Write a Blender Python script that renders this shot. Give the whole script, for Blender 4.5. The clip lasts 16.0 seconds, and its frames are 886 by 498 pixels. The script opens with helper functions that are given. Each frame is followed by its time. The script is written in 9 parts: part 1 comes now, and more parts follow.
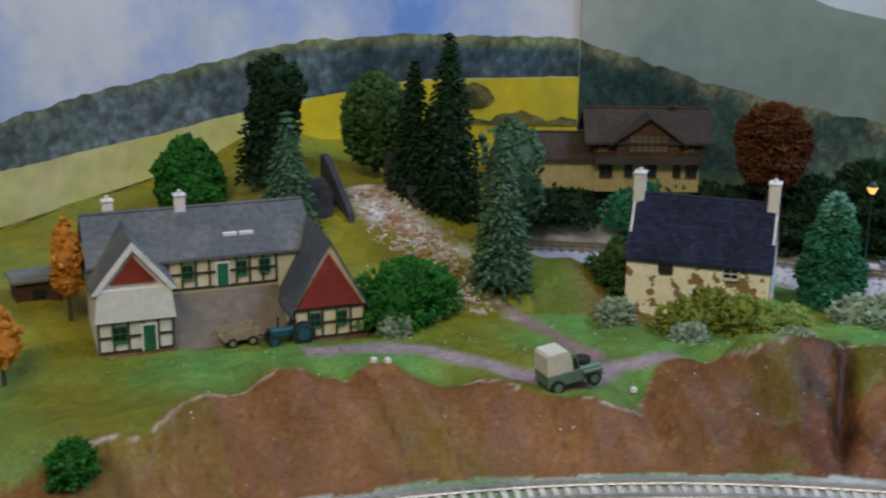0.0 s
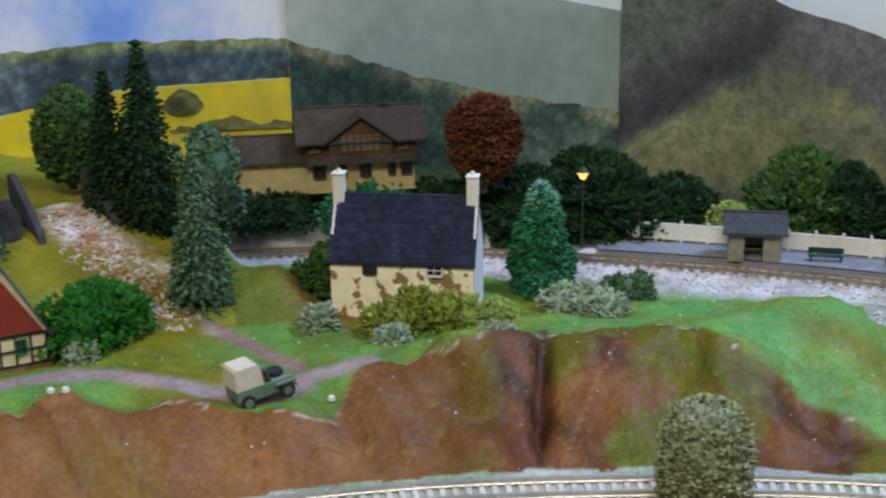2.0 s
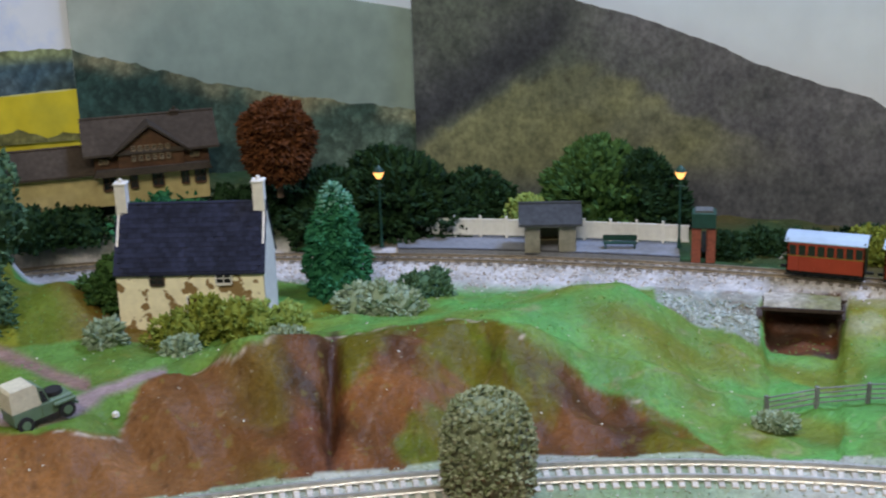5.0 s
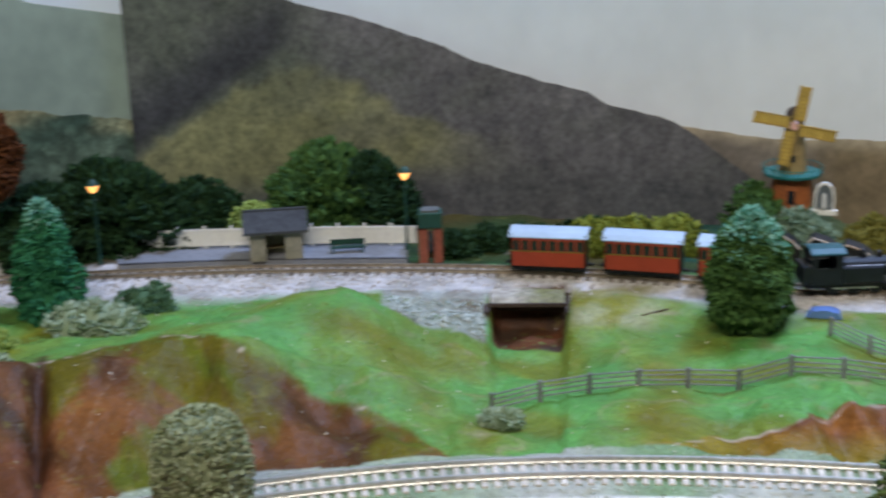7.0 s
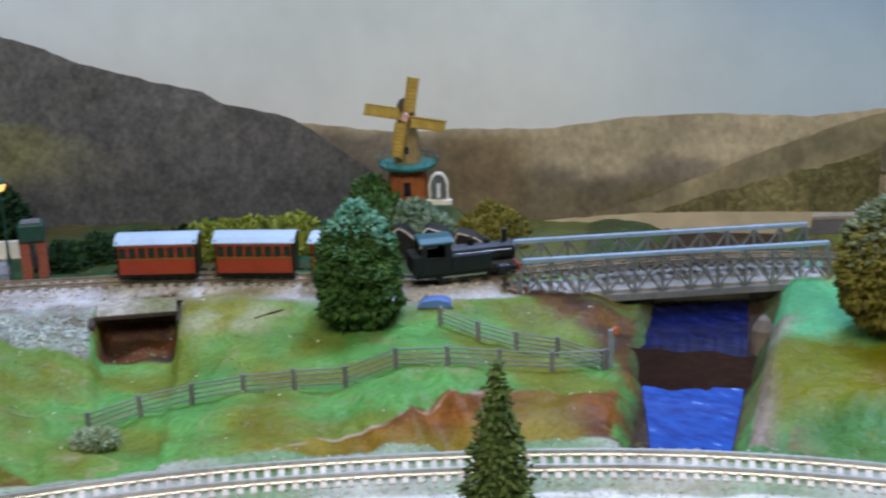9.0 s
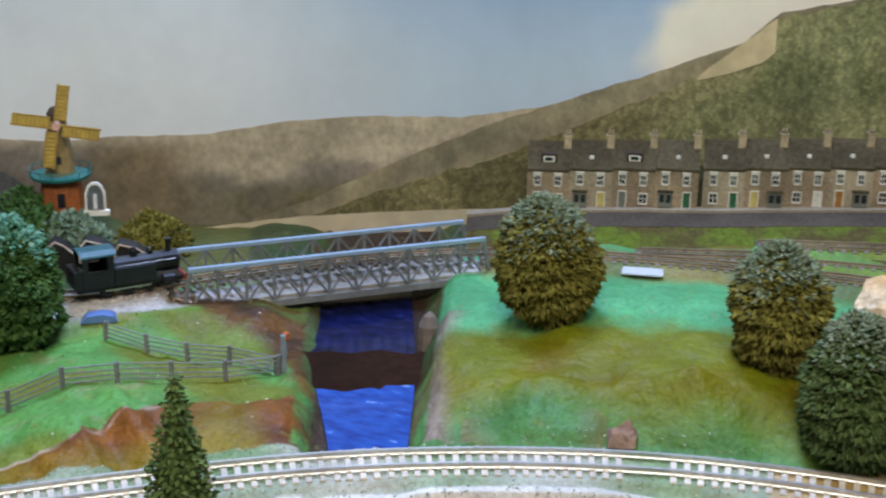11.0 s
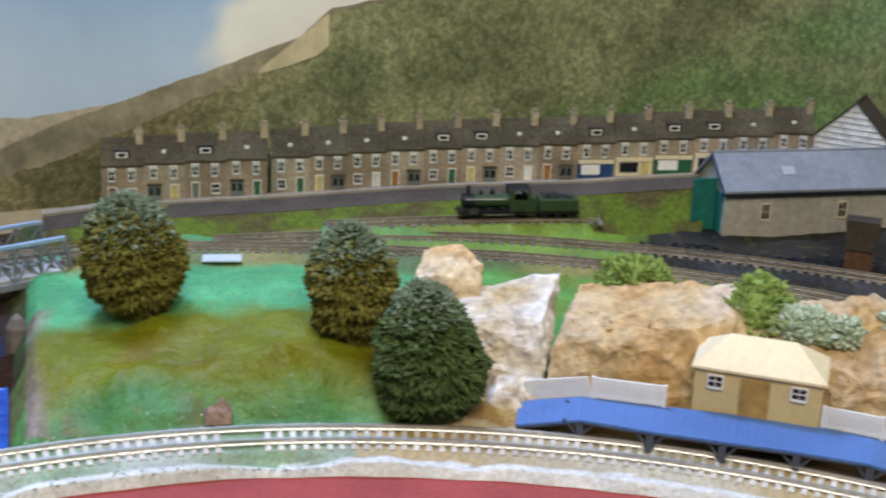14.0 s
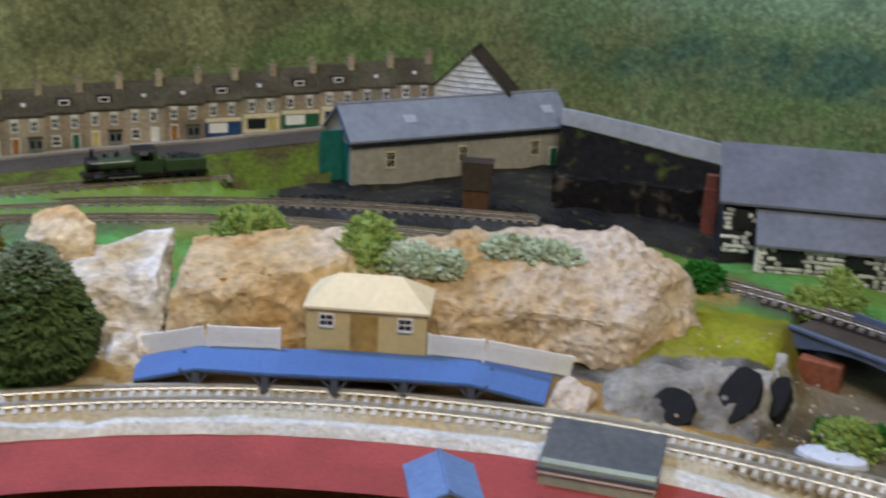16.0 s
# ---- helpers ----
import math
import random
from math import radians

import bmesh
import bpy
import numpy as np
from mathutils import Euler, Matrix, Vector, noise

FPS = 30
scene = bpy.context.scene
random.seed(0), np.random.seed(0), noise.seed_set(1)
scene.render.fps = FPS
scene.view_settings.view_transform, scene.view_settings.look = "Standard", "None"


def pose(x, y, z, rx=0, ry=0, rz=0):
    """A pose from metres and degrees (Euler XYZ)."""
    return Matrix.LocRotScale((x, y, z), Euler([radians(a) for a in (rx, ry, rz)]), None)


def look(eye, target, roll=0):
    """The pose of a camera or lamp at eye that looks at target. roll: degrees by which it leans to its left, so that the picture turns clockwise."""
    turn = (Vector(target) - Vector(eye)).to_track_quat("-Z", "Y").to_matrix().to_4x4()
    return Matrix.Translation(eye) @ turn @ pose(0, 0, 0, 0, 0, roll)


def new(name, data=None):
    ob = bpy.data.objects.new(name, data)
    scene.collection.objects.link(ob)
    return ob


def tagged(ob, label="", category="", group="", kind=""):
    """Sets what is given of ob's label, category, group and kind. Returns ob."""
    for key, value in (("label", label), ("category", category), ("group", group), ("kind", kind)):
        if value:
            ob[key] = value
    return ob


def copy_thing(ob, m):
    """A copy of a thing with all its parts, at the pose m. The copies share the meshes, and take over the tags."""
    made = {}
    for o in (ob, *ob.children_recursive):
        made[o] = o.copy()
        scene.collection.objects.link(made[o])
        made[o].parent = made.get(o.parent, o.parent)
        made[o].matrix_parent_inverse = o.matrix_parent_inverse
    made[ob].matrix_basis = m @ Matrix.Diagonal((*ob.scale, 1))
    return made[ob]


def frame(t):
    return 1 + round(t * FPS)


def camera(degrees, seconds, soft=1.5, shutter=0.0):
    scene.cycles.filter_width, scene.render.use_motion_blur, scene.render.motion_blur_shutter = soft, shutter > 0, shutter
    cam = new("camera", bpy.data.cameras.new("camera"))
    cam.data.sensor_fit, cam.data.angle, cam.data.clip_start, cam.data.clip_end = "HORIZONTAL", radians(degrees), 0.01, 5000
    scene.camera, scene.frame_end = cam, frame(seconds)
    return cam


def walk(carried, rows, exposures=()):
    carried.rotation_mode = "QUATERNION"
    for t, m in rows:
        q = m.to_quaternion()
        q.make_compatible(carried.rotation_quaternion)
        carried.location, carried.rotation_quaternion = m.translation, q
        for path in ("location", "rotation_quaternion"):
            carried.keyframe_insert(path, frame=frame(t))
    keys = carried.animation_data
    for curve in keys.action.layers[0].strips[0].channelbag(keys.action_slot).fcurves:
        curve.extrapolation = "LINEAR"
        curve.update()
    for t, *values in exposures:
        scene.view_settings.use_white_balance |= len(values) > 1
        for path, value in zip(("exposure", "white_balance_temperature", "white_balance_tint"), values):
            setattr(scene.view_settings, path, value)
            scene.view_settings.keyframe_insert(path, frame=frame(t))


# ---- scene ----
cam = camera(36.2, 16.0, soft=2.2, shutter=0.5)
# seconds, x, y, z, bearing, tilt, lean
PATH = [
    (0.0, -0.0627, 0.0578, 0.2655, 8.25, -17.44, 0.70),
    (0.5, -0.0394, 0.0615, 0.2672, 9.21, -17.62, -0.02),
    (1.0, -0.0240, 0.0669, 0.2646, 11.33, -17.60, -0.24),
    (1.5, -0.0105, 0.0664, 0.2637, 14.06, -17.53, -0.87),
    (2.0, -0.0010, 0.0656, 0.2629, 16.43, -17.51, -0.86),
    (2.5, 0.0072, 0.0634, 0.2609, 17.91, -17.43, -1.01),
    (3.0, 0.0133, 0.0655, 0.2594, 19.21, -17.46, -1.35),
    (5.5, 0.0357, 0.0577, 0.2588, 24.85, -17.44, -2.15),
    (6.0, 0.0460, 0.0575, 0.2575, 27.12, -17.44, -2.47),
    (6.5, 0.0592, 0.0591, 0.2553, 28.77, -17.53, -2.42),
    (7.0, 0.0569, 0.0615, 0.2538, 33.30, -17.54, -1.79),
    (7.5, 0.0629, 0.0602, 0.2472, 40.06, -17.22, -1.57),
    (8.0, 0.0801, 0.0573, 0.2456, 42.08, -17.47, -0.98),
    (8.5, 0.0927, 0.0538, 0.2450, 44.14, -17.65, -0.90),
    (9.0, 0.1052, 0.0464, 0.2454, 46.52, -17.77, -1.38),
    (9.5, 0.1134, 0.0373, 0.2445, 50.17, -17.72, -1.45),
    (10.0, 0.1180, 0.0335, 0.2417, 53.84, -17.54, -1.06),
    (12.5, 0.0613, 0.0910, 0.2629, 72.83, -18.35, 3.25),
    (13.0, 0.0601, 0.0784, 0.2635, 75.18, -18.25, 2.96),
    (13.5, 0.0607, 0.0620, 0.2626, 78.41, -18.10, 2.70),
    (14.0, 0.0597, 0.0471, 0.2638, 81.17, -18.04, 2.61),
    (14.5, 0.0566, 0.0320, 0.2633, 84.25, -17.83, 2.42),
    (15.0, 0.0615, 0.0171, 0.2628, 87.10, -18.06, 2.87),
    (15.5, 0.0542, 0.0107, 0.2604, 90.49, -18.25, 3.12),
    (16.0, 0.0466, 0.0060, 0.2585, 94.69, -18.58, 2.91),
]
EXPOSURES = ((0.0, -0.56), (0.5, -0.20), (1.5, -0.19), (3.0, -0.20), (6.0, -0.24), (9.0, -0.22), (12.5, -0.11), (14.5, -0.11), (15.0, -0.16), (16.0, -0.44))


def eye_pose(x, y, z, bearing, tilt, lean):
    b, p = radians(bearing), radians(tilt)
    way = Vector((math.sin(b) * math.cos(p), math.cos(b) * math.cos(p), math.sin(p)))
    return look((x, y, z), Vector((x, y, z)) + way, lean)


walk(cam, [(row[0], eye_pose(*row[1:])) for row in PATH], exposures=EXPOSURES)

# ---- the layout is an arc round this point: radius, bearing in degrees from +y, height ----
CX, CY = 0.05, 0.06


def W(r, th, z=0.0):
    a = radians(th)
    return Vector((CX + r * math.sin(a), CY + r * math.cos(a), z))


def at(r, th, z=0.0, turn=0.0):
    """A pose on the layout: local +x runs along the arc to greater bearings, local +y outwards."""
    return Matrix.Translation(W(r, th, z)) @ Matrix.Rotation(radians(-th + turn), 4, "Z")


# ---- light ----
world = bpy.data.worlds.new("room_air")
scene.world = world
world.use_nodes = True
world.node_tree.nodes["Background"].inputs[0].default_value = (0.55, 0.6, 0.7, 1)
world.node_tree.nodes["Background"].inputs[1].default_value = 0.015


def area_lamp(name, place, target, sx, sy, watts, colour):
    d = bpy.data.lights.new(name, "AREA")
    d.shape, d.size, d.size_y, d.energy, d.color = "RECTANGLE", sx, sy, watts, colour
    o = new(name, d)
    o.matrix_world = look(place, target)
    return o


# Unseen cool source, inferred from blue-lit tops; no window is built.
area_lamp("cool_overhead_light", W(0.95, 62, 1.12), W(0.66, 50, 0), 0.4, 0.25, 22.5, (0.43, 0.58, 1.0))
# Added fill behind the viewpoint, hung well below the ceiling; no tube exists.
area_lamp("warm_front_fill", W(-0.55, 58, 1.12), W(0.80, 50, 0.05), 1.0, 0.2, 15.6, (1.0, 0.905, 0.79))
# Added fill to brighten faces at the right end; no bulb exists.
area_lamp("right_end_fill", W(0.08, 112, 0.85), W(0.62, 98, 0), 0.25, 0.25, 3.6, (1.0, 0.98, 0.90))


# ---- materials ----
def nodes_of(name):
    m = bpy.data.materials.new(name)
    m.use_nodes = True
    return m, m.node_tree.nodes, m.node_tree.links, m.node_tree.nodes["Principled BSDF"]


def mat(name, colour, rough=0.7, grain=200.0, amount=0.25, bump=0.2, metal=0.0, spec=0.4, second=None, patch=30.0, spread=(0.42, 0.62), vary=0.0):
    """Paint, plaster, card or stone: two scales of noise in colour, and fine relief."""
    m, n, l, p = nodes_of(name)
    geo = n.new("ShaderNodeNewGeometry")
    fine = n.new("ShaderNodeTexNoise")
    fine.inputs["Scale"].default_value, fine.inputs["Detail"].default_value = grain, 6
    big = n.new("ShaderNodeTexNoise")
    big.inputs["Scale"].default_value, big.inputs["Detail"].default_value = patch, 4
    l.new(geo.outputs["Position"], fine.inputs["Vector"])
    l.new(geo.outputs["Position"], big.inputs["Vector"])
    ramp = n.new("ShaderNodeValToRGB")
    ramp.color_ramp.elements[0].position, ramp.color_ramp.elements[1].position = spread
    c = Vector(colour)
    s = Vector(second) if second else c * (1 - amount)
    ramp.color_ramp.elements[0].color = (*c, 1)
    ramp.color_ramp.elements[1].color = (*s, 1)
    l.new(big.outputs["Fac"], ramp.inputs["Fac"])
    mul = n.new("ShaderNodeMixRGB")
    mul.blend_type = "MULTIPLY"
    mul.inputs["Fac"].default_value = 1.0
    grey = n.new("ShaderNodeMapRange")
    grey.inputs["From Min"].default_value, grey.inputs["From Max"].default_value = 0.25, 0.75
    grey.inputs["To Min"].default_value, grey.inputs["To Max"].default_value = 1 - amount, 1 + amount
    l.new(fine.outputs["Fac"], grey.inputs["Value"])
    l.new(ramp.outputs["Color"], mul.inputs["Color1"])
    l.new(grey.outputs["Result"], mul.inputs["Color2"])
    last = mul.outputs["Color"]
    if vary:
        info = n.new("ShaderNodeObjectInfo")
        rng = n.new("ShaderNodeMapRange")
        rng.inputs["To Min"].default_value, rng.inputs["To Max"].default_value = 1 - vary, 1 + vary
        l.new(info.outputs["Random"], rng.inputs["Value"])
        hsv = n.new("ShaderNodeHueSaturation")
        l.new(rng.outputs["Result"], hsv.inputs["Value"])
        l.new(last, hsv.inputs["Color"])
        last = hsv.outputs["Color"]
    l.new(last, p.inputs["Base Color"])
    b = n.new("ShaderNodeBump")
    b.inputs["Strength"].default_value, b.inputs["Distance"].default_value = bump, 0.0006
    l.new(fine.outputs["Fac"], b.inputs["Height"])
    l.new(b.outputs["Normal"], p.inputs["Normal"])
    p.inputs["Roughness"].default_value, p.inputs["Metallic"].default_value = rough, metal
    p.inputs["Specular IOR Level"].default_value = spec
    return m


def leaf_mat(name, a, b):
    """Foam foliage: every clump its own green."""
    m, n, l, p = nodes_of(name)
    geo = n.new("ShaderNodeNewGeometry")
    ramp = n.new("ShaderNodeValToRGB")
    ramp.color_ramp.elements[0].color, ramp.color_ramp.elements[1].color = (*a, 1), (*b, 1)
    l.new(geo.outputs["Random Per Island"], ramp.inputs["Fac"])
    l.new(ramp.outputs["Color"], p.inputs["Base Color"])
    p.inputs["Roughness"].default_value = 0.75
    p.inputs["Specular IOR Level"].default_value = 0.12
    return m


def ground_mat():
    """Painted plaster and scatter: the colour is the mesh's own paint, broken by noise at two scales."""
    m, n, l, p = nodes_of("painted_scenery")
    att = n.new("ShaderNodeVertexColor")
    att.layer_name = "paint"
    geo = n.new("ShaderNodeNewGeometry")
    fine = n.new("ShaderNodeTexNoise")
    fine.inputs["Scale"].default_value, fine.inputs["Detail"].default_value = 420, 5
    big = n.new("ShaderNodeTexNoise")
    big.inputs["Scale"].default_value, big.inputs["Detail"].default_value = 45, 5
    l.new(geo.outputs["Position"], fine.inputs["Vector"])
    l.new(geo.outputs["Position"], big.inputs["Vector"])
    add = n.new("ShaderNodeMath")
    add.operation = "MULTIPLY"
    l.new(fine.outputs["Fac"], add.inputs[0])
    l.new(big.outputs["Fac"], add.inputs[1])
    rng = n.new("ShaderNodeMapRange")
    rng.inputs["From Min"].default_value, rng.inputs["From Max"].default_value = 0.12, 0.40
    rng.inputs["To Min"].default_value, rng.inputs["To Max"].default_value = 0.72, 1.22
    l.new(add.outputs[0], rng.inputs["Value"])
    mul = n.new("ShaderNodeMixRGB")
    mul.blend_type = "MULTIPLY"
    mul.inputs["Fac"].default_value = 1.0
    l.new(att.outputs["Color"], mul.inputs["Color1"])
    l.new(rng.outputs["Result"], mul.inputs["Color2"])
    last = mul.outputs["Color"]
    # loose scatter: pale crumbs and dark specks
    for scale, low, high, tone, share in ((520, 0.70, 0.75, (0.40, 0.36, 0.26), 0.45), (340, 0.68, 0.73, (0.05, 0.045, 0.012), 0.40), (130, 0.62, 0.72, (0.22, 0.20, 0.04), 0.30)):
        t = n.new("ShaderNodeTexNoise")
        t.inputs["Scale"].default_value, t.inputs["Detail"].default_value = scale, 2
        l.new(geo.outputs["Position"], t.inputs["Vector"])
        cut = n.new("ShaderNodeMapRange")
        cut.inputs["From Min"].default_value, cut.inputs["From Max"].default_value = low, high
        cut.inputs["To Max"].default_value = share
        l.new(t.outputs["Fac"], cut.inputs["Value"])
        over = n.new("ShaderNodeMixRGB")
        over.inputs["Color2"].default_value = (*tone, 1)
        l.new(cut.outputs["Result"], over.inputs["Fac"])
        l.new(last, over.inputs["Color1"])
        last = over.outputs["Color"]
    l.new(last, p.inputs["Base Color"])
    mid = n.new("ShaderNodeTexNoise")
    mid.inputs["Scale"].default_value, mid.inputs["Detail"].default_value = 110, 6
    l.new(geo.outputs["Position"], mid.inputs["Vector"])
    b1 = n.new("ShaderNodeBump")
    b1.inputs["Strength"].default_value, b1.inputs["Distance"].default_value = 0.7, 0.0035
    l.new(mid.outputs["Fac"], b1.inputs["Height"])
    b = n.new("ShaderNodeBump")
    b.inputs["Strength"].default_value, b.inputs["Distance"].default_value = 0.5, 0.001
    l.new(fine.outputs["Fac"], b.inputs["Height"])
    l.new(b1.outputs["Normal"], b.inputs["Normal"])
    l.new(b.outputs["Normal"], p.inputs["Normal"])
    p.inputs["Roughness"].default_value = 0.5
    p.inputs["Specular IOR Level"].default_value = 0.20
    return m


def print_mat(name, low, high, scale=25.0, fine_scale=120.0, split=(0.38, 0.62), crowns=0.0, grainy=0.26, painted=False):
    """A photograph printed on paper: soft mottling of two tones with fine grain, slightly glossy."""
    m, n, l, p = nodes_of(name)
    geo = n.new("ShaderNodeNewGeometry")
    st = n.new("ShaderNodeMapping")
    st.inputs["Scale"].default_value = (1, 1, 0.85)
    l.new(geo.outputs["Position"], st.inputs["Vector"])
    big = n.new("ShaderNodeTexNoise")
    big.inputs["Scale"].default_value, big.inputs["Detail"].default_value, big.inputs["Roughness"].default_value = scale, 9, 0.62
    l.new(st.outputs["Vector"], big.inputs["Vector"])
    ramp = n.new("ShaderNodeValToRGB")
    e = ramp.color_ramp.elements
    e[0].position, e[1].position = split
    e[0].color, e[1].color = (*low, 1), (*high, 1)
    l.new(big.outputs["Fac"], ramp.inputs["Fac"])
    vor = n.new("ShaderNodeTexNoise")
    vor.inputs["Scale"].default_value, vor.inputs["Detail"].default_value = fine_scale, 4
    l.new(st.outputs["Vector"], vor.inputs["Vector"])
    rng = n.new("ShaderNodeMapRange")
    rng.inputs["From Min"].default_value, rng.inputs["From Max"].default_value = 0.3, 0.7
    rng.inputs["To Min"].default_value, rng.inputs["To Max"].default_value = 1 - grainy, 1 + grainy
    l.new(vor.outputs["Fac"], rng.inputs["Value"])
    mul = n.new("ShaderNodeMixRGB")
    mul.blend_type = "MULTIPLY"
    mul.inputs["Fac"].default_value = 1.0
    tone = ramp.outputs["Color"]
    if painted:
        att = n.new("ShaderNodeVertexColor")
        att.layer_name = "paint"
        over = n.new("ShaderNodeMixRGB")
        over.blend_type = "MULTIPLY"
        over.inputs["Fac"].default_value = 1.0
        l.new(tone, over.inputs["Color1"])
        l.new(att.outputs["Color"], over.inputs["Color2"])
        tone = over.outputs["Color"]
    if crowns:
        warp = n.new("ShaderNodeMixRGB")
        warp.blend_type = "ADD"
        warp.inputs["Fac"].default_value = 0.012
        l.new(st.outputs["Vector"], warp.inputs["Color1"])
        l.new(vor.outputs["Color"], warp.inputs["Color2"])
        cell = n.new("ShaderNodeTexVoronoi")
        cell.inputs["Scale"].default_value = crowns
        l.new(warp.outputs["Color"], cell.inputs["Vector"])
        cr = n.new("ShaderNodeMapRange")
        cr.inputs["From Min"].default_value, cr.inputs["From Max"].default_value = 0.1, 0.75
        cr.inputs["To Min"].default_value, cr.inputs["To Max"].default_value = 1.28, 0.62
        l.new(cell.outputs["Distance"], cr.inputs["Value"])
        over2 = n.new("ShaderNodeMixRGB")
        over2.blend_type = "MULTIPLY"
        over2.inputs["Fac"].default_value = 1.0
        l.new(tone, over2.inputs["Color1"])
        l.new(cr.outputs["Result"], over2.inputs["Color2"])
        tone = over2.outputs["Color"]
    l.new(tone, mul.inputs["Color1"])
    wide = n.new("ShaderNodeTexNoise")
    wide.inputs["Scale"].default_value, wide.inputs["Detail"].default_value = 11.0, 3
    l.new(st.outputs["Vector"], wide.inputs["Vector"])
    wr = n.new("ShaderNodeMapRange")
    wr.inputs["From Min"].default_value, wr.inputs["From Max"].default_value = 0.3, 0.7
    wr.inputs["To Min"].default_value, wr.inputs["To Max"].default_value = 1 - grainy * 0.6, 1 + grainy * 0.6
    l.new(wide.outputs["Fac"], wr.inputs["Value"])
    both = n.new("ShaderNodeMath")
    both.operation = "MULTIPLY"
    l.new(rng.outputs["Result"], both.inputs[0])
    l.new(wr.outputs["Result"], both.inputs[1])
    l.new(both.outputs[0], mul.inputs["Color2"])
    l.new(mul.outputs["Color"], p.inputs["Base Color"])
    p.inputs["Roughness"].default_value = 0.5
    p.inputs["Specular IOR Level"].default_value = 0.3
    return m


# ---- mesh helpers ----
class Shape:
    """Vertices and faces gathered for one mesh."""

    def __init__(self):
        self.v, self.f = [], []

    def add(self, verts, faces, m=None):
        k = len(self.v)
        self.v += [tuple((m @ Vector(q)) if m else q) for q in verts]
        self.f += [tuple(i + k for i in face) for face in faces]
        return self

    def box(self, x0, x1, y0, y1, z0, z1, m=None, bev=0.0):
        b = min(bev, (x1 - x0) * 0.3, (y1 - y0) * 0.3, (z1 - z0) * 0.3)
        if b <= 0:
            v = [(x, y, z) for z in (z0, z1) for y in (y0, y1) for x in (x0, x1)]
            return self.add(v, [(0, 2, 3, 1), (4, 5, 7, 6), (0, 1, 5, 4), (2, 6, 7, 3), (0, 4, 6, 2), (1, 3, 7, 5)], m)
        ring = lambda ins, z: [(x0 + ins, y0 + ins, z), (x1 - ins, y0 + ins, z), (x1 - ins, y1 - ins, z), (x0 + ins, y1 - ins, z)]
        v = ring(b, z0) + ring(0, z0 + b) + ring(0, z1 - b) + ring(b, z1)
        f = [(3, 2, 1, 0), (12, 13, 14, 15)]
        for k in (0, 4, 8):
            f += [(k + i, k + (i + 1) % 4, k + 4 + (i + 1) % 4, k + 4 + i) for i in range(4)]
        return self.add(v, f, m)

    def prism(self, outline, y0, y1, m=None):
        """An outline in x, z drawn out along y."""
        n = len(outline)
        v = [(x, y0, z) for x, z in outline] + [(x, y1, z) for x, z in outline]
        f = [tuple(range(n)), tuple(range(2 * n - 1, n - 1, -1))] + [(i, i + n, (i + 1) % n + n, (i + 1) % n) for i in range(n)]
        return self.add(v, f, m)

    def tube(self, a, b, ra, rb=None, seg=8):
        a, b = Vector(a), Vector(b)
        rb = ra if rb is None else rb
        q = (b - a).to_track_quat("Z", "Y").to_matrix()
        v = []
        for o, r in ((a, ra), (b, rb)):
            v += [tuple(o + q @ Vector((r * math.cos(t), r * math.sin(t), 0))) for t in (math.tau * i / seg for i in range(seg))]
        f = [(i, (i + 1) % seg, seg + (i + 1) % seg, seg + i) for i in range(seg)] + [tuple(range(seg - 1, -1, -1)), tuple(range(seg, 2 * seg))]
        return self.add(v, f)

    def lathe(self, rows, seg=12, m=None):
        """Rows of radius, height round z."""
        v = [(r * math.cos(t), r * math.sin(t), z) for r, z in rows for t in (math.tau * i / seg for i in range(seg))]
        f = []
        for k in range(len(rows) - 1):
            f += [(k * seg + i, k * seg + (i + 1) % seg, (k + 1) * seg + (i + 1) % seg, (k + 1) * seg + i) for i in range(seg)]
        f += [tuple(range(seg - 1, -1, -1)), tuple(range((len(rows) - 1) * seg, len(rows) * seg))]
        return self.add(v, f, m)

    def strip(self, line_a, line_b):
        n = len(line_a)
        return self.add(list(line_a) + list(line_b), [(i, i + 1, n + i + 1, n + i) for i in range(n - 1)])

    def mesh(self, name, smooth=False):
        me = bpy.data.meshes.new(name)
        me.from_pydata(self.v, [], self.f)
        if smooth:
            me.polygons.foreach_set("use_smooth", [True] * len(me.polygons))
        me.update()
        return me


def part(name, shape, material, parent=None, label="", pose_m=None, smooth=False):
    me = shape if isinstance(shape, bpy.types.Mesh) else shape.mesh(name, smooth)
    if material and not me.materials:
        me.materials.append(material)
    o = new(name, me)
    if parent:
        o.parent = parent
    if pose_m is not None:
        o.matrix_local = pose_m
    if label:
        tagged(o, label)
    return o


def thing(name, m, label, category, group="", kind=""):
    o = new(name)
    o.empty_display_size = 0.01
    o.matrix_world = m
    return tagged(o, label, category, group, kind)


def single(name, shape, material, m, label, category, group="", kind="", smooth=False):
    o = part(name, shape, material, smooth=smooth)
    if m is not None:
        o.matrix_world = m
    return tagged(o, label, category, group, kind)


def soft(x, a, b):
    u = min(max((x - a) / (b - a), 0.0), 1.0)
    return u * u * (3 - 2 * u)


def curve(rows, th):
    return float(np.interp(th, [r[0] for r in rows], [r[1] for r in rows]))


# ---- the lines of the layout: bearing, radius ----
FRONT = [(-40, 0.490), (5, 0.490), (18, 0.489), (30, 0.498), (40, 0.5045), (51, 0.5125), (62, 0.5285), (73, 0.5415), (82, 0.546), (92, 0.5495), (106, 0.5475), (135, 0.535)]
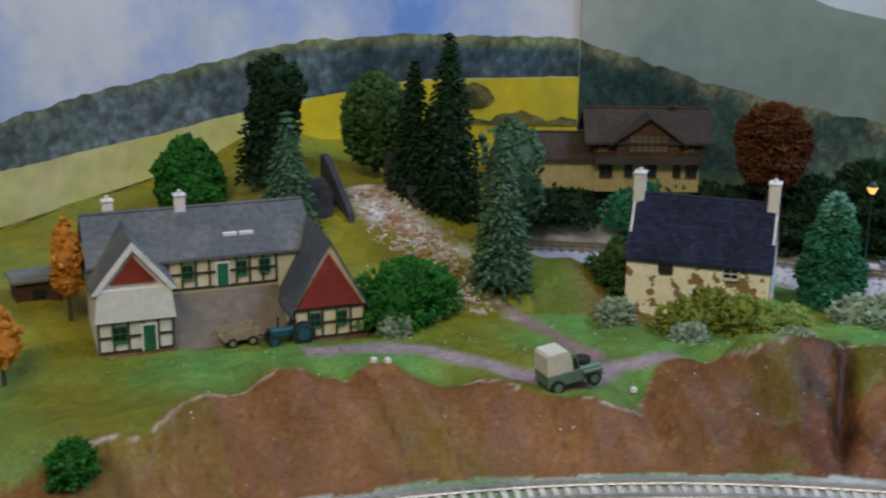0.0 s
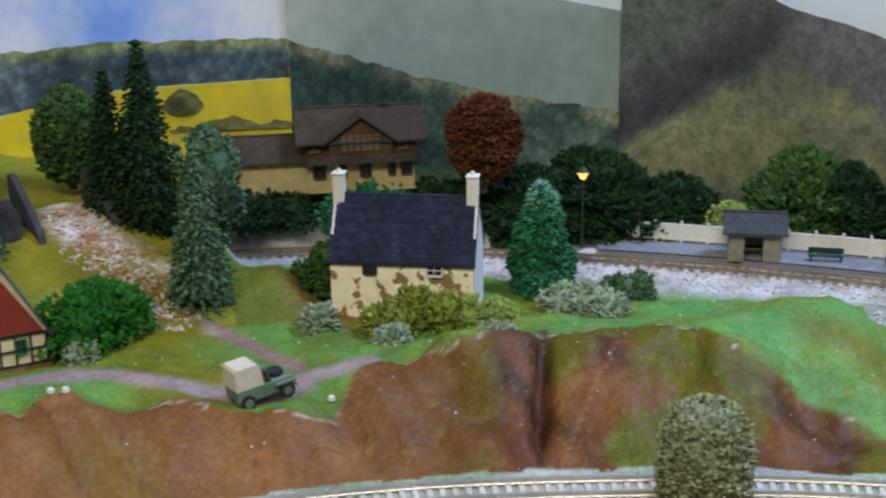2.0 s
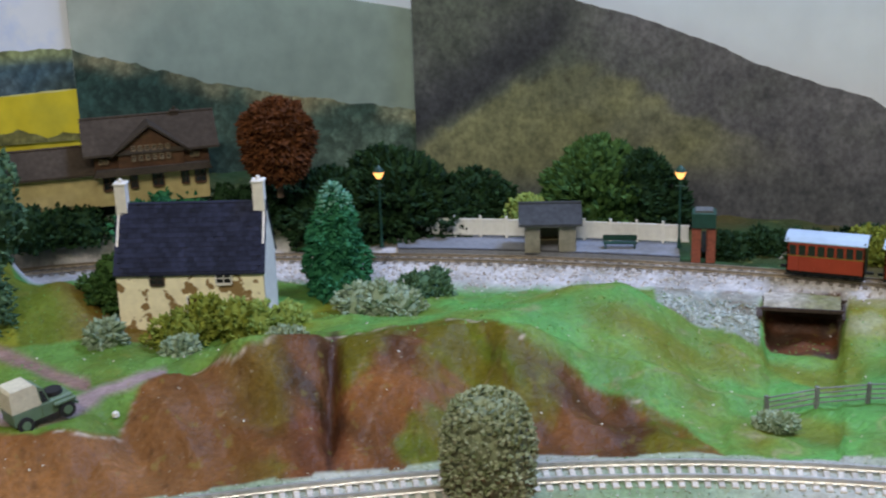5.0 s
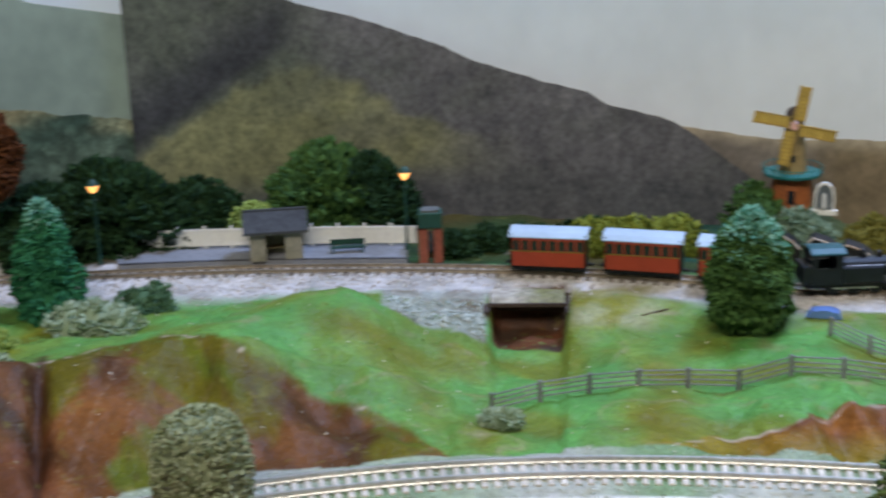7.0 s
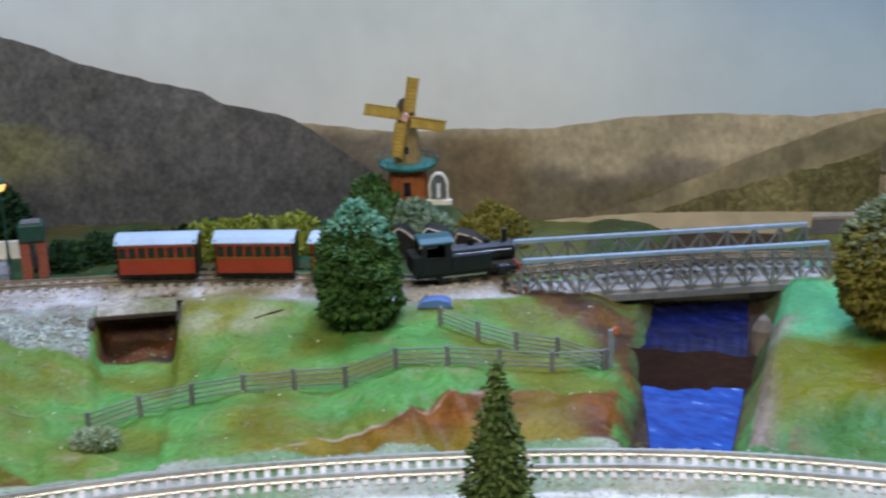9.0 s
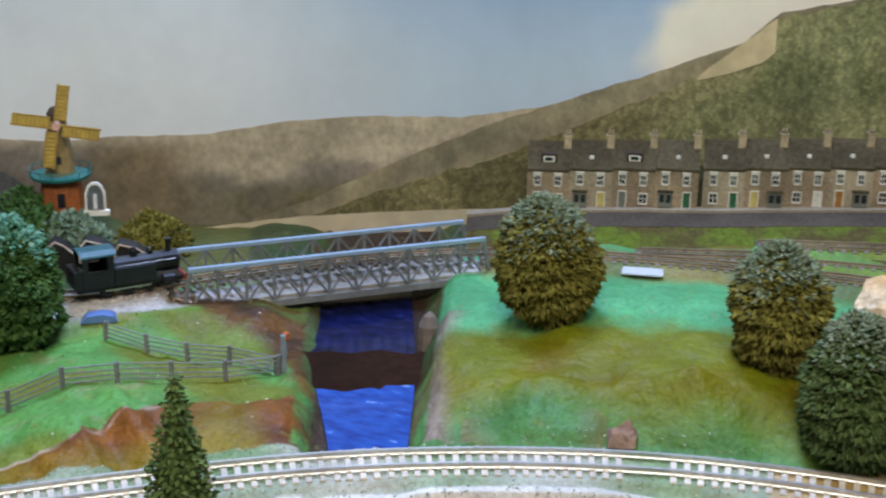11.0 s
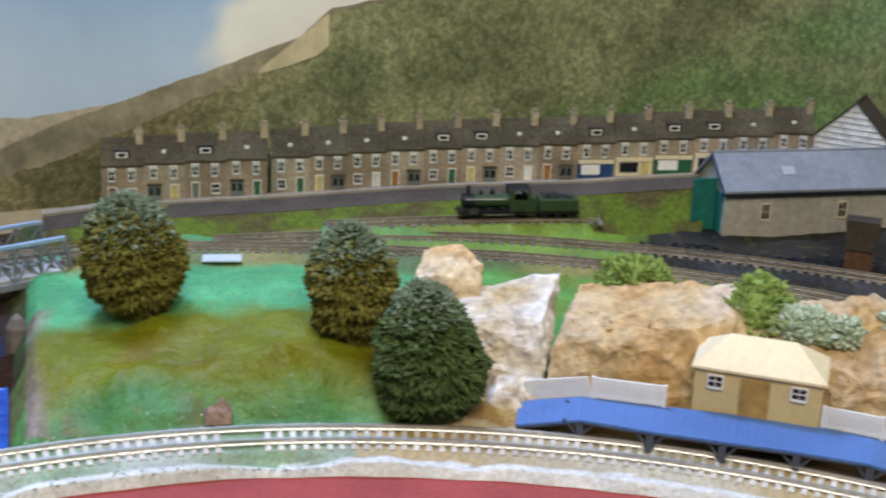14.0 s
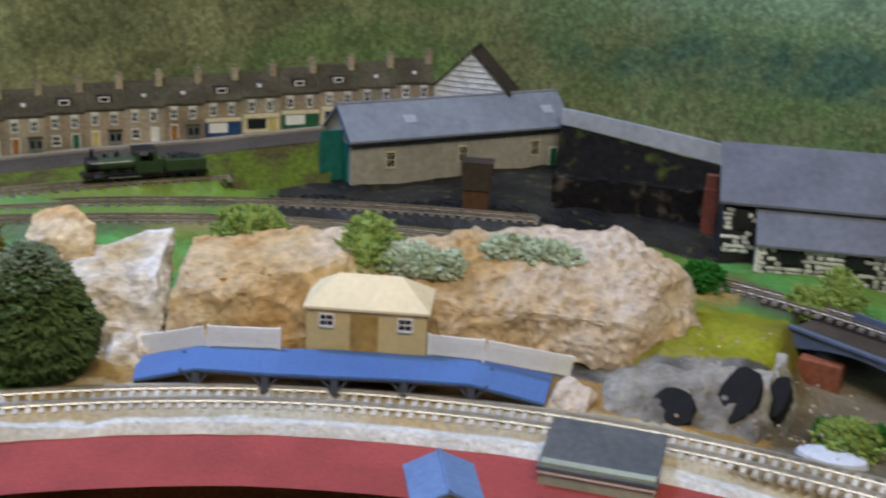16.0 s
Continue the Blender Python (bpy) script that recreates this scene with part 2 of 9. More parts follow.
REAR = [(-6, 0.80), (4, 0.795), (12, 0.778), (19, 0.756), (27, 0.737), (35, 0.723), (44, 0.708), (50, 0.694), (52, 0.702), (54, 0.715), (60, 0.745), (66, 0.768), (72, 0.769), (77, 0.768), (82, 0.766), (88, 0.768), (96, 0.760), (104, 0.745), (112, 0.722), (117, 0.700), (125, 0.66), (135, 0.62)]
SIDE_A = [(70, 0.776), (74, 0.783), (78, 0.793), (84, 0.800), (92, 0.802), (100, 0.800), (104, 0.80)]
SIDE_B = [(76, 0.793), (80, 0.806), (84, 0.822), (88, 0.838), (92, 0.850), (94, 0.856)]
WALL = [(-45, 0.86), (50, 0.86), (65, 0.885), (80, 0.91), (95, 0.975), (105, 1.02), (140, 1.02)]
# bearing: (radius, height) ...
PROFILES = {
    -45: ((0.46, -0.002), (0.512, 0.0), (0.56, 0.024), (0.62, 0.03), (0.66, 0.036), (0.72, 0.038), (0.80, 0.030), (0.87, 0.01)),
    -20: ((0.46, -0.002), (0.510, 0.0), (0.555, 0.028), (0.62, 0.027), (0.66, 0.036), (0.72, 0.040), (0.80, 0.036), (0.87, 0.02)),
    -12: ((0.46, -0.002), (0.510, 0.0), (0.550, 0.036), (0.62, 0.027), (0.66, 0.030), (0.72, 0.046), (0.80, 0.050), (0.87, 0.045)),
    -7: ((0.46, -0.002), (0.508, 0.0), (0.550, 0.034), (0.567, 0.032), (0.63, 0.029), (0.68, 0.046), (0.735, 0.062), (0.80, 0.072), (0.87, 0.08)),
    -2: ((0.46, -0.002), (0.508, 0.0), (0.553, 0.025), (0.575, 0.026), (0.63, 0.029), (0.66, 0.039), (0.71, 0.055), (0.75, 0.061), (0.80, 0.066), (0.87, 0.07)),
    2: ((0.46, -0.002), (0.508, 0.0), (0.540, 0.014), (0.552, 0.0195), (0.575, 0.0205), (0.62, 0.022), (0.66, 0.029), (0.70, 0.040), (0.73, 0.045), (0.765, 0.045), (0.87, 0.06)),
    4: ((0.46, -0.002), (0.508, 0.0), (0.538, 0.012), (0.552, 0.0180), (0.575, 0.0195), (0.62, 0.020), (0.665, 0.026), (0.70, 0.030), (0.73, 0.018), (0.80, 0.012), (0.815, 0.055), (0.87, 0.06)),
    9: ((0.46, -0.002), (0.506, 0.0), (0.55, 0.012), (0.575, 0.024), (0.61, 0.020), (0.65, 0.020), (0.69, 0.020), (0.73, 0.013), (0.80, 0.012), (0.812, 0.05), (0.87, 0.06)),
    13: ((0.46, -0.002), (0.506, 0.0), (0.54, 0.012), (0.578, 0.034), (0.61, 0.026), (0.65, 0.021), (0.70, 0.016), (0.73, 0.013), (0.79, 0.012), (0.812, 0.045), (0.87, 0.05)),
    18: ((0.46, -0.002), (0.506, 0.0), (0.54, 0.013), (0.580, 0.036), (0.61, 0.028), (0.65, 0.018), (0.70, 0.012), (0.73, 0.012), (0.79, 0.014), (0.82, 0.03), (0.87, 0.03)),
    23: ((0.46, -0.002), (0.508, 0.0), (0.54, 0.010), (0.582, 0.035), (0.62, 0.030), (0.65, 0.020), (0.70, 0.011), (0.73, 0.011), (0.79, 0.014), (0.87, 0.016)),
    29: ((0.46, -0.002), (0.514, 0.0), (0.55, 0.004), (0.58, 0.014), (0.61, 0.026), (0.645, 0.031), (0.675, 0.018), (0.70, 0.011), (0.75, 0.011), (0.87, 0.012)),
    34: ((0.46, -0.002), (0.518, 0.0), (0.55, -0.002), (0.58, -0.003), (0.62, 0.004), (0.655, 0.012), (0.675, 0.010), (0.69, 0.011), (0.75, 0.011), (0.87, 0.008)),
    35.6: ((0.46, -0.002), (0.518, 0.0), (0.55, -0.003), (0.58, -0.006), (0.62, -0.004), (0.65, 0.000), (0.668, 0.008), (0.682, 0.010), (0.75, 0.011), (0.87, 0.006)),
    36: ((0.46, -0.002), (0.518, 0.0), (0.55, -0.003), (0.58, -0.006), (0.62, -0.009), (0.66, -0.010), (0.700, -0.010), (0.702, 0.011), (0.75, 0.011), (0.87, 0.006)),
    38.9: ((0.46, -0.002), (0.520, 0.0), (0.55, -0.002), (0.58, -0.003), (0.62, -0.009), (0.66, -0.010), (0.700, -0.010), (0.702, 0.011), (0.75, 0.011), (0.87, 0.004)),
    39.3: ((0.46, -0.002), (0.520, 0.0), (0.55, -0.001), (0.58, -0.002), (0.62, -0.004), (0.65, -0.001), (0.668, 0.007), (0.682, 0.010), (0.75, 0.011), (0.87, 0.003)),
    44: ((0.46, -0.002), (0.525, 0.0), (0.55, 0.001), (0.583, 0.003), (0.62, 0.0), (0.66, 0.003), (0.685, 0.010), (0.75, 0.011), (0.87, 0.002)),
    50: ((0.46, -0.002), (0.532, 0.0), (0.546, 0.004), (0.562, 0.010), (0.60, 0.009), (0.63, 0.006), (0.66, 0.005), (0.68, 0.010), (0.74, 0.011), (0.87, 0.002)),
    56.5: ((0.46, -0.002), (0.536, -0.002), (0.552, 0.000), (0.572, 0.0095), (0.60, 0.005), (0.62, 0.001), (0.66, 0.001), (0.685, 0.004), (0.72, 0.006), (0.80, 0.008), (0.87, 0.0)),
    58.3: ((0.46, -0.002), (0.538, -0.002), (0.552, -0.001), (0.574, 0.0085), (0.60, 0.003), (0.62, 0.0), (0.66, -0.003), (0.69, -0.004), (0.72, -0.004), (0.80, 0.004), (0.87, 0.0)),
    59.8: ((0.46, -0.002), (0.540, -0.004), (0.552, -0.009), (0.58, -0.009), (0.66, -0.010), (0.72, -0.010), (0.80, -0.008), (0.87, -0.006)),
    63.4: ((0.46, -0.002), (0.542, -0.004), (0.554, -0.009), (0.58, -0.009), (0.66, -0.010), (0.72, -0.010), (0.80, -0.008), (0.87, -0.006)),
    65: ((0.46, -0.002), (0.546, 0.0), (0.56, 0.003), (0.58, 0.009), (0.62, 0.014), (0.66, 0.018), (0.69, 0.014), (0.72, 0.006), (0.76, 0.008), (0.90, -0.004)),
    71: ((0.46, -0.002), (0.551, 0.0), (0.556, 0.007), (0.58, 0.017), (0.62, 0.023), (0.66, 0.027), (0.68, 0.026), (0.70, 0.014), (0.73, 0.010), (0.79, 0.011), (0.92, 0.004)),
    77: ((0.46, -0.002), (0.556, 0.0), (0.562, 0.008), (0.585, 0.022), (0.62, 0.028), (0.66, 0.029), (0.68, 0.027), (0.70, 0.016), (0.73, 0.010), (0.79, 0.012), (0.93, 0.014)),
    81: ((0.46, -0.002), (0.558, 0.0), (0.566, 0.003), (0.59, 0.012), (0.63, 0.022), (0.66, 0.024), (0.69, 0.018), (0.73, 0.010), (0.80, 0.012), (0.94, 0.018)),
    84: ((0.46, -0.002), (0.558, 0.0), (0.575, 0.001), (0.60, 0.003), (0.63, 0.010), (0.67, 0.014), (0.70, 0.012), (0.80, 0.012), (0.95, 0.022)),
    92: ((0.46, -0.002), (0.560, 0.0), (0.60, 0.002), (0.64, 0.006), (0.70, 0.011), (0.80, 0.0105), (0.90, 0.0095), (0.93, 0.0120), (0.98, 0.022)),
    106: ((0.46, -0.002), (0.560, 0.0), (0.59, -0.001), (0.61, 0.004), (0.66, 0.012), (0.70, 0.011), (0.80, 0.010), (1.02, 0.012)),
    110: ((0.46, -0.002), (0.558, 0.0), (0.575, 0.001), (0.605, 0.004), (0.62, 0.012), (0.66, 0.016), (0.70, 0.011), (0.80, 0.010), (1.02, 0.012)),
    114.3: ((0.46, -0.002), (0.556, -0.002), (0.59, -0.004), (0.605, 0.002), (0.62, 0.014), (0.65, 0.018), (0.68, 0.012), (0.80, 0.010), (1.02, 0.012)),
    115.6: ((0.46, -0.002), (0.556, -0.004), (0.60, -0.010), (0.64, -0.012), (0.70, -0.012), (0.72, 0.006), (0.80, 0.010), (1.02, 0.012)),
    140: ((0.46, -0.002), (0.550, -0.004), (0.60, -0.008), (0.64, -0.010), (0.66, -0.006), (0.72, 0.006), (0.80, 0.010), (1.02, 0.012)),
}
_KEYS = sorted(PROFILES)


LANE = [(-9, 0.594), (-3.4, 0.592), (-0.1, 0.572), (2.5, 0.560), (4, 0.567), (5.6, 0.582), (7.4, 0.585), (8.5, 0.585)]


def land(r, th, rough=True):
    """The height of the modelled land."""
    k = int(np.clip(np.searchsorted(_KEYS, th) - 1, 0, len(_KEYS) - 2))
    a, b = _KEYS[k], _KEYS[k + 1]
    u = min(max((th - a) / (b - a), 0), 1)
    u = u * u * (3 - 2 * u)
    za, zb = (float(np.interp(r, [q[0] for q in PROFILES[s]], [q[1] for q in PROFILES[s]])) for s in (a, b))
    z = za + (zb - za) * u
    if 40 < th < 56 and r > 0.74:
        z = max(z, 0.036 * math.exp(-((th - 48.8) / (3.2 if th < 48.8 else 2.2)) ** 2 - ((r - 0.81) / 0.026) ** 2))
    if rough and not 59 < th < 64.2:
        p = W(r, th)
        bed = min(1.0, abs(r - curve(REAR, th)) / 0.03, max(0.0, r - curve(FRONT, th) - 0.012) / 0.025) if -8 < th < 130 else min(1.0, max(0.0, r - 0.50) / 0.03)
        lane = soft(abs(r - curve(LANE, th)), 0.006, 0.024) if -9 < th < 8.5 else 1.0
        bed *= 0.15 + 0.85 * lane
        if 24 < th < 59 and r < 0.70:
            w = noise.noise(p * 9) * 0.6
            q = Vector((th * 0.115 + 14 * (r - 0.6) + w, r * 16 - th * 0.04, 7))
            z += bed * (0.0042 * (0.22 - abs(noise.noise(q))) + 0.0022 * (0.2 - abs(noise.noise(q * 2.7))))
        if 64 < th < 86:
            z += bed * 0.0030 * (0.22 - abs(noise.noise(Vector((th * 0.16 - 10 * (r - 0.6), r * 24, 4)))))
        z += bed * (0.0050 * noise.noise(p * 22) + 0.0018 * noise.noise(p * 70) + 0.0006 * noise.noise(p * 190))
        if 1 < th < 8.5:
            z += 0.013 * math.exp(-((th - 4.6) / 1.9) ** 2 - ((r - 0.678) / 0.030) ** 2)
        if 5 < th < 14:
            z += 0.0075 * math.exp(-((th - 9.4) / 2.0) ** 2 - ((r - 0.560) / 0.018) ** 2)
        if r < 0.585 and (th < 34 or 86 > th > 39):
            steep = lane * min(1.0, max(0.0, r - 0.515) / 0.02)
            u = th * 0.26 + 7 * (r - 0.54) + 0.9 * noise.noise(Vector((th * 0.12, r * 9, 1)))
            z += steep * (0.0090 * noise.noise(Vector((u * 0.8, r * 14, 3))) + 0.0085 * (0.2 - abs(noise.noise(Vector((u, r * 9, 5))))) + 0.0030 * (0.2 - abs(noise.noise(Vector((u * 2.3, r * 26, 9))))))
    if 3 < th < 53 or 67 < th < 113:
        z += (0.0136 - z) * soft(abs(r - curve(REAR, th)), 0.015, 0.0085)
    for line, a, b in ((SIDE_A, 72, 103), (SIDE_B, 77, 88.6)):
        if a < th < b:
            z += ((0.0136 if line is SIDE_A else 0.0188) - z) * soft(abs(r - curve(line, th)), 0.013, 0.0085)
    if -30 < th < 114:
        z += (0.0011 - z) * soft(abs(r - curve(FRONT, th)), 0.0175, 0.0135)
    if rough and 12 < th < 20 and r > 0.512:
        deep = min(1.0, (r - 0.512) / 0.02) * max(0.0, min(1.0, (0.588 - r) / 0.010))
        z -= 0.011 * deep * math.exp(-((th - 15.75 - 12 * (r - 0.56)) / 0.42) ** 2)
    return z

# ---- land ----
def mix(a, b, u):
    u = min(max(u, 0.0), 1.0)
    return tuple(x + (y - x) * u for x, y in zip(a, b))


GRASS, OLIVE, EARTH, BALLAST, PATH_C, CINDER, SAND, GREY = (0.098, 0.285, 0.066), (0.165, 0.150, 0.007), (0.178, 0.075, 0.020), (0.56, 0.54, 0.53), (0.33, 0.25, 0.25), (0.012, 0.011, 0.011), (0.38, 0.25, 0.08), (0.26, 0.25, 0.22)


def paint(r, th, z, slope):
    """The modeller's paint: grass scatter on the tops, bare plaster earth on the faces, ballast by the line. Light on
    meadow ridges and hilltop is coloured in.
    """
    p = W(r, th)
    n1, n2 = noise.noise(p * 18 + Vector((3, 1, 0))), noise.noise(p * 48) + 0.4 * noise.noise(p * 150)
    c = mix(GRASS, OLIVE, 0.30 + 0.9 * n1 + 0.4 * n2)
    if th < 3:
        c = mix(c, OLIVE, 0.55 + 0.5 * n1)
    if th < 3 and r > 0.64:
        c = mix(c, (0.30, 0.25, 0.015), 0.6)
    if 3 < th < 13 and r < 0.66:
        c = mix(c, (0.115, 0.160, 0.022), 0.45 * soft(th, 13, 9))
    if 24 < th < 59 and r < 0.70:
        q = Vector((th * 0.115 + 14 * (r - 0.6) + 0.6 * noise.noise(p * 9), r * 16 - th * 0.04, 7))
        f = abs(noise.noise(q))
        # Ridges paler, hollows darker: the relief's highlight and shade put into the colour.
        c = mix(c, (0.27, 0.24, 0.13), 0.50 - f / 0.05 + 0.5 * n2)
        c = mix(c, (0.15, 0.145, 0.010), 0.7 * soft(f, 0.22, 0.42))
    front = curve(FRONT, th)
    if r < 0.60:
        edge = curve([(-42, 0.545), (-20, 0.540), (-12, 0.553), (-6, 0.566), (-2, 0.5586), (2, 0.545), (4.5, 0.541), (6, 0.547), (7.2, 0.572), (8, 0.583), (10, 0.582), (11.5, 0.570), (13, 0.578), (15, 0.588), (19.5, 0.597), (23.6, 0.589), (24.8, 0.574), (28.3, 0.563), (31.6, 0.552), (34, 0.52)], th)
        if th < 34 and r < edge + 0.010:
            n3 = noise.noise(Vector((th * 0.22, r * 30, 8)))
            n4 = noise.noise(Vector((th * 0.9 + 60 * (r - 0.55), r * 22, 3)))
            bare = mix(mix(EARTH, (0.25, 0.115, 0.038), 0.35 + 1.1 * n3 + 0.5 * n4), OLIVE, -0.12 + 0.9 * n1 + (0.40 if th < -14 else 0.0) - 0.4 * soft(th, 2, 6))
            bare = mix(bare, tuple(0.78 * q for q in bare), soft(th, 3, 9))
            brown = mix((0.068, 0.026, 0.006), (0.180, 0.070, 0.017), 0.55 + 1.3 * n3 + 0.7 * n4)
            olive = mix((0.105, 0.090, 0.004), (0.085, 0.145, 0.009), 0.0 + 1.2 * n4)
            low_soil = mix(brown, olive, 0.5 + 6.0 * (n1 + 0.30 * n2 + 0.21) + 28 * (r - 0.560))
            bare = mix(bare, low_soil, (th - 10.5) / 4)
            # Dark crack lines and pale fold lines are colour only, without relief.
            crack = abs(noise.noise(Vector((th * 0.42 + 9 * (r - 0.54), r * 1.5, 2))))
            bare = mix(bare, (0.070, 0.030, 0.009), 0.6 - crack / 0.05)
            fold = abs(noise.noise(Vector((th * 0.30 - 16 * (r - 0.54), r * 3, 6))))
            bare = mix(bare, (0.34, 0.22, 0.14), 0.4 - fold / 0.03)
            c = mix(c, bare, (edge + 0.003 + 0.005 * n2 - r) / 0.004)
            if n1 + 0.6 * n2 > -0.02:
                c = mix(c, (0.50, 0.43, 0.34), 0.9 - abs(r - edge + 0.001 - 0.005 * n2) / 0.0013)
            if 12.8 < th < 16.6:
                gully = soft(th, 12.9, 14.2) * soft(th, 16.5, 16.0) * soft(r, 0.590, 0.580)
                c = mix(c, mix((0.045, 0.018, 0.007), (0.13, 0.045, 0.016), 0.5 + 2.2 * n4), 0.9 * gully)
            # Colour darkened again along the groove cut into the land.
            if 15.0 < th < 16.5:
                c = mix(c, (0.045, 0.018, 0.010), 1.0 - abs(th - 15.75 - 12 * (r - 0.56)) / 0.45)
        face = curve([(43.5, 0.526), (44.5, 0.532), (45.8, 0.545), (49.3, 0.549), (52.3, 0.569), (56.4, 0.5815), (59.2, 0.588), (59.6, 0.56)], th)
        if 43.5 < th < 59.6 and r < face + 0.006 * n2:
            c = mix(mix((0.10, 0.034, 0.006), (0.22, 0.080, 0.012), 0.5 + 1.5 * n2), (0.20, 0.15, 0.008), 0.25 + 2.0 * n1 - 0.08 * (th - 52))
            c = mix(c, (0.50, 0.42, 0.34), 0.7 - abs(r - face + 0.002) / 0.0012)
    if 64 < th < 84 and r < 0.65:
        c = mix(mix((0.068, 0.190, 0.050), (0.145, 0.165, 0.006), (r - 0.562) / 0.016 + 0.9 * n1), (0.155, 0.092, 0.004), soft(r, 0.570, 0.590) * soft(r, 0.632, 0.610) * (0.35 + 1.2 * n1 + 0.4 * n2))
    if 64 < th < 82 and r > 0.62:
        # Mint over the hilltop is cool overhead light put into the colour.
        c = mix(c, (0.085, 0.35, 0.145), (r - 0.624) / 0.024 + 0.9 * n1 + 0.5 * n2)
        c = mix(c, (0.36, 0.22, 0.10), 1.4 - math.hypot(r - 0.6085, (th - 75.2) * 0.0106) / 0.004 + n2)
    if 2.6 < th < 9 and 0.640 < r < 0.72:
        c = mix(c, mix((0.115, 0.150, 0.016), (0.145, 0.085, 0.016), 0.5 * (th - 4.2) - 20 * (r - 0.672) + n1), 0.95)
    if th < 10:
        if -9 < th < 8.5:
            c = mix(c, PATH_C, 1.5 - abs(r - curve(LANE, th) + 0.004 * n2) / 0.0075)
        lane2 = 0.655 - 0.013 * (th - 0.2)
        if -1.0 < th < 5.2 and r > 0.585:
            c = mix(c, mix(PATH_C, EARTH, 0.5), 1.6 - abs(r - lane2) / 0.008)
    if -6.5 < th < 2.5 and 0.63 < r < 0.76:
        mid = -1.2 - (r - 0.66) * 26
        c = mix(c, mix(mix((0.74, 0.70, 0.66), (0.30, 0.15, 0.06), 0.45 + 2.2 * n2), OLIVE, 0.35 + 3.2 * n1), 1.5 - abs(th - mid) / 1.7 + n1)
    line = curve(REAR, th)
    if 3 < th < 66:
        c = mix(c, mix(BALLAST, GREY, 0.3 + n2), 2.2 - abs(r - line + 0.006) / curve([(3, 0.016), (20, 0.020), (30, 0.018), (36, 0.011), (46, 0.009), (52, 0.007)], th))
        if r > line + 0.018:
            c = mix(c, mix((0.014, 0.040, 0.018), (0.08, 0.055, 0.02), 0.4 + n1), 0.9)
    elif th >= 66:
        c = mix(c, mix((0.10, 0.15, 0.05), SAND, 0.25 + n1), 2.0 - abs(r - line) / 0.016) if th < 112 else mix(c, (0.08, 0.07, 0.06), 1.5 - abs(r - line) / 0.016)
        if r > 0.80 and th < 92:
            c = mix((0.14, 0.24, 0.03), EARTH, 0.2 + n1)
        if r > 0.775 and th > 90:
            c = mix(CINDER, (0.05, 0.045, 0.035), 0.3 + n1)
        if r > 0.775 and 78 < th < 91:
            c = mix(c, (0.17, 0.26, 0.03), 0.6)
    if th > 82.5 and r < 0.61:
        c = mix(SAND, (0.22, 0.13, 0.05), 0.5 + n1)
    if th > 105 and 0.6 < r < 0.69:
        c = mix((0.26, 0.27, 0.015), (0.16, 0.12, 0.03), 0.3 + n1)
        if slope > 0.45 or r < 0.612:
            c = mix(GREY, (0.06, 0.055, 0.05), 0.35 + 1.3 * n2)
    if th > 115.2 and r < 0.69:
        c = mix((0.11, 0.10, 0.08), (0.2, 0.16, 0.1), 0.5 + n1)
    if r < front + (0.013 if 64 < th < 82 else 0.019):
        c = mix((0.40, 0.42, 0.36), (0.16, 0.26, 0.12), 0.45 + 1.2 * n1) if th < 79 else mix((0.46, 0.41, 0.30), SAND, 0.4 + n1)
        if r < front - 0.0175:
            c = (0.62, 0.62, 0.58)
    if 52.5 < th < 60.2 and 0.60 < r < 0.71:
        way = curve([(0.60, 60.0), (0.6165, 59.7), (0.640, 59.0), (0.668, 57.9), (0.683, 56.4), (0.70, 54.2)], r)
        c = mix(c, mix((0.045, 0.022, 0.010), (0.12, 0.055, 0.014), 0.4 + 1.5 * n2), (1.5 - max(way - th, (th - way) * (0.25 if r > 0.635 else 1.0)) / 1.15) + 0.8 * n2)
    if 39.2 < th < 44 and 0.655 < r < 0.70:
        c = mix(c, mix((0.20, 0.18, 0.02), (0.30, 0.30, 0.16), 0.3 + 1.5 * n2), soft(th, 44, 42) * soft(r, 0.655, 0.665) * 0.85)
    if 64 < th < 66.5 and 0.55 < r < 0.66:
        c = mix(c, (0.24, 0.19, 0.15), 0.7 + 1.6 * n1 - abs(th - 64.6) / 1.2)
    if 66 < th < 72 and 0.553 < r < 0.568:
        c = mix(c, (0.20, 0.09, 0.05), 0.45 + 1.4 * n1)
    if 31 < th < 35.6 and 0.645 < r < 0.70:
        c = mix(c, mix((0.34, 0.36, 0.34), (0.12, 0.07, 0.05), 0.4 + 1.6 * n2), 0.8)
    if 35.8 < th < 39.1 and 0.655 < r < 0.703:
        c = mix((0.14, 0.05, 0.02), (0.05, 0.03, 0.02), 0.5 + n2)
    if 41 < th < 56 and r > 0.742:
        c = mix((0.012, 0.06, 0.04), (0.10, 0.11, 0.03), 0.3 + n1 + (th - 47) * 0.12)
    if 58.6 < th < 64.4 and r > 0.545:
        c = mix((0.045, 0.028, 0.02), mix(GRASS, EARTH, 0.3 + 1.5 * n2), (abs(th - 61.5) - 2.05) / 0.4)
        # Channel colour darkened beyond radius 0.62.
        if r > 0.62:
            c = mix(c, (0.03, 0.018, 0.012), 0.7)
    return c


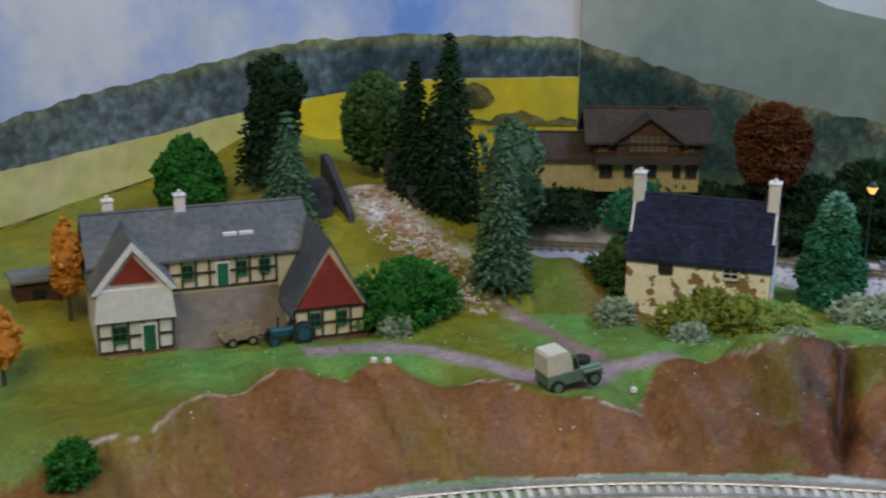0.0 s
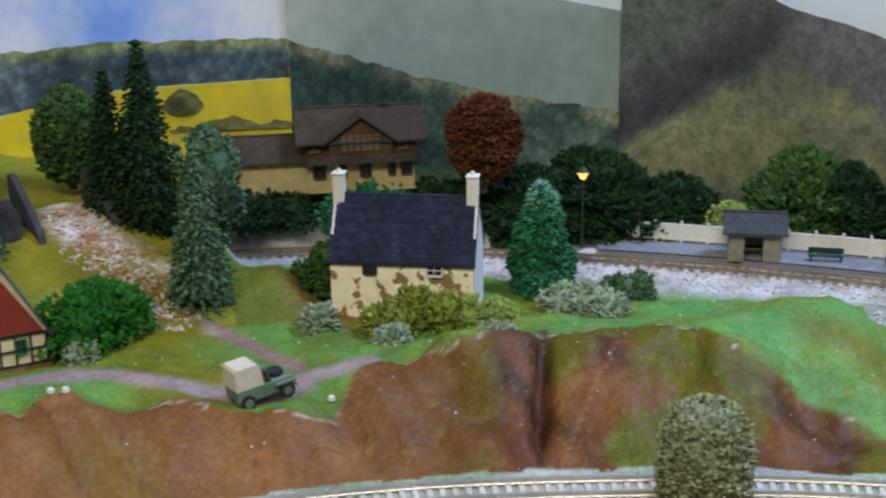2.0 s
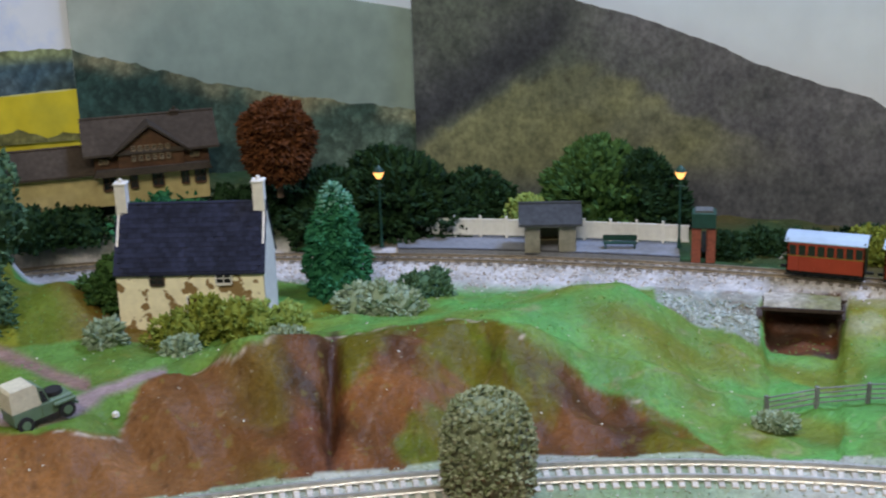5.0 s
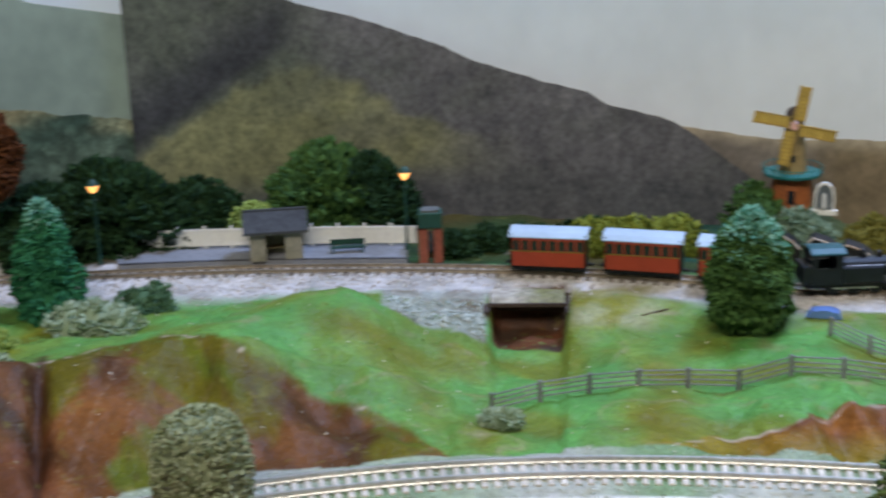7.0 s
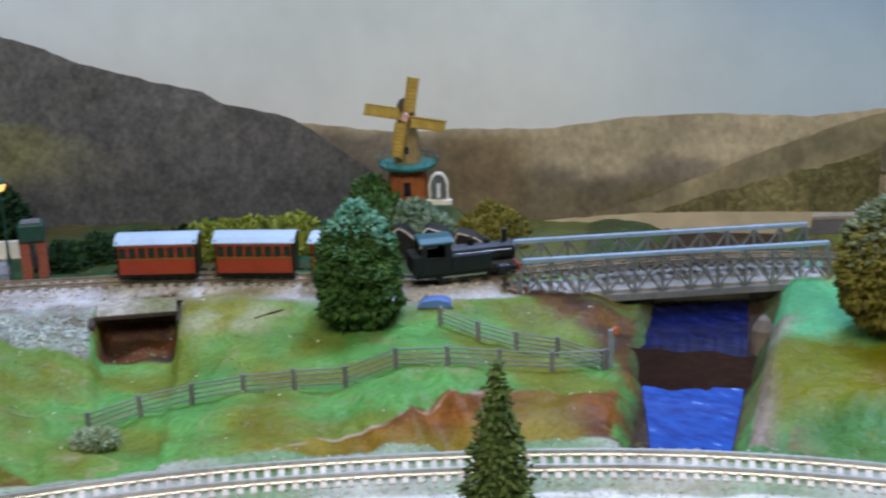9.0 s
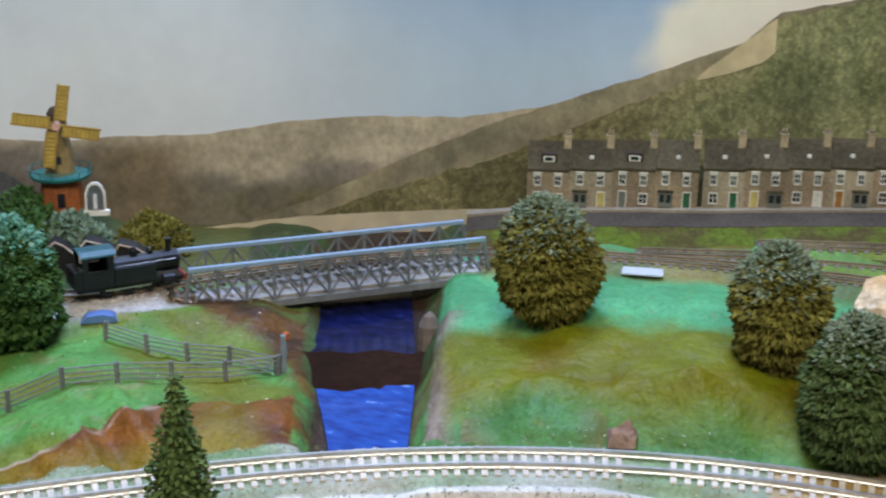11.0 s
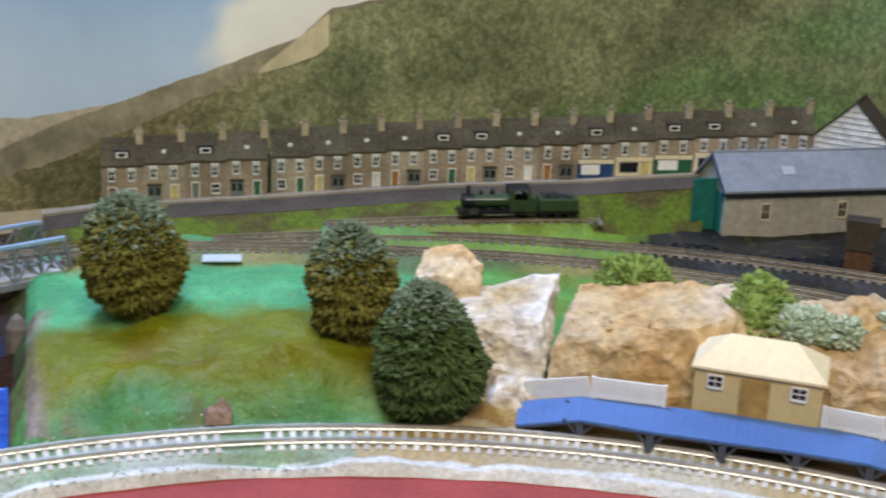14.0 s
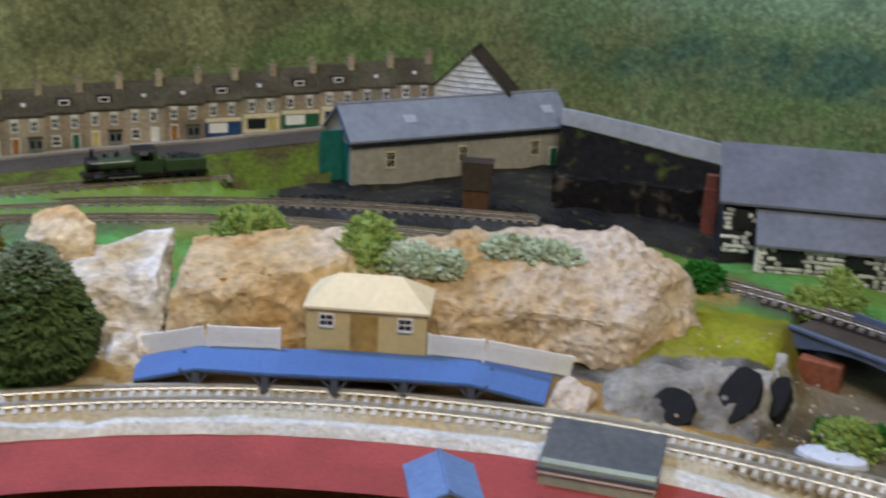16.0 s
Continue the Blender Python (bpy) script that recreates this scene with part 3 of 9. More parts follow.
def build_land():
    ths = np.arange(-42, 136.01, 0.22)
    fine = np.concatenate([np.arange(0.0, 0.135, 0.0018), np.arange(0.135, 0.31, 0.0032), np.linspace(0.312, 0.5, 24)])
    v, f, cols = [], [], []
    n = len(fine)
    for th in ths:
        r0 = curve(FRONT, th) - 0.0225 + 0.0010 * noise.noise(Vector((th * 0.4, 0, 0)))
        far = curve(WALL, th) + 0.004
        for d in fine:
            r = min(r0 + d, far)
            z = land(r, th)
            s = abs(land(r + 0.006, th, False) - land(r - 0.006, th, False)) / 0.012
            v.append(W(r, th, z))
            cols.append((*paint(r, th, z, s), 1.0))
    m = len(ths)
    for i in range(m - 1):
        f += [(i * n + j, (i + 1) * n + j, (i + 1) * n + j + 1, i * n + j + 1) for j in range(n - 1)]
    # thickness: the front edge turns down
    base = len(v)
    for i in range(m):
        q = v[i * n]
        v.append(Vector((q.x, q.y, -0.035)))
        cols.append((0.62, 0.6, 0.55, 1))
    f += [(i * n, base + i, base + i + 1, (i + 1) * n) for i in range(m - 1)]
    me = bpy.data.meshes.new("ground")
    me.from_pydata([tuple(q) for q in v], [], f)
    ca = me.color_attributes.new("paint", "FLOAT_COLOR", "POINT")
    ca.data.foreach_set("color", [x for c in cols for x in c])
    me.polygons.foreach_set("use_smooth", [True] * len(me.polygons))
    me.materials.append(ground_mat())
    return tagged(new("ground", me), "painted plaster model landscape of grass, bare earth and ballast", "ground", kind="structure")


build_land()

# ---- baseboard in front, room round it ----
M_RED = mat("red_felt", (0.33, 0.055, 0.048), 0.85, 700, 0.2, 0.4, second=(0.27, 0.045, 0.04))
M_CORK = mat("cork", (0.45, 0.33, 0.14), 0.9, 500, 0.3, 0.4)
# Unseen wall and ceiling tones, kept low to cut light bounced onto the layout.
M_WALLP = mat("room_plaster", (0.34, 0.33, 0.30), 0.9, 60, 0.08, 0.1)
M_CEIL = mat("ceiling_paint", (0.55, 0.54, 0.51), 0.9, 60, 0.06, 0.1)
M_CARPET = mat("carpet", (0.12, 0.10, 0.09), 0.95, 300, 0.3, 0.4)
ths = [-42 + 2 * i for i in range(90)]
single("shelf_front", Shape().strip([W(curve(FRONT, t) - 0.068, t, -0.0065) for t in ths], [W(curve(FRONT, t) - 0.0215, t, -0.0065) for t in ths]), M_RED, None, "dark red felt-covered shelf along the layout's edge", "shelf", kind="structure")
single("shelf_lower", Shape().strip([W(0.36, t, -0.030) for t in ths], [W(0.54, t, -0.030) for t in ths]), M_CORK, None, "cork-topped lower baseboard", "shelf", kind="structure")


def room():
    s = Shape()
    x0, x1, y0, y1, z0, z1 = -1.7, 1.9, -1.7, 1.9, -0.95, 1.85
    s.box(x0, x1, y0, y1, z0 - 0.05, z0)
    single("floor", s, M_CARPET, None, "dark carpeted floor", "floor", kind="structure")
    single("ceiling", Shape().box(x0, x1, y0, y1, z1, z1 + 0.05), M_CEIL, None, "plain white ceiling", "ceiling", kind="structure")
    for nm, b in (("wall_north", (x0, x1, y1, y1 + 0.1)), ("wall_south", (x0, x1, y0 - 0.1, y0)), ("wall_east", (x1, x1 + 0.1, y0, y1)), ("wall_west", (x0 - 0.1, x0, y0, y1))):
        single(nm, Shape().box(*b, z0, z1), M_WALLP, None, "plain cream plaster room wall", "wall", kind="structure")


room()

# ---- printed backdrop: photographs pasted on a curved board ----
M_SKYBLUE = print_mat("print_blue_sky", (0.20, 0.38, 0.84), (0.72, 0.76, 0.82), 9, 30, (0.38, 0.60), grainy=0.06)
GREYS = ((0.80, 0.80, 0.80), (1.2, 1.2, 1.2))
M_BELT = print_mat("print_tree_belt", *GREYS, 40, 160, crowns=170, painted=True)
M_YELLOW = print_mat("print_yellow_field", (0.66, 0.52, 0.02), (0.52, 0.45, 0.04), 16, 90, grainy=0.12)
M_PALE = print_mat("print_pale_field", (0.64, 0.60, 0.34), (0.52, 0.52, 0.16), 14, 90, grainy=0.12)
M_SKYINK = print_mat("print_sky", (0.96, 0.96, 0.96), (1.04, 1.04, 1.04), 8, 60, grainy=0.025, painted=True)
M_GREYHILL = print_mat("print_grey_hill", (0.88, 0.88, 0.88), (1.1, 1.1, 1.1), 12, 90, grainy=0.08, painted=True)
M_DARKGREEN = print_mat("print_wooded_hill", *GREYS, 60, 300, crowns=170, painted=True)
M_DARKHILL = print_mat("print_dark_moor", (0.56, 0.57, 0.60), (1.18, 1.18, 1.16), 90, 330, (0.3, 0.7), painted=True, grainy=0.28)
M_FAR = print_mat("print_far_hills", (0.82, 0.82, 0.82), (1.16, 1.16, 1.16), 60, 260, painted=True, grainy=0.16)
M_FOREST = print_mat("print_forest", (0.82, 0.84, 0.82), (1.18, 1.16, 1.14), 45, 330, (0.32, 0.68), crowns=235, painted=True, grainy=0.24)
M_SCAR = print_mat("print_scar", (0.66, 0.55, 0.36), (0.50, 0.43, 0.27), 20, 90, grainy=0.14)
M_STUB = print_mat("print_stubble", (0.62, 0.53, 0.38), (0.52, 0.46, 0.34), 14, 80, grainy=0.12)
M_HEDGE = print_mat("print_hedge", (0.055, 0.065, 0.025), (0.22, 0.21, 0.07), 60, 150, crowns=190)
M_TRACKWAY = print_mat("print_trackway", (0.27, 0.31, 0.28), (0.36, 0.38, 0.34), 30, 120, grainy=0.12)


def board(name, upper, lower, lift, material, label, rough=0.0):
    """A piece of printed paper on the curved wall, between two edges of (bearing, height), lift metres proud of it."""
    a, b = max(upper[0][0], lower[0][0]), min(upper[-1][0], lower[-1][0])
    n = max(4, int((b - a) / (0.22 if rough else 0.8)))
    up, lo = [], []
    for i in range(n + 1):
        th = a + (b - a) * i / n
        R = curve(WALL, th) - lift
        j = rough * (noise.noise(Vector((th * 1.3, lift * 900, 0))) + 0.7 * noise.noise(Vector((th * 4.1, lift * 900, 5))))
        up.append(W(R, th, max(curve(upper, th) + j, curve(lower, th))))
        lo.append(W(R, th, curve(lower, th)))
    return single(name, Shape().strip(up, lo), material, None, label, "backdrop", kind="structure")


def printed(name, upper, lower, lift, material, tint, label, rough=0.0):
    """A larger print whose tones flow into one another: tint(bearing, height, noise) gives its ink."""
    a, b = max(upper[0][0], lower[0][0]), min(upper[-1][0], lower[-1][0])
    n, rows = int((b - a) / 0.25), 44
    v, f, cols = [], [], []
    for i in range(n + 1):
        th = a + (b - a) * i / n
        R = curve(WALL, th) - lift
        j = rough * (noise.noise(Vector((th * 1.3, lift * 900, 0))) + 0.7 * noise.noise(Vector((th * 4.1, lift * 900, 5))))
        z1, z0 = curve(upper, th) + j, curve(lower, th)
        for k in range(rows + 1):
            z = z0 + (max(z1, z0) - z0) * k / rows
            w = noise.noise(Vector((th * 0.35, z * 32, lift * 500))) + 0.5 * noise.noise(Vector((th * 1.1, z * 100, 4)))
            v.append(tuple(W(R, th, z)))
            cols += [*tint(th, z, w), 1.0]
    m = rows + 1
    f = [(i * m + k, (i + 1) * m + k, (i + 1) * m + k + 1, i * m + k + 1) for i in range(n) for k in range(rows)]
    me = bpy.data.meshes.new(name)
    me.from_pydata(v, [], f)
    me.color_attributes.new("paint", "FLOAT_COLOR", "POINT").data.foreach_set("color", cols)
    me.materials.append(material)
    return tagged(new(name, me), label, "backdrop", kind="structure")


def backdrop():
    flat = lambda z: [(-42, z), (136, z)]

    def sky_ink(th, z, w):
        c = mix((0.74, 0.80, 0.86), (0.65, 0.77, 0.90), soft(z, 0.07, 0.19) + 0.15 * w)
        c = mix(c, mix((0.52, 0.65, 0.82), (0.31, 0.47, 0.74), soft(z, 0.08, 0.17)), soft(th, 52, 67))
        side = curve([(0.06, 71.0), (0.12, 71.6), (0.145, 72.4), (0.20, 74.0), (0.30, 79.5)], z)
        return mix(c, (0.86, 0.84, 0.77), soft(th + 1.1 * w, side, side + 1.3))

    printed("backdrop", flat(0.42), flat(-0.03), 0.0, M_SKYINK, sky_ink, "pale grey-blue sky with a white cloud bank printed on a curved board")
    cut = lambda rows, a, b: [(a, curve(rows, a))] + [q for q in rows if a < q[0] < b] + [(b, curve(rows, b))]
    both = lambda a, b, z: [(a, z), (b, z)]
    board("backdrop_sky", both(-42, 6.6, 0.30), both(-42, 6.6, 0.05), 0.002, M_SKYBLUE, "blue sky with white clouds, printed")
    belt = [(-42, 0.04), (-17.7, 0.093), (-14.3, 0.107), (-10.2, 0.119), (-6.1, 0.133), (-1.3, 0.137), (6.6, 0.134)]
    field = [(-42, 0.02), (-17.8, 0.064), (-14.5, 0.072), (-11, 0.081), (-7.9, 0.091), (-3.8, 0.101), (-0.6, 0.108), (6.6, 0.110)]
    low = [(-42, -0.01), (-18, 0.029), (-14.6, 0.041), (-11, 0.055), (-7.9, 0.067), (-2, 0.085), (6.6, 0.09)]
    belt_top = lambda th, z, w: mix(mix((0.16, 0.21, 0.22), (0.045, 0.085, 0.11), soft(th, -14, 0) + 0.7 * w), (0.24, 0.28, 0.13), soft(z - curve(belt, th), -0.010, -0.001) * (0.4 + 0.6 * soft(th, -14, -4)) + 0.2 * w)
    printed("backdrop_woods", belt, both(-42, 6.6, 0.0), 0.004, M_BELT, belt_top, "printed belt of blue-green woods", 0.0018)
    board("backdrop_pale_field", field, both(-42, 6.6, -0.02), 0.006, M_PALE, "printed pale hay field", 0.0006)
    board("backdrop_yellow_field", [(q[0], q[1] + 0.001) for q in low[:-2]] + [(-5, 0.0985), (-0.6, 0.1075), (6.6, 0.1095)], both(-42, 6.6, -0.02), 0.008, M_YELLOW, "printed bright yellow rape field", 0.0006)
    board("backdrop_hedge", [(1.4, 0.081), (2.1, 0.083), (2.7, 0.082), (3.3, 0.088), (4.0, 0.087), (4.8, 0.085), (5.3, 0.081), (5.9, 0.084), (6.55, 0.082)], [(1.4, 0.080), (3.0, 0.0795), (6.55, 0.0785)], 0.010, M_HEDGE, "printed hedge between fields", 0.0030)
    board("backdrop_tree", [(1.2, 0.097), (1.5, 0.103), (2.0, 0.107), (2.6, 0.104), (2.9, 0.097)], [(1.2, 0.0955), (1.5, 0.0915), (2.0, 0.0900), (2.6, 0.0915), (2.9, 0.0960)], 0.010, M_HEDGE, "printed olive tree in the yellow field", 0.0016)
    grey_ink = lambda th, z, w: mix(mix((0.25, 0.33, 0.30), (0.36, 0.41, 0.36), soft(z - 0.013 * (th - 6) + 0.02 * w, 0.06, 0.14)), (0.19, 0.27, 0.27), soft(z, 0.16, 0.24) * soft(th, 10, 15) * 0.8)
    printed("backdrop_grey_hill", [(6.6, 0.30), (14, 0.19), (16.2, 0.163), (17.3, 0.157), (20.75, 0.147)], both(6.6, 20.75, 0.0), 0.004, M_GREYHILL, grey_ink, "printed misty grey-green hillside")
    ridge_b = [(6.6, 0.133), (9.6, 0.120), (12, 0.108), (15.4, 0.096), (20.75, 0.083)]

    wood_ink = lambda th, z, w: mix(mix((0.028, 0.065, 0.055), (0.115, 0.17, 0.13), soft(th, 8, 18) * 0.7 + 0.5 * w), (0.36, 0.34, 0.20), soft(z - curve(ridge_b, th), -0.014, -0.003) * (0.55 + 0.9 * w))
    printed("backdrop_wooded_slope", ridge_b, both(6.6, 20.75, 0.0), 0.008, M_DARKGREEN, wood_ink, "printed dark wooded slope with a sunlit ridge", 0.002)
    ridge_c = [(20.75, 0.30), (22, 0.22), (25, 0.172), (27.8, 0.149), (30.1, 0.140), (34.0, 0.1190), (35.0, 0.1105), (38.3, 0.095), (40.0, 0.0885), (40.7, 0.081), (43.5, 0.0705), (44.6, 0.060), (45.7, 0.047), (48, 0.022)]
    far = [(40, 0.070), (43.2, 0.067), (45.5, 0.062), (47.9, 0.058), (50.2, 0.059), (54.4, 0.058), (57.1, 0.064), (60.5, 0.067), (64.5, 0.066), (69, 0.075)]
    mid = [(40, 0.06), (46, 0.062), (49, 0.052), (52, 0.040), (56, 0.034), (60, 0.036), (64, 0.044), (69, 0.06)]

    def far_ink(th, z, w):
        c = mix((0.54, 0.47, 0.35), (0.39, 0.34, 0.25), 0.4 + 0.9 * w)
        c = mix(c, (0.215, 0.19, 0.165), soft(curve(mid, th) + 0.010 * w - z, -0.006, 0.010))
        c = mix(c, (0.20, 0.145, 0.075), 0.7 * soft(th, 48.5, 50.5) * soft(th, 55, 52) * soft(z, 0.060, 0.048))
        return mix(c, (0.17, 0.15, 0.065), soft(th, 52, 58) * soft(z, 0.034, 0.014) * (0.7 + 0.6 * w))

    printed("backdrop_far_hills", far, both(40, 69, -0.02), 0.003, M_FAR, far_ink, "printed tan hills above a brown valley", 0.0008)

    def moor_ink(th, z, w):
        top = curve([(20.75, 0.060), (23, 0.078), (25.2, 0.100), (27.7, 0.122), (29.3, 0.110), (30.9, 0.094), (33, 0.074), (36, 0.058), (40, 0.046)], th)
        c = mix((0.098, 0.112, 0.092), (0.148, 0.146, 0.158), soft(th, 24, 33) + 0.5 * w)
        c = mix(c, (0.045, 0.047, 0.058), 0.9 * soft(z - top, 0.0, 0.010) * soft(z - top, 0.055, 0.020) * soft(th, 28.5, 26.5))
        c = mix(c, (0.235, 0.240, 0.125), soft(top - z + 0.014 * w, -0.002, 0.006) * soft(th, 38, 30) * soft(z, 0.022, 0.046) * (0.85 + 0.6 * w))
        return mix(c, (0.095, 0.098, 0.108), soft(z, 0.050, 0.022) * soft(th, 25, 30) * 0.8)

    printed("backdrop_dark_hill", ridge_c, both(20.75, 48, -0.02), 0.009, M_DARKHILL, moor_ink, "printed dark moorland hill with a bracken-brown slope", 0.0010)
    board("backdrop_field_wall", [(a, z + 0.0016) for a, z in ((-42, -0.01), (-18, 0.029), (-14.6, 0.041), (-11, 0.055), (-7.9, 0.067))], [(-42, -0.01), (-18, 0.029), (-14.6, 0.041), (-11, 0.055), (-7.9, 0.067)], 0.010, M_HEDGE, "printed dark field wall")
    board("backdrop_field_track", [(a, z - 0.0075) for a, z in ((-42, -0.01), (-18, 0.029), (-14.6, 0.041), (-11, 0.052))], [(a, z - 0.0100) for a, z in ((-42, -0.01), (-18, 0.029), (-14.6, 0.041), (-11, 0.052))], 0.010, M_TRACKWAY, "printed grey farm track")
    board("backdrop_stubble", [(19, 0.012), (22, 0.009), (35, 0.0065), (44.5, -0.003), (52.5, 0.0), (58, 0.006), (68, 0.010)], both(19, 68, -0.03), 0.0145, M_STUB, "printed cream stubble field strip", 0.0006)
    ridge_e = [(56, 0.003), (58.3, 0.014), (62.2, 0.040), (66.4, 0.066), (68.8, 0.078), (71.8, 0.094), (75.7, 0.117), (77, 0.136), (80.6, 0.149), (86, 0.19), (95, 0.26), (136, 0.30)]
    wood_edge = [(56, -0.002), (58.2, 0.003), (61.8, 0.022), (66, 0.040), (69, 0.060), (73, 0.088), (76.3, 0.112), (77, 0.133), (80.6, 0.147), (86, 0.188), (95, 0.258), (136, 0.298)]
    slope_ink = lambda th, z, w: mix((0.36, 0.31, 0.20), (0.21, 0.19, 0.13), 0.4 + 0.9 * w)
    printed("backdrop_pale_slope", ridge_e, both(56, 80, -0.02) + [(136, -0.02)], 0.007, M_FAR, slope_ink, "printed hill with pale upper slope", 0.0010)

    def forest_ink(th, z, w):
        c = mix((0.285, 0.302, 0.155), (0.160, 0.176, 0.085), 0.45 + 1.1 * w)
        c = mix(c, (0.34, 0.31, 0.17), soft(z - curve(wood_edge, th), -0.030, 0.0) * soft(th, 80, 74))
        c = mix(c, mix((0.23, 0.205, 0.10), (0.13, 0.12, 0.055), 0.5 + w), 0.85 * soft(th, 76, 68))
        c = mix(c, tuple(0.86 * q for q in c), soft(th, 86, 94))
        lit = curve([(84, 0.045), (88, 0.075), (92, 0.10), (97, 0.145), (103, 0.20), (112, 0.26), (136, 0.30)], th)
        c = mix(c, (0.165, 0.255, 0.095), soft(th, 79, 87) * soft(lit - z, -0.02, 0.02) * (0.75 + 0.9 * w))
        c = mix(c, (0.075, 0.155, 0.11), soft(th, 97, 106) * soft(z, 0.055, 0.075) * soft(z, 0.115, 0.090) * (0.6 + 1.2 * w))
        return mix(c, (0.25, 0.40, 0.26), soft(th, 95, 108) * soft(z, 0.090, 0.140) * 0.9)

    printed("backdrop_forest", wood_edge, both(56, 136, -0.03), 0.009, M_FOREST, forest_ink, "printed green forest hillside, misty towards the top", 0.0022)
    board("backdrop_scar", [(74.0, 0.095), (74.9, 0.108), (76.0, 0.121), (76.9, 0.133)], [(74.0, 0.093), (75.2, 0.098), (76.5, 0.106), (76.9, 0.112)], 0.0098, M_SCAR, "printed pale quarry scar", 0.0012)



backdrop()

# ---- water ----
def water_mat(name, deep, light, pale):
    m, n, l, p = nodes_of(name)
    geo = n.new("ShaderNodeNewGeometry")
    st = n.new("ShaderNodeMapping")
    st.inputs["Scale"].default_value, st.inputs["Rotation"].default_value = (85, 42, 60), (0, 0, radians(28))
    l.new(geo.outputs["Position"], st.inputs["Vector"])
    t = n.new("ShaderNodeTexNoise")
    t.inputs["Scale"].default_value, t.inputs["Detail"].default_value = 2.2, 5
    l.new(st.outputs["Vector"], t.inputs["Vector"])
    ramp = n.new("ShaderNodeValToRGB")
    e = ramp.color_ramp.elements
    e[0].position, e[1].position = 0.34, 0.66
    e[0].color, e[1].color = (*deep, 1), (*light, 1)
    x = e.new(0.74)
    x.color = (*pale, 1)
    l.new(t.outputs["Fac"], ramp.inputs["Fac"])
    l.new(ramp.outputs["Color"], p.inputs["Base Color"])
    b = n.new("ShaderNodeBump")
    b.inputs["Strength"].default_value, b.inputs["Distance"].default_value = 0.12, 0.0006
    l.new(t.outputs["Fac"], b.inputs["Height"])
    l.new(b.outputs["Normal"], p.inputs["Normal"])
    p.inputs["Roughness"].default_value = 0.16
    p.inputs["Specular IOR Level"].default_value = 0.22
    return m


M_WATER = water_mat("painted_water", (0.005, 0.032, 0.22), (0.014, 0.080, 0.39), (0.20, 0.34, 0.70))
# Darker copy of the pool water: bridge shade and reflections painted in.
M_SHADEWATER = water_mat("shade_water", (0.003, 0.005, 0.022), (0.010, 0.014, 0.075), (0.05, 0.06, 0.16))
left_bank = [(0.55, 60.3), (0.617, 59.4), (0.665, 59.0), (0.74, 58.5), (0.81, 58.2)]
right_bank = [(0.55, 63.6), (0.61, 63.6), (0.67, 63.4), (0.74, 63.0), (0.81, 62.8)]
for name, ra, rb, m_w, label in (("water", 0.548, 0.648, M_WATER, "glossy bright blue painted river pool"), ("water_upper", 0.648, 0.806, M_SHADEWATER, "navy river with bridge shade and reflection put into its colour")):
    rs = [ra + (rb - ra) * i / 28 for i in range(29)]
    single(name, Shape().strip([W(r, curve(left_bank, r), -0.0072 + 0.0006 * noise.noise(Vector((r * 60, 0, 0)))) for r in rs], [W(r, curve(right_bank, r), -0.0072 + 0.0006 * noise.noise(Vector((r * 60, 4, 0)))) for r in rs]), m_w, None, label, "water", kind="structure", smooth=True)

# ---- railway lines ----
M_RAIL = mat("nickel_rail", (0.62, 0.60, 0.56), 0.45, 400, 0.12, 0.05, metal=0.9)
M_RAILD = mat("rusty_rail", (0.34, 0.28, 0.20), 0.45, 500, 0.3, 0.2, metal=0.6)
M_SLEEP = mat("pale_sleeper", (0.60, 0.56, 0.48), 0.8, 600, 0.25, 0.3, vary=0.12)
M_SLEEPD = mat("dark_sleeper", (0.20, 0.175, 0.145), 0.85, 600, 0.3, 0.3, vary=0.25)


def resample(rows, a, b, step, z):
    """Points and turns at even steps along a line of bearing, radius."""
    fine = [W(curve(rows, a + (b - a) * i / 3000), a + (b - a) * i / 3000, 0) for i in range(3001)]
    for _ in range(3):
        k = 60
        pts = np.array([(q.x, q.y) for q in fine])
        pad = np.concatenate([np.repeat(pts[:1], k, 0), pts, np.repeat(pts[-1:], k, 0)])
        c = np.cumsum(np.concatenate([np.zeros((1, 2)), pad]), 0)
        sm = (c[2 * k + 1:] - c[:-2 * k - 1]) / (2 * k + 1)
        fine = [Vector((x, y, 0)) for x, y in sm]
    out, run, last = [], 0.0, fine[0]
    nxt = 0.0
    for i in range(1, len(fine)):
        d = (fine[i] - fine[i - 1]).length
        run += d
        if run >= nxt:
            t = (fine[min(i + 6, len(fine) - 1)] - fine[max(i - 6, 0)]).normalized()
            out.append((fine[i] + Vector((0, 0, z)), t))
            nxt += step
    return out


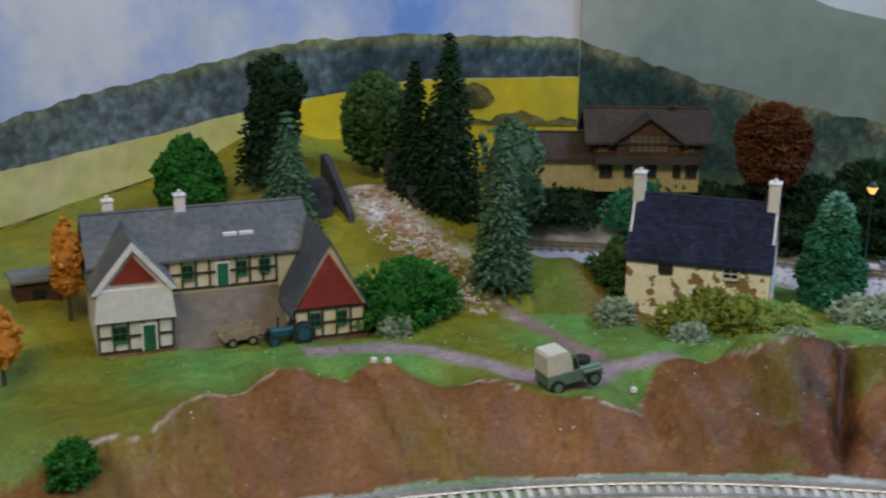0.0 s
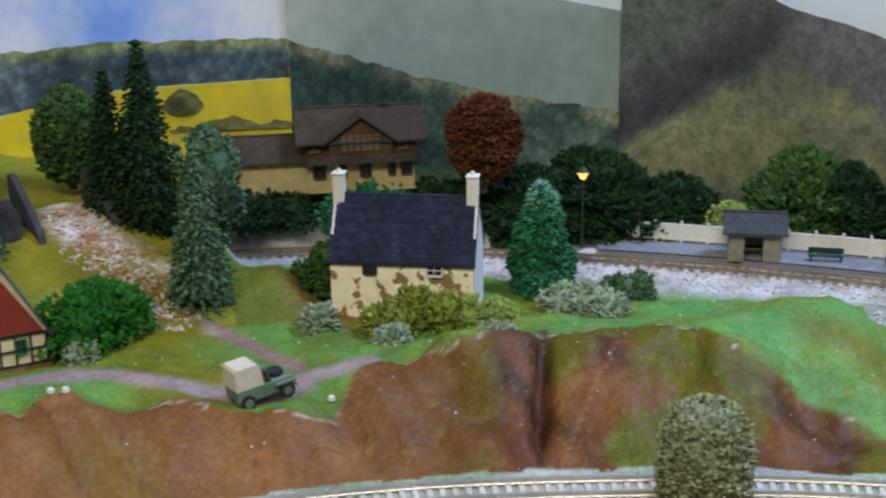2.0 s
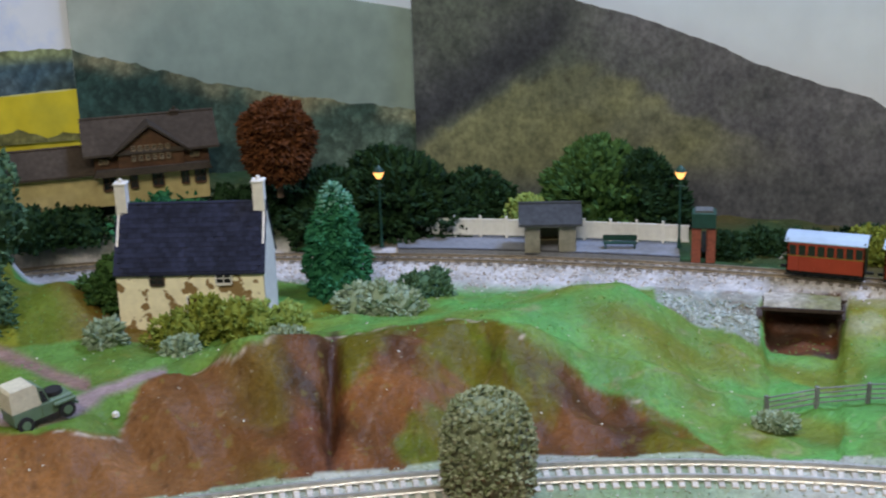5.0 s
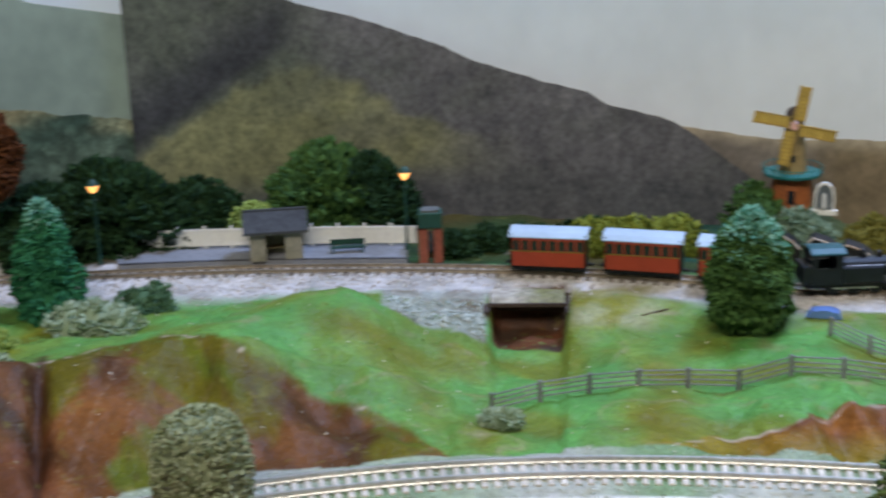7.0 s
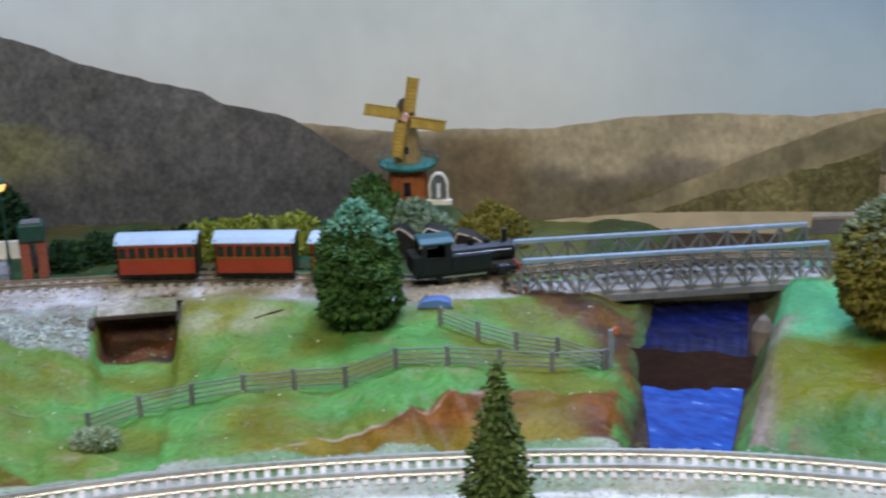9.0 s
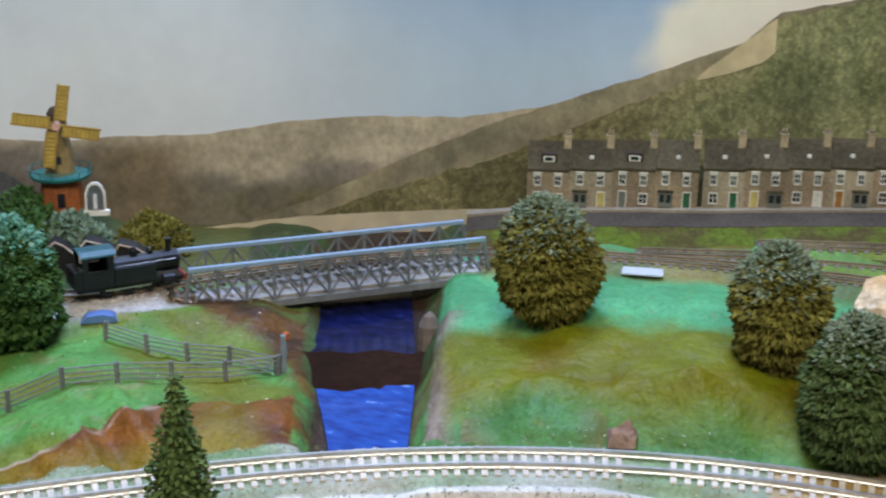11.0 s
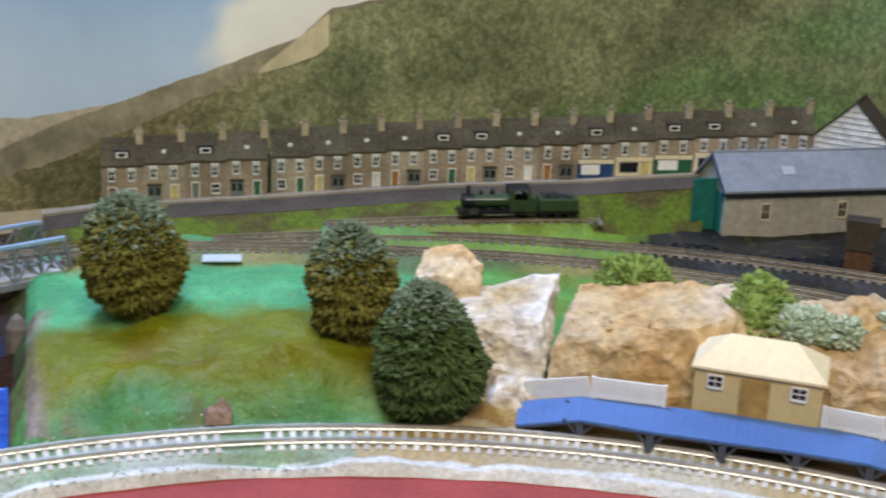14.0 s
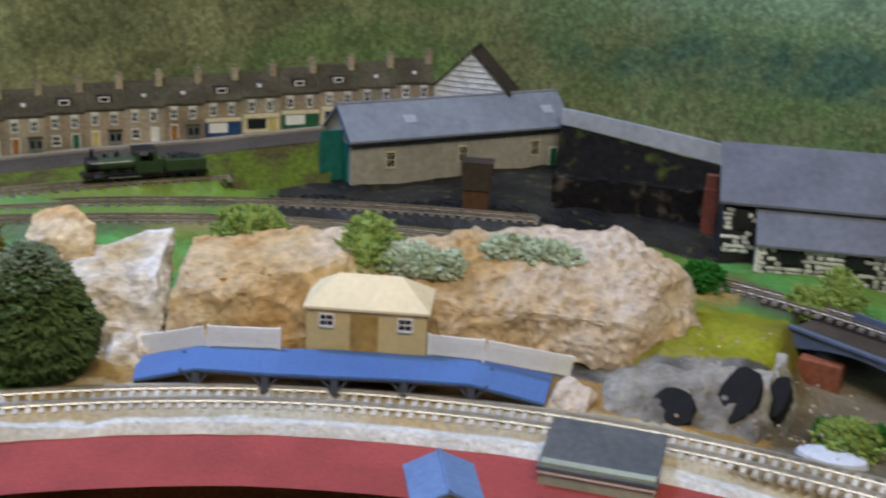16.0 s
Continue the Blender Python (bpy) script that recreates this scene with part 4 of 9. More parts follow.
def track(name, rows, a, b, z, gauge, pitch, length, m_sleeper, m_rail, label, rail_h=0.0022, gap=None, zf=None):
    t = thing(name, Matrix.Identity(4), label, "track")
    pts = resample(rows, a, b, pitch, z)
    if zf:
        pts = [(p + Vector((0, 0, zf(p))), d) for p, d in pts]
    for side in (-1, 1):
        s = Shape()
        ring = [(-0.0004, 0.0), (-0.0009, 0.0003), (-0.0004, 0.0008), (-0.0007, rail_h), (0.0007, rail_h), (0.0004, 0.0008), (0.0009, 0.0003), (0.0004, 0.0)]
        v, f, n = [], [], len(ring)
        for p, d in pts:
            side_v = Vector((d.y, -d.x, 0))
            for u, h in ring:
                v.append(tuple(p + side_v * (side * gauge / 2 + u) + Vector((0, 0, h + 0.0014))))
        for i in range(len(pts) - 1):
            f += [(i * n + j, i * n + (j + 1) % n, (i + 1) * n + (j + 1) % n, (i + 1) * n + j) for j in range(n)]
        part("rail", s.add(v, f), m_rail, t)
    sl = Shape().box(-pitch * 0.24, pitch * 0.24, -length / 2, length / 2, -0.0006, 0.0014, bev=0.0003)
    for side in (-1, 1):
        for u in (-1, 1):
            sl.box(-pitch * 0.2, pitch * 0.2, side * gauge / 2 + u * 0.0011 - 0.0005, side * gauge / 2 + u * 0.0011 + 0.0005, 0.0014, 0.0020)
    me = sl.mesh("sleeper")
    for p, d in pts:
        th = math.degrees(math.atan2(p.x - CX, p.y - CY))
        if gap and gap[0] < th < gap[1]:
            continue
        m = Matrix.Translation(p) @ Matrix.Rotation(math.atan2(d.y, d.x) + random.uniform(-0.02, 0.02), 4, "Z")
        part("sleeper", me, m_sleeper, t, pose_m=m)
    return t


track("railway_track", FRONT, -30, 126, 0.0006, 0.0132, 0.0054, 0.0245, M_SLEEP, M_RAIL, "curved front railway track with pale weathered sleepers and bright rails", 0.0026, gap=(72.9, 74.6))
track("railway_track", REAR, 1.5, 124, 0.0128, 0.0090, 0.0062, 0.0165, M_SLEEPD, M_RAILD, "narrow rear railway track with dark sleepers in pale ballast", 0.0019)

# ---- trees and bushes ----
rnd = random.Random(7)
M_BARK = mat("bark", (0.10, 0.065, 0.04), 0.9, 500, 0.3, 0.4)
M_DEEP = leaf_mat("foliage_deep", (0.006, 0.019, 0.008), (0.022, 0.054, 0.018))
M_LEAF = leaf_mat("foliage_green", (0.018, 0.05, 0.014), (0.07, 0.14, 0.035))
M_BRIGHT = leaf_mat("foliage_bright", (0.010, 0.070, 0.010), (0.035, 0.17, 0.022))
M_OLIVE = leaf_mat("foliage_olive", (0.060, 0.058, 0.010), (0.22, 0.20, 0.042))
M_PINE = leaf_mat("foliage_pine", (0.028, 0.050, 0.014), (0.105, 0.150, 0.050))
M_GOLD = leaf_mat("foliage_gold", (0.055, 0.078, 0.009), (0.25, 0.285, 0.045))
M_FIR = leaf_mat("foliage_fir", (0.030, 0.060, 0.015), (0.13, 0.19, 0.06))
M_LICHEN = leaf_mat("foliage_lichen", (0.05, 0.10, 0.06), (0.22, 0.30, 0.20))
M_TEAL = leaf_mat("foliage_teal", (0.010, 0.070, 0.032), (0.045, 0.20, 0.088))
M_SAGE = leaf_mat("foliage_sage", (0.14, 0.20, 0.11), (0.34, 0.42, 0.30))
M_PALE_LEAF = leaf_mat("foliage_lime", (0.14, 0.22, 0.05), (0.30, 0.38, 0.10))
M_RUSSET = leaf_mat("foliage_russet", (0.042, 0.015, 0.005), (0.125, 0.044, 0.014))
M_MOSS = leaf_mat("foliage_moss", (0.26, 0.33, 0.20), (0.56, 0.62, 0.46))
M_DOME = leaf_mat("foliage_dome", (0.11, 0.14, 0.055), (0.34, 0.38, 0.24))
M_ORANGE = leaf_mat("foliage_orange", (0.42, 0.14, 0.02), (0.62, 0.27, 0.04))
# Paler crown-top tones with the overhead light put into the colour.
M_TOPLIT = leaf_mat("foliage_toplit", (0.085, 0.115, 0.060), (0.23, 0.28, 0.19))
M_TOPLITTEAL = leaf_mat("foliage_toplit_teal", (0.05, 0.20, 0.13), (0.22, 0.42, 0.32))
M_SPRUCE = leaf_mat("foliage_spruce", (0.022, 0.058, 0.030), (0.105, 0.19, 0.10))


def clump(s, c, ax, size, long=1.0, g=rnd):
    """One tuft of foam: a small crooked octahedron along ax."""
    ax = Vector(ax).normalized()
    q = ax.to_track_quat("Z", "Y").to_matrix()
    k = len(s.v)
    t = g.random() * math.tau
    for i in range(4):
        a = t + math.pi / 2 * i + g.uniform(-0.4, 0.4)
        r = size * g.uniform(0.5, 1.1)
        s.v.append(tuple(c + q @ Vector((r * math.cos(a), r * math.sin(a), g.uniform(-0.3, 0.3) * size))))
    s.v.append(tuple(c + ax * size * long * g.uniform(0.8, 1.4)))
    s.v.append(tuple(c - ax * size * 0.6))
    for i in range(4):
        s.f += [(k + i, k + (i + 1) % 4, k + 4), (k + (i + 1) % 4, k + i, k + 5)]


def crown_shape(rows, n, size, lump=0.12, seed=1, core=0.84, up=0.35, tiers=(6, 0.0), long=1.0):
    """A crown of tufts over a profile of (radius, height), uneven, on a dark inner mass."""
    g = random.Random(seed)
    s = Shape()
    h0, h1 = rows[0][1], rows[-1][1]
    off = Vector((seed * 3.7, seed * 1.3, 0))
    seg, lev = 14, 9
    ring = []
    for j in range(lev + 1):
        z = h0 + (h1 - h0) * j / lev
        ring.append((max(0.0004, core * curve([(b, a) for a, b in rows], z)), z * 0.97))
    s.lathe(ring, seg)
    s.core = (len(s.v), len(s.f))
    span = h1 - h0
    for i in range(n):
        u = g.random()
        z = h0 + span * u
        r = curve([(b, a) for a, b in rows], z)
        if g.random() > (r + 0.15 * span) / (max(a for a, b in rows) + 0.15 * span):
            z = h0 + span * g.random()
            r = curve([(b, a) for a, b in rows], z)
        t = g.random() * math.tau
        d = Vector((math.cos(t), math.sin(t), 0))
        w = 1 + tiers[1] * math.sin(math.tau * (z / span * tiers[0] + 0.35 * noise.noise(d * 1.3 + off))) + lump * 2.2 * noise.noise(d * 1.6 + Vector((0, 0, z / span * 4)) + off) - g.random() * 0.10
        slope = (curve([(b, a) for a, b in rows], z + 0.05 * span) - curve([(b, a) for a, b in rows], z - 0.05 * span)) / (0.1 * span)
        nrm = (d - Vector((0, 0, slope))).normalized()
        clump(s, d * r * w + Vector((0, 0, z)), nrm + Vector((g.uniform(-0.5, 0.5), g.uniform(-0.5, 0.5), g.uniform(-0.3, 0.5) + up)), size * g.uniform(0.7, 1.25), long, g)
    return s


def conifer_shape(h, r, layers, seed=1, size=0.0022, jag=0.25, low=0.06):
    """Whorls of drooping branches that shorten to the tip."""
    g = random.Random(seed)
    s = Shape()
    s.lathe([(r * 0.58, h * low), (r * 0.40, h * 0.45), (r * 0.16, h * 0.8), (0.0004, h * 0.97)], 10)
    for k in range(layers):
        u = k / (layers - 1)
        z = h * (low + (1 - low) * u ** 0.92)
        rr = r * (1 - u) ** 0.85 + 0.0008
        nb = max(5, int(19 * (1 - u) + 6))
        t0 = g.random() * 6
        for b in range(nb):
            t = t0 + math.tau * b / nb + g.uniform(-0.15, 0.15)
            d = Vector((math.cos(t), math.sin(t), 0))
            ln = rr * g.uniform(1 - jag, 1 + jag * 0.5)
            steps = max(2, int(ln / (size * 1.1)))
            for q in range(1, steps + 1):
                f = q / steps
                p = d * ln * f + Vector((g.uniform(-1, 1) * size * 0.3, g.uniform(-1, 1) * size * 0.3, z - ln * 0.30 * f * f))
                clump(s, p, d + Vector((g.uniform(-0.5, 0.5), g.uniform(-0.5, 0.5), -0.25 + g.uniform(-0.2, 0.5))), size * (1.05 - 0.35 * f) * g.uniform(0.8, 1.2), 1.5, g)
    return s


def tree(name, r, th, z, crown, material, label, trunk_h=0.006, trunk_r=0.0012, lean=0.0, group="", category="tree", toplit=None):
    zz = z if z is not None else land(r, th) - 0.0006
    t = thing(name, at(r, th, zz) @ Matrix.Rotation(radians(lean), 4, "Y"), label, category, group)
    s = Shape().tube((0, 0, -0.004), (0, 0, trunk_h * 0.6), trunk_r * 1.3, trunk_r)
    s.tube((0, 0, trunk_h * 0.6), (0, 0, trunk_h * 1.8), trunk_r, trunk_r * 0.5)
    for a in (0.3, 2.4, 4.4):
        s.tube((0, 0, trunk_h), (trunk_r * 4 * math.cos(a), trunk_r * 4 * math.sin(a), trunk_h * 1.9), trunk_r * 0.6, trunk_r * 0.25, 6)
    part("trunk", s, M_BARK, t)
    # Upper tufts go into a paler copy that imitates light from above.
    if toplit:
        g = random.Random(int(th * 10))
        share, m_tip = toplit
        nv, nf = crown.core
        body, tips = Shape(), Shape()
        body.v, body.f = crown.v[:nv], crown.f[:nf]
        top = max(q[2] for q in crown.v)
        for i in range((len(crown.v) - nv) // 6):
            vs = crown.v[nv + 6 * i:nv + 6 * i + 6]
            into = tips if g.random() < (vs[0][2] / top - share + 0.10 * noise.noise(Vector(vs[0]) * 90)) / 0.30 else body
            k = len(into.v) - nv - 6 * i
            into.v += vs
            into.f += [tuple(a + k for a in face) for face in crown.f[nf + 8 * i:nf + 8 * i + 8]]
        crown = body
        part("toplit_tufts", tips, m_tip, t, "paler top tufts, overhead light put into their colour")
    part("crown", crown, material, t, pose_m=Matrix.Translation((0, 0, 0)))
    return t


def egg(r, h, base=0.004, fat=0.4):
    """A profile, fattest at the share fat of its height."""
    return [(r * 0.45, base), (r * 0.85, base + h * fat * 0.35), (r, base + h * fat), (r * 0.93, base + h * (fat + 0.2)), (r * 0.72, base + h * (fat + 0.38)), (r * 0.4, base + h * 0.92), (r * 0.06, base + h)]


def bush(r, th, z, w, h, material, label, seed, name="bush", size=0.0017, n=None, depth=0.7, group="", turn=0.0):
    """A low heap of foam foliage: several lobes in one mass."""
    g = random.Random(seed)
    zz = z if z is not None else land(r, th)
    o = thing(name, at(r, th, zz, turn), label, "bush", group)
    lobes = max(3, int(w / (h * 0.55)))
    for i in range(lobes):
        u = (i + 0.5) / lobes - 0.5
        lh, lr = h * g.uniform(0.72, 1.0) * (1 - 0.7 * u * u), 0.5 * h * g.uniform(0.8, 1.15)
        lr = max(lr, w / lobes * 0.62)
        one = crown_shape([(lr * 0.8, -0.002), (lr, lh * 0.3), (lr * 0.85, lh * 0.6), (lr * 0.5, lh * 0.88), (lr * 0.08, lh)], n or int(120 + 520000 * lr * (lh + lr)), max(size * 0.9, lr * 0.085), 0.25, seed * 31 + i, 0.76, 0.1, (4, 0.05), 1.5)
        part("foliage", one, material, o, pose_m=Matrix.Translation((u * (w - lr), g.uniform(-0.3, 0.3) * h * depth, 0)))
    return o


def plant_trees():
    G = "trees on the layout"
    tree("deciduous_tree", 0.66, -17.8, None, crown_shape([(0.003, 0.014), (0.0085, 0.022), (0.0075, 0.035), (0.005, 0.045), (0.0008, 0.052)], 300, 0.0016, 0.3, 3), M_ORANGE, "slim orange autumn tree beside the farmhouse", 0.012, 0.001, group=G)
    tree("deciduous_tree", 0.615, -21.4, None, crown_shape([(0.003, 0.010), (0.009, 0.018), (0.007, 0.028), (0.001, 0.036)], 240, 0.0017, 0.35, 4), M_ORANGE, "small orange autumn tree on the slope", 0.01, 0.001, group=G)
    tree("deciduous_tree", 0.775, -11.1, 0.047, crown_shape(egg(0.0205, 0.046, 0.002, 0.38), 900, 0.0021, 0.1, 5), M_BRIGHT, "bright green oval tree behind the farmhouse roof", 0.006, 0.0016, group=G)
    tree("conifer_tree", 0.765, -7.9, 0.070, conifer_shape(0.070, 0.017, 20, 6, 0.0022, 0.3), M_DEEP, "very dark green fir on the hill", 0.006, 0.0016, group=G)
    tree("deciduous_tree", 0.768, -7.4, 0.072, crown_shape(egg(0.0155, 0.056, 0.012, 0.6), 800, 0.0021, 0.15, 61), M_DEEP, "dark broad-topped tree on the hill", 0.012, 0.0016, group=G)
    tree("conifer_tree", 0.705, -7.7, 0.058, conifer_shape(0.062, 0.0155, 17, 7, 0.0019, 0.3), M_SPRUCE, "grey-green spruce behind the farmhouse", 0.006, 0.0014, group=G)
    tree("deciduous_tree", 0.777, -3.0, 0.072, crown_shape(egg(0.020, 0.054, 0.001, 0.45), 1000, 0.0022, 0.05, 8), M_LEAF, "dense dark green rounded tree", 0.006, 0.0018, group=G)
    tree("conifer_tree", 0.742, -0.2, 0.046, conifer_shape(0.107, 0.023, 31, 9, 0.0025, 0.2, 0.03), M_DEEP, "tall narrow dark conifer", 0.006, 0.002, group=G)
    tree("conifer_tree", 0.75, -1.6, 0.048, conifer_shape(0.090, 0.018, 26, 10, 0.0024, 0.15, 0.02), M_DEEP, "slender dark green conifer", 0.006, 0.002, group=G)
    tree("conifer_tree", 0.664, 1.3, None, conifer_shape(0.084, 0.0175, 21, 11, 0.0021, 0.3, 0.10), M_SPRUCE, "grey-green fir with drooping branches by the lane", 0.010, 0.0016, group=G)
    tree("deciduous_tree", 0.705, 2.2, None, crown_shape(egg(0.0165, 0.066, 0.004, 0.5), 800, 0.0021, 0.3, 12), M_SPRUCE, "ragged grey-green tree beside the fir", 0.006, 0.0016, group=G)
    tree("deciduous_tree", 0.785, 14.6, 0.052, crown_shape(egg(0.0205, 0.050, 0.006, 0.52), 2200, 0.0016, 0.08, 13, 0.84, -0.3, (5.0, 0.04), 1.7), M_RUSSET, "rounded russet brown beech tree", 0.008, 0.0018, group=G)
    tree("conifer_tree", 0.70, 16.7, None, crown_shape([(0.0165, 0.001), (0.0180, 0.008), (0.0145, 0.024), (0.0110, 0.040), (0.0072, 0.054), (0.0008, 0.062)], 2400, 0.0014, 0.2, 14, 0.82, -0.3, (6.0, 0.05), 1.8), M_TEAL, "blue-green columnar tree beside the cottage", 0.003, 0.0016, group=G, toplit=(0.70, M_TOPLITTEAL))
    tree("deciduous_tree", 0.476, 22.6, 0.0, crown_shape([(0.012, 0.0), (0.0185, 0.006), (0.0195, 0.020), (0.0185, 0.033), (0.0145, 0.042), (0.008, 0.0465), (0.001, 0.0475)], 2200, 0.00125, 0.03, 15), M_DOME, "pale frosted dome-shaped bush tree in front of the track", 0.003, 0.002, group=G)
    tree("deciduous_tree", 0.66, 47.0, None, crown_shape([(0.013, 0.004), (0.0205, 0.012), (0.0215, 0.020), (0.019, 0.036), (0.0155, 0.047), (0.010, 0.057), (0.001, 0.064)], 3600, 0.0014, 0.16, 16, 0.82, -0.3, (6.0, 0.06), 1.8), M_LEAF, "dense bluish green tree on the meadow", 0.005, 0.002, group=G, toplit=(0.62, M_TOPLITTEAL))
    tree("conifer_tree", 0.479, 54.4, 0.0, conifer_shape(0.060, 0.0150, 19, 17, 0.0019, 0.18, 0.02), M_FIR, "small dark green fir in front of the track", 0.003, 0.0014, group=G)
    tree("deciduous_tree", 0.645, 69.4, None, crown_shape(egg(0.0235, 0.060, 0.001, 0.42), 4600, 0.0013, 0.09, 18, 0.86, -0.5, (6.5, 0.05), 1.9), M_OLIVE, "olive egg-shaped tree on the hill", 0.004, 0.002, -9, group=G, toplit=(0.56, M_TOPLIT))
    tree("deciduous_tree", 0.612, 78.8, 0.020, crown_shape(egg(0.0210, 0.058, 0.0, 0.42), 4200, 0.0013, 0.10, 19, 0.86, -0.5, (6.5, 0.05), 1.9), M_OLIVE, "olive green tree on the hillside", 0.004, 0.002, -5, group=G, toplit=(0.56, M_TOPLIT))
    tree("deciduous_tree", 0.572, 82.6, 0.002, crown_shape(egg(0.0240, 0.063, 0.0, 0.36), 4800, 0.0013, 0.09, 20, 0.86, -0.5, (7.0, 0.05), 1.9), M_PINE, "large dark green tree beside the boulders", 0.004, 0.002, -9, group=G, toplit=(0.62, M_TOPLIT))
    for i, (r, th, z, w, h, mt, lb) in enumerate((
        (0.632, -3.4, None, 0.050, 0.034, M_BRIGHT, "rounded deep green bush beside the farm"),
        (0.612, -4.4, None, 0.014, 0.010, M_SAGE, "small pale bush by the lane"),
        (0.635, 6.2, None, 0.017, 0.014, M_SAGE, "pale yellow-green bush at the cottage corner"),
        (0.632, 10.6, 0.018, 0.056, 0.027, M_GOLD, "unkempt olive hedge in front of the cottage"),
        (0.630, 13.0, 0.019, 0.052, 0.025, M_PALE_LEAF, "lime green shrubs before the cottage wall"),
        (0.612, 9.3, None, 0.016, 0.012, M_SAGE, "small frosted bush on the bank"),
        (0.590, 14.0, None, 0.018, 0.008, M_SAGE, "low grey-green shrub at the cliff top"),
        (0.662, 18.5, 0.012, 0.046, 0.025, M_SAGE, "pale grey-green bush by the line"),
        (0.690, 20.6, 0.010, 0.028, 0.020, M_SPRUCE, "dull green bush beside the ballast"),
        (0.683, 6.9, None, 0.012, 0.030, M_LEAF, "dark ivy bush behind the cottage gable"),
        (0.800, 5.2, 0.028, 0.060, 0.032, M_DEEP, "dark bushes below the chalet"),
        (0.800, 9.5, 0.028, 0.060, 0.030, M_TEAL, "teal green bushes below the chalet"),
        (0.803, 13.2, 0.026, 0.055, 0.030, M_DEEP, "dark bushes on the bank"),
        (0.805, 16.8, 0.014, 0.050, 0.048, M_DEEP, "tall dark trees against the backdrop"),
        (0.815, 19.8, 0.014, 0.060, 0.060, M_DEEP, "dark wood behind the platform"),
        (0.815, 23.2, 0.012, 0.060, 0.042, M_DEEP, "shadowy shrubs behind the platform fence"),
        (0.800, 25.6, 0.014, 0.022, 0.026, M_PALE_LEAF, "light green shrub behind the waiting hut"),
        (0.826, 28.6, 0.010, 0.036, 0.060, M_LEAF, "deep green tree clump behind the waiting hut"),
        (0.812, 30.6, 0.008, 0.036, 0.056, M_DEEP, "dark green trees beside the lamp"),
        (0.772, 36.0, 0.006, 0.075, 0.022, M_DEEP, "low dark hedge behind the line"),
        (0.774, 39.8, 0.006, 0.060, 0.023, M_DEEP, "dark green hedge beside the olive bushes"),
        (0.765, 42.0, 0.008, 0.080, 0.029, M_GOLD, "olive yellow hedge behind the line"),
        (0.788, 47.2, 0.014, 0.024, 0.036, M_LEAF, "frosty shrubs on the windmill mound"),
        (0.774, 49.0, 0.012, 0.036, 0.029, M_LICHEN, "pale lichen shrubs under the windmill"),
        (0.786, 52.0, 0.004, 0.036, 0.028, M_OLIVE, "olive shrub beside the windmill mound"),
        (0.648, 90.9, 0.036, 0.034, 0.027, M_PALE_LEAF, "light green bush growing on the rocks"),
        (0.636, 96.2, 0.036, 0.018, 0.028, M_PALE_LEAF, "small fresh green bush on the rocks"),
        (0.630, 98.6, 0.037, 0.046, 0.015, M_MOSS, "pale frosted moss on the boulder"),
        (0.642, 103.5, 0.042, 0.048, 0.013, M_MOSS, "low pale moss on the big boulder"),
        (0.72, 110.3, 0.010, 0.022, 0.018, M_BRIGHT, "dark green bush at the end of the rocks"),
        (0.715, 115.0, 0.008, 0.020, 0.017, M_PALE_LEAF, "yellow-green bush before the stone building"),
        (0.725, 116.0, 0.008, 0.018, 0.022, M_PALE_LEAF, "tall yellow-green shrub before the stone building"),
        (0.590, 118.2, -0.008, 0.022, 0.018, M_PALE_LEAF, "yellow-green shrub on the gully bank"),
        (0.556, 36.2, -0.001, 0.018, 0.006, M_SAGE, "lichen scrub beside the front track"),
        (0.533, -20.6, None, 0.014, 0.016, M_BRIGHT, "small vivid green bush on the bare slope"),
    )):
        bush(r, th, z, w, h, mt, lb, 40 + i)


plant_trees()

# ---- building helpers ----
M_CREAM = mat("cream_plaster", (0.72, 0.64, 0.42), 0.8, 300, 0.12, 0.2)
M_WHITE = mat("white_plaster", (0.74, 0.72, 0.66), 0.8, 300, 0.1, 0.2)
M_TIMBER = mat("dark_timber", (0.05, 0.035, 0.025), 0.8, 400, 0.3, 0.2)
M_REDPAINT = mat("red_boards", (0.26, 0.035, 0.02), 0.7, 300, 0.2, 0.2)
M_GREENP = mat("green_paint", (0.015, 0.14, 0.055), 0.6, 300, 0.2, 0.1)
M_SLATE = mat("weathered_slate", (0.10, 0.11, 0.11), 0.75, 350, 0.3, 0.4, second=(0.16, 0.17, 0.15))
M_SLATEBLUE = mat("blue_slate", (0.085, 0.10, 0.125), 0.7, 350, 0.3, 0.4, vary=0.25)
M_SLATEDARK = mat("dark_slate", (0.019, 0.023, 0.046), 0.75, 400, 0.3, 0.4, vary=0.35, spec=0.15)
M_BROWNROOF = mat("brown_roof", (0.062, 0.048, 0.035), 0.9, 350, 0.25, 0.3, spec=0.12)
M_BROWNWOOD = mat("brown_wood", (0.095, 0.045, 0.02), 0.8, 300, 0.3, 0.2)
M_YELLOWW = mat("ochre_plaster", (0.45, 0.36, 0.16), 0.85, 200, 0.15, 0.2)
M_DARKGLASS = mat("dark_window", (0.012, 0.014, 0.018), 0.2, 100, 0.1, 0.0, spec=0.6)
M_WHITEP = mat("white_paint", (0.80, 0.79, 0.74), 0.5, 300, 0.06, 0.05)
M_BLACKM = mat("black_paint", (0.012, 0.013, 0.016), 0.35, 300, 0.3, 0.1, metal=0.2)
M_BARE = mat("bare_stone", (0.25, 0.15, 0.07), 0.9, 300, 0.3, 0.4)


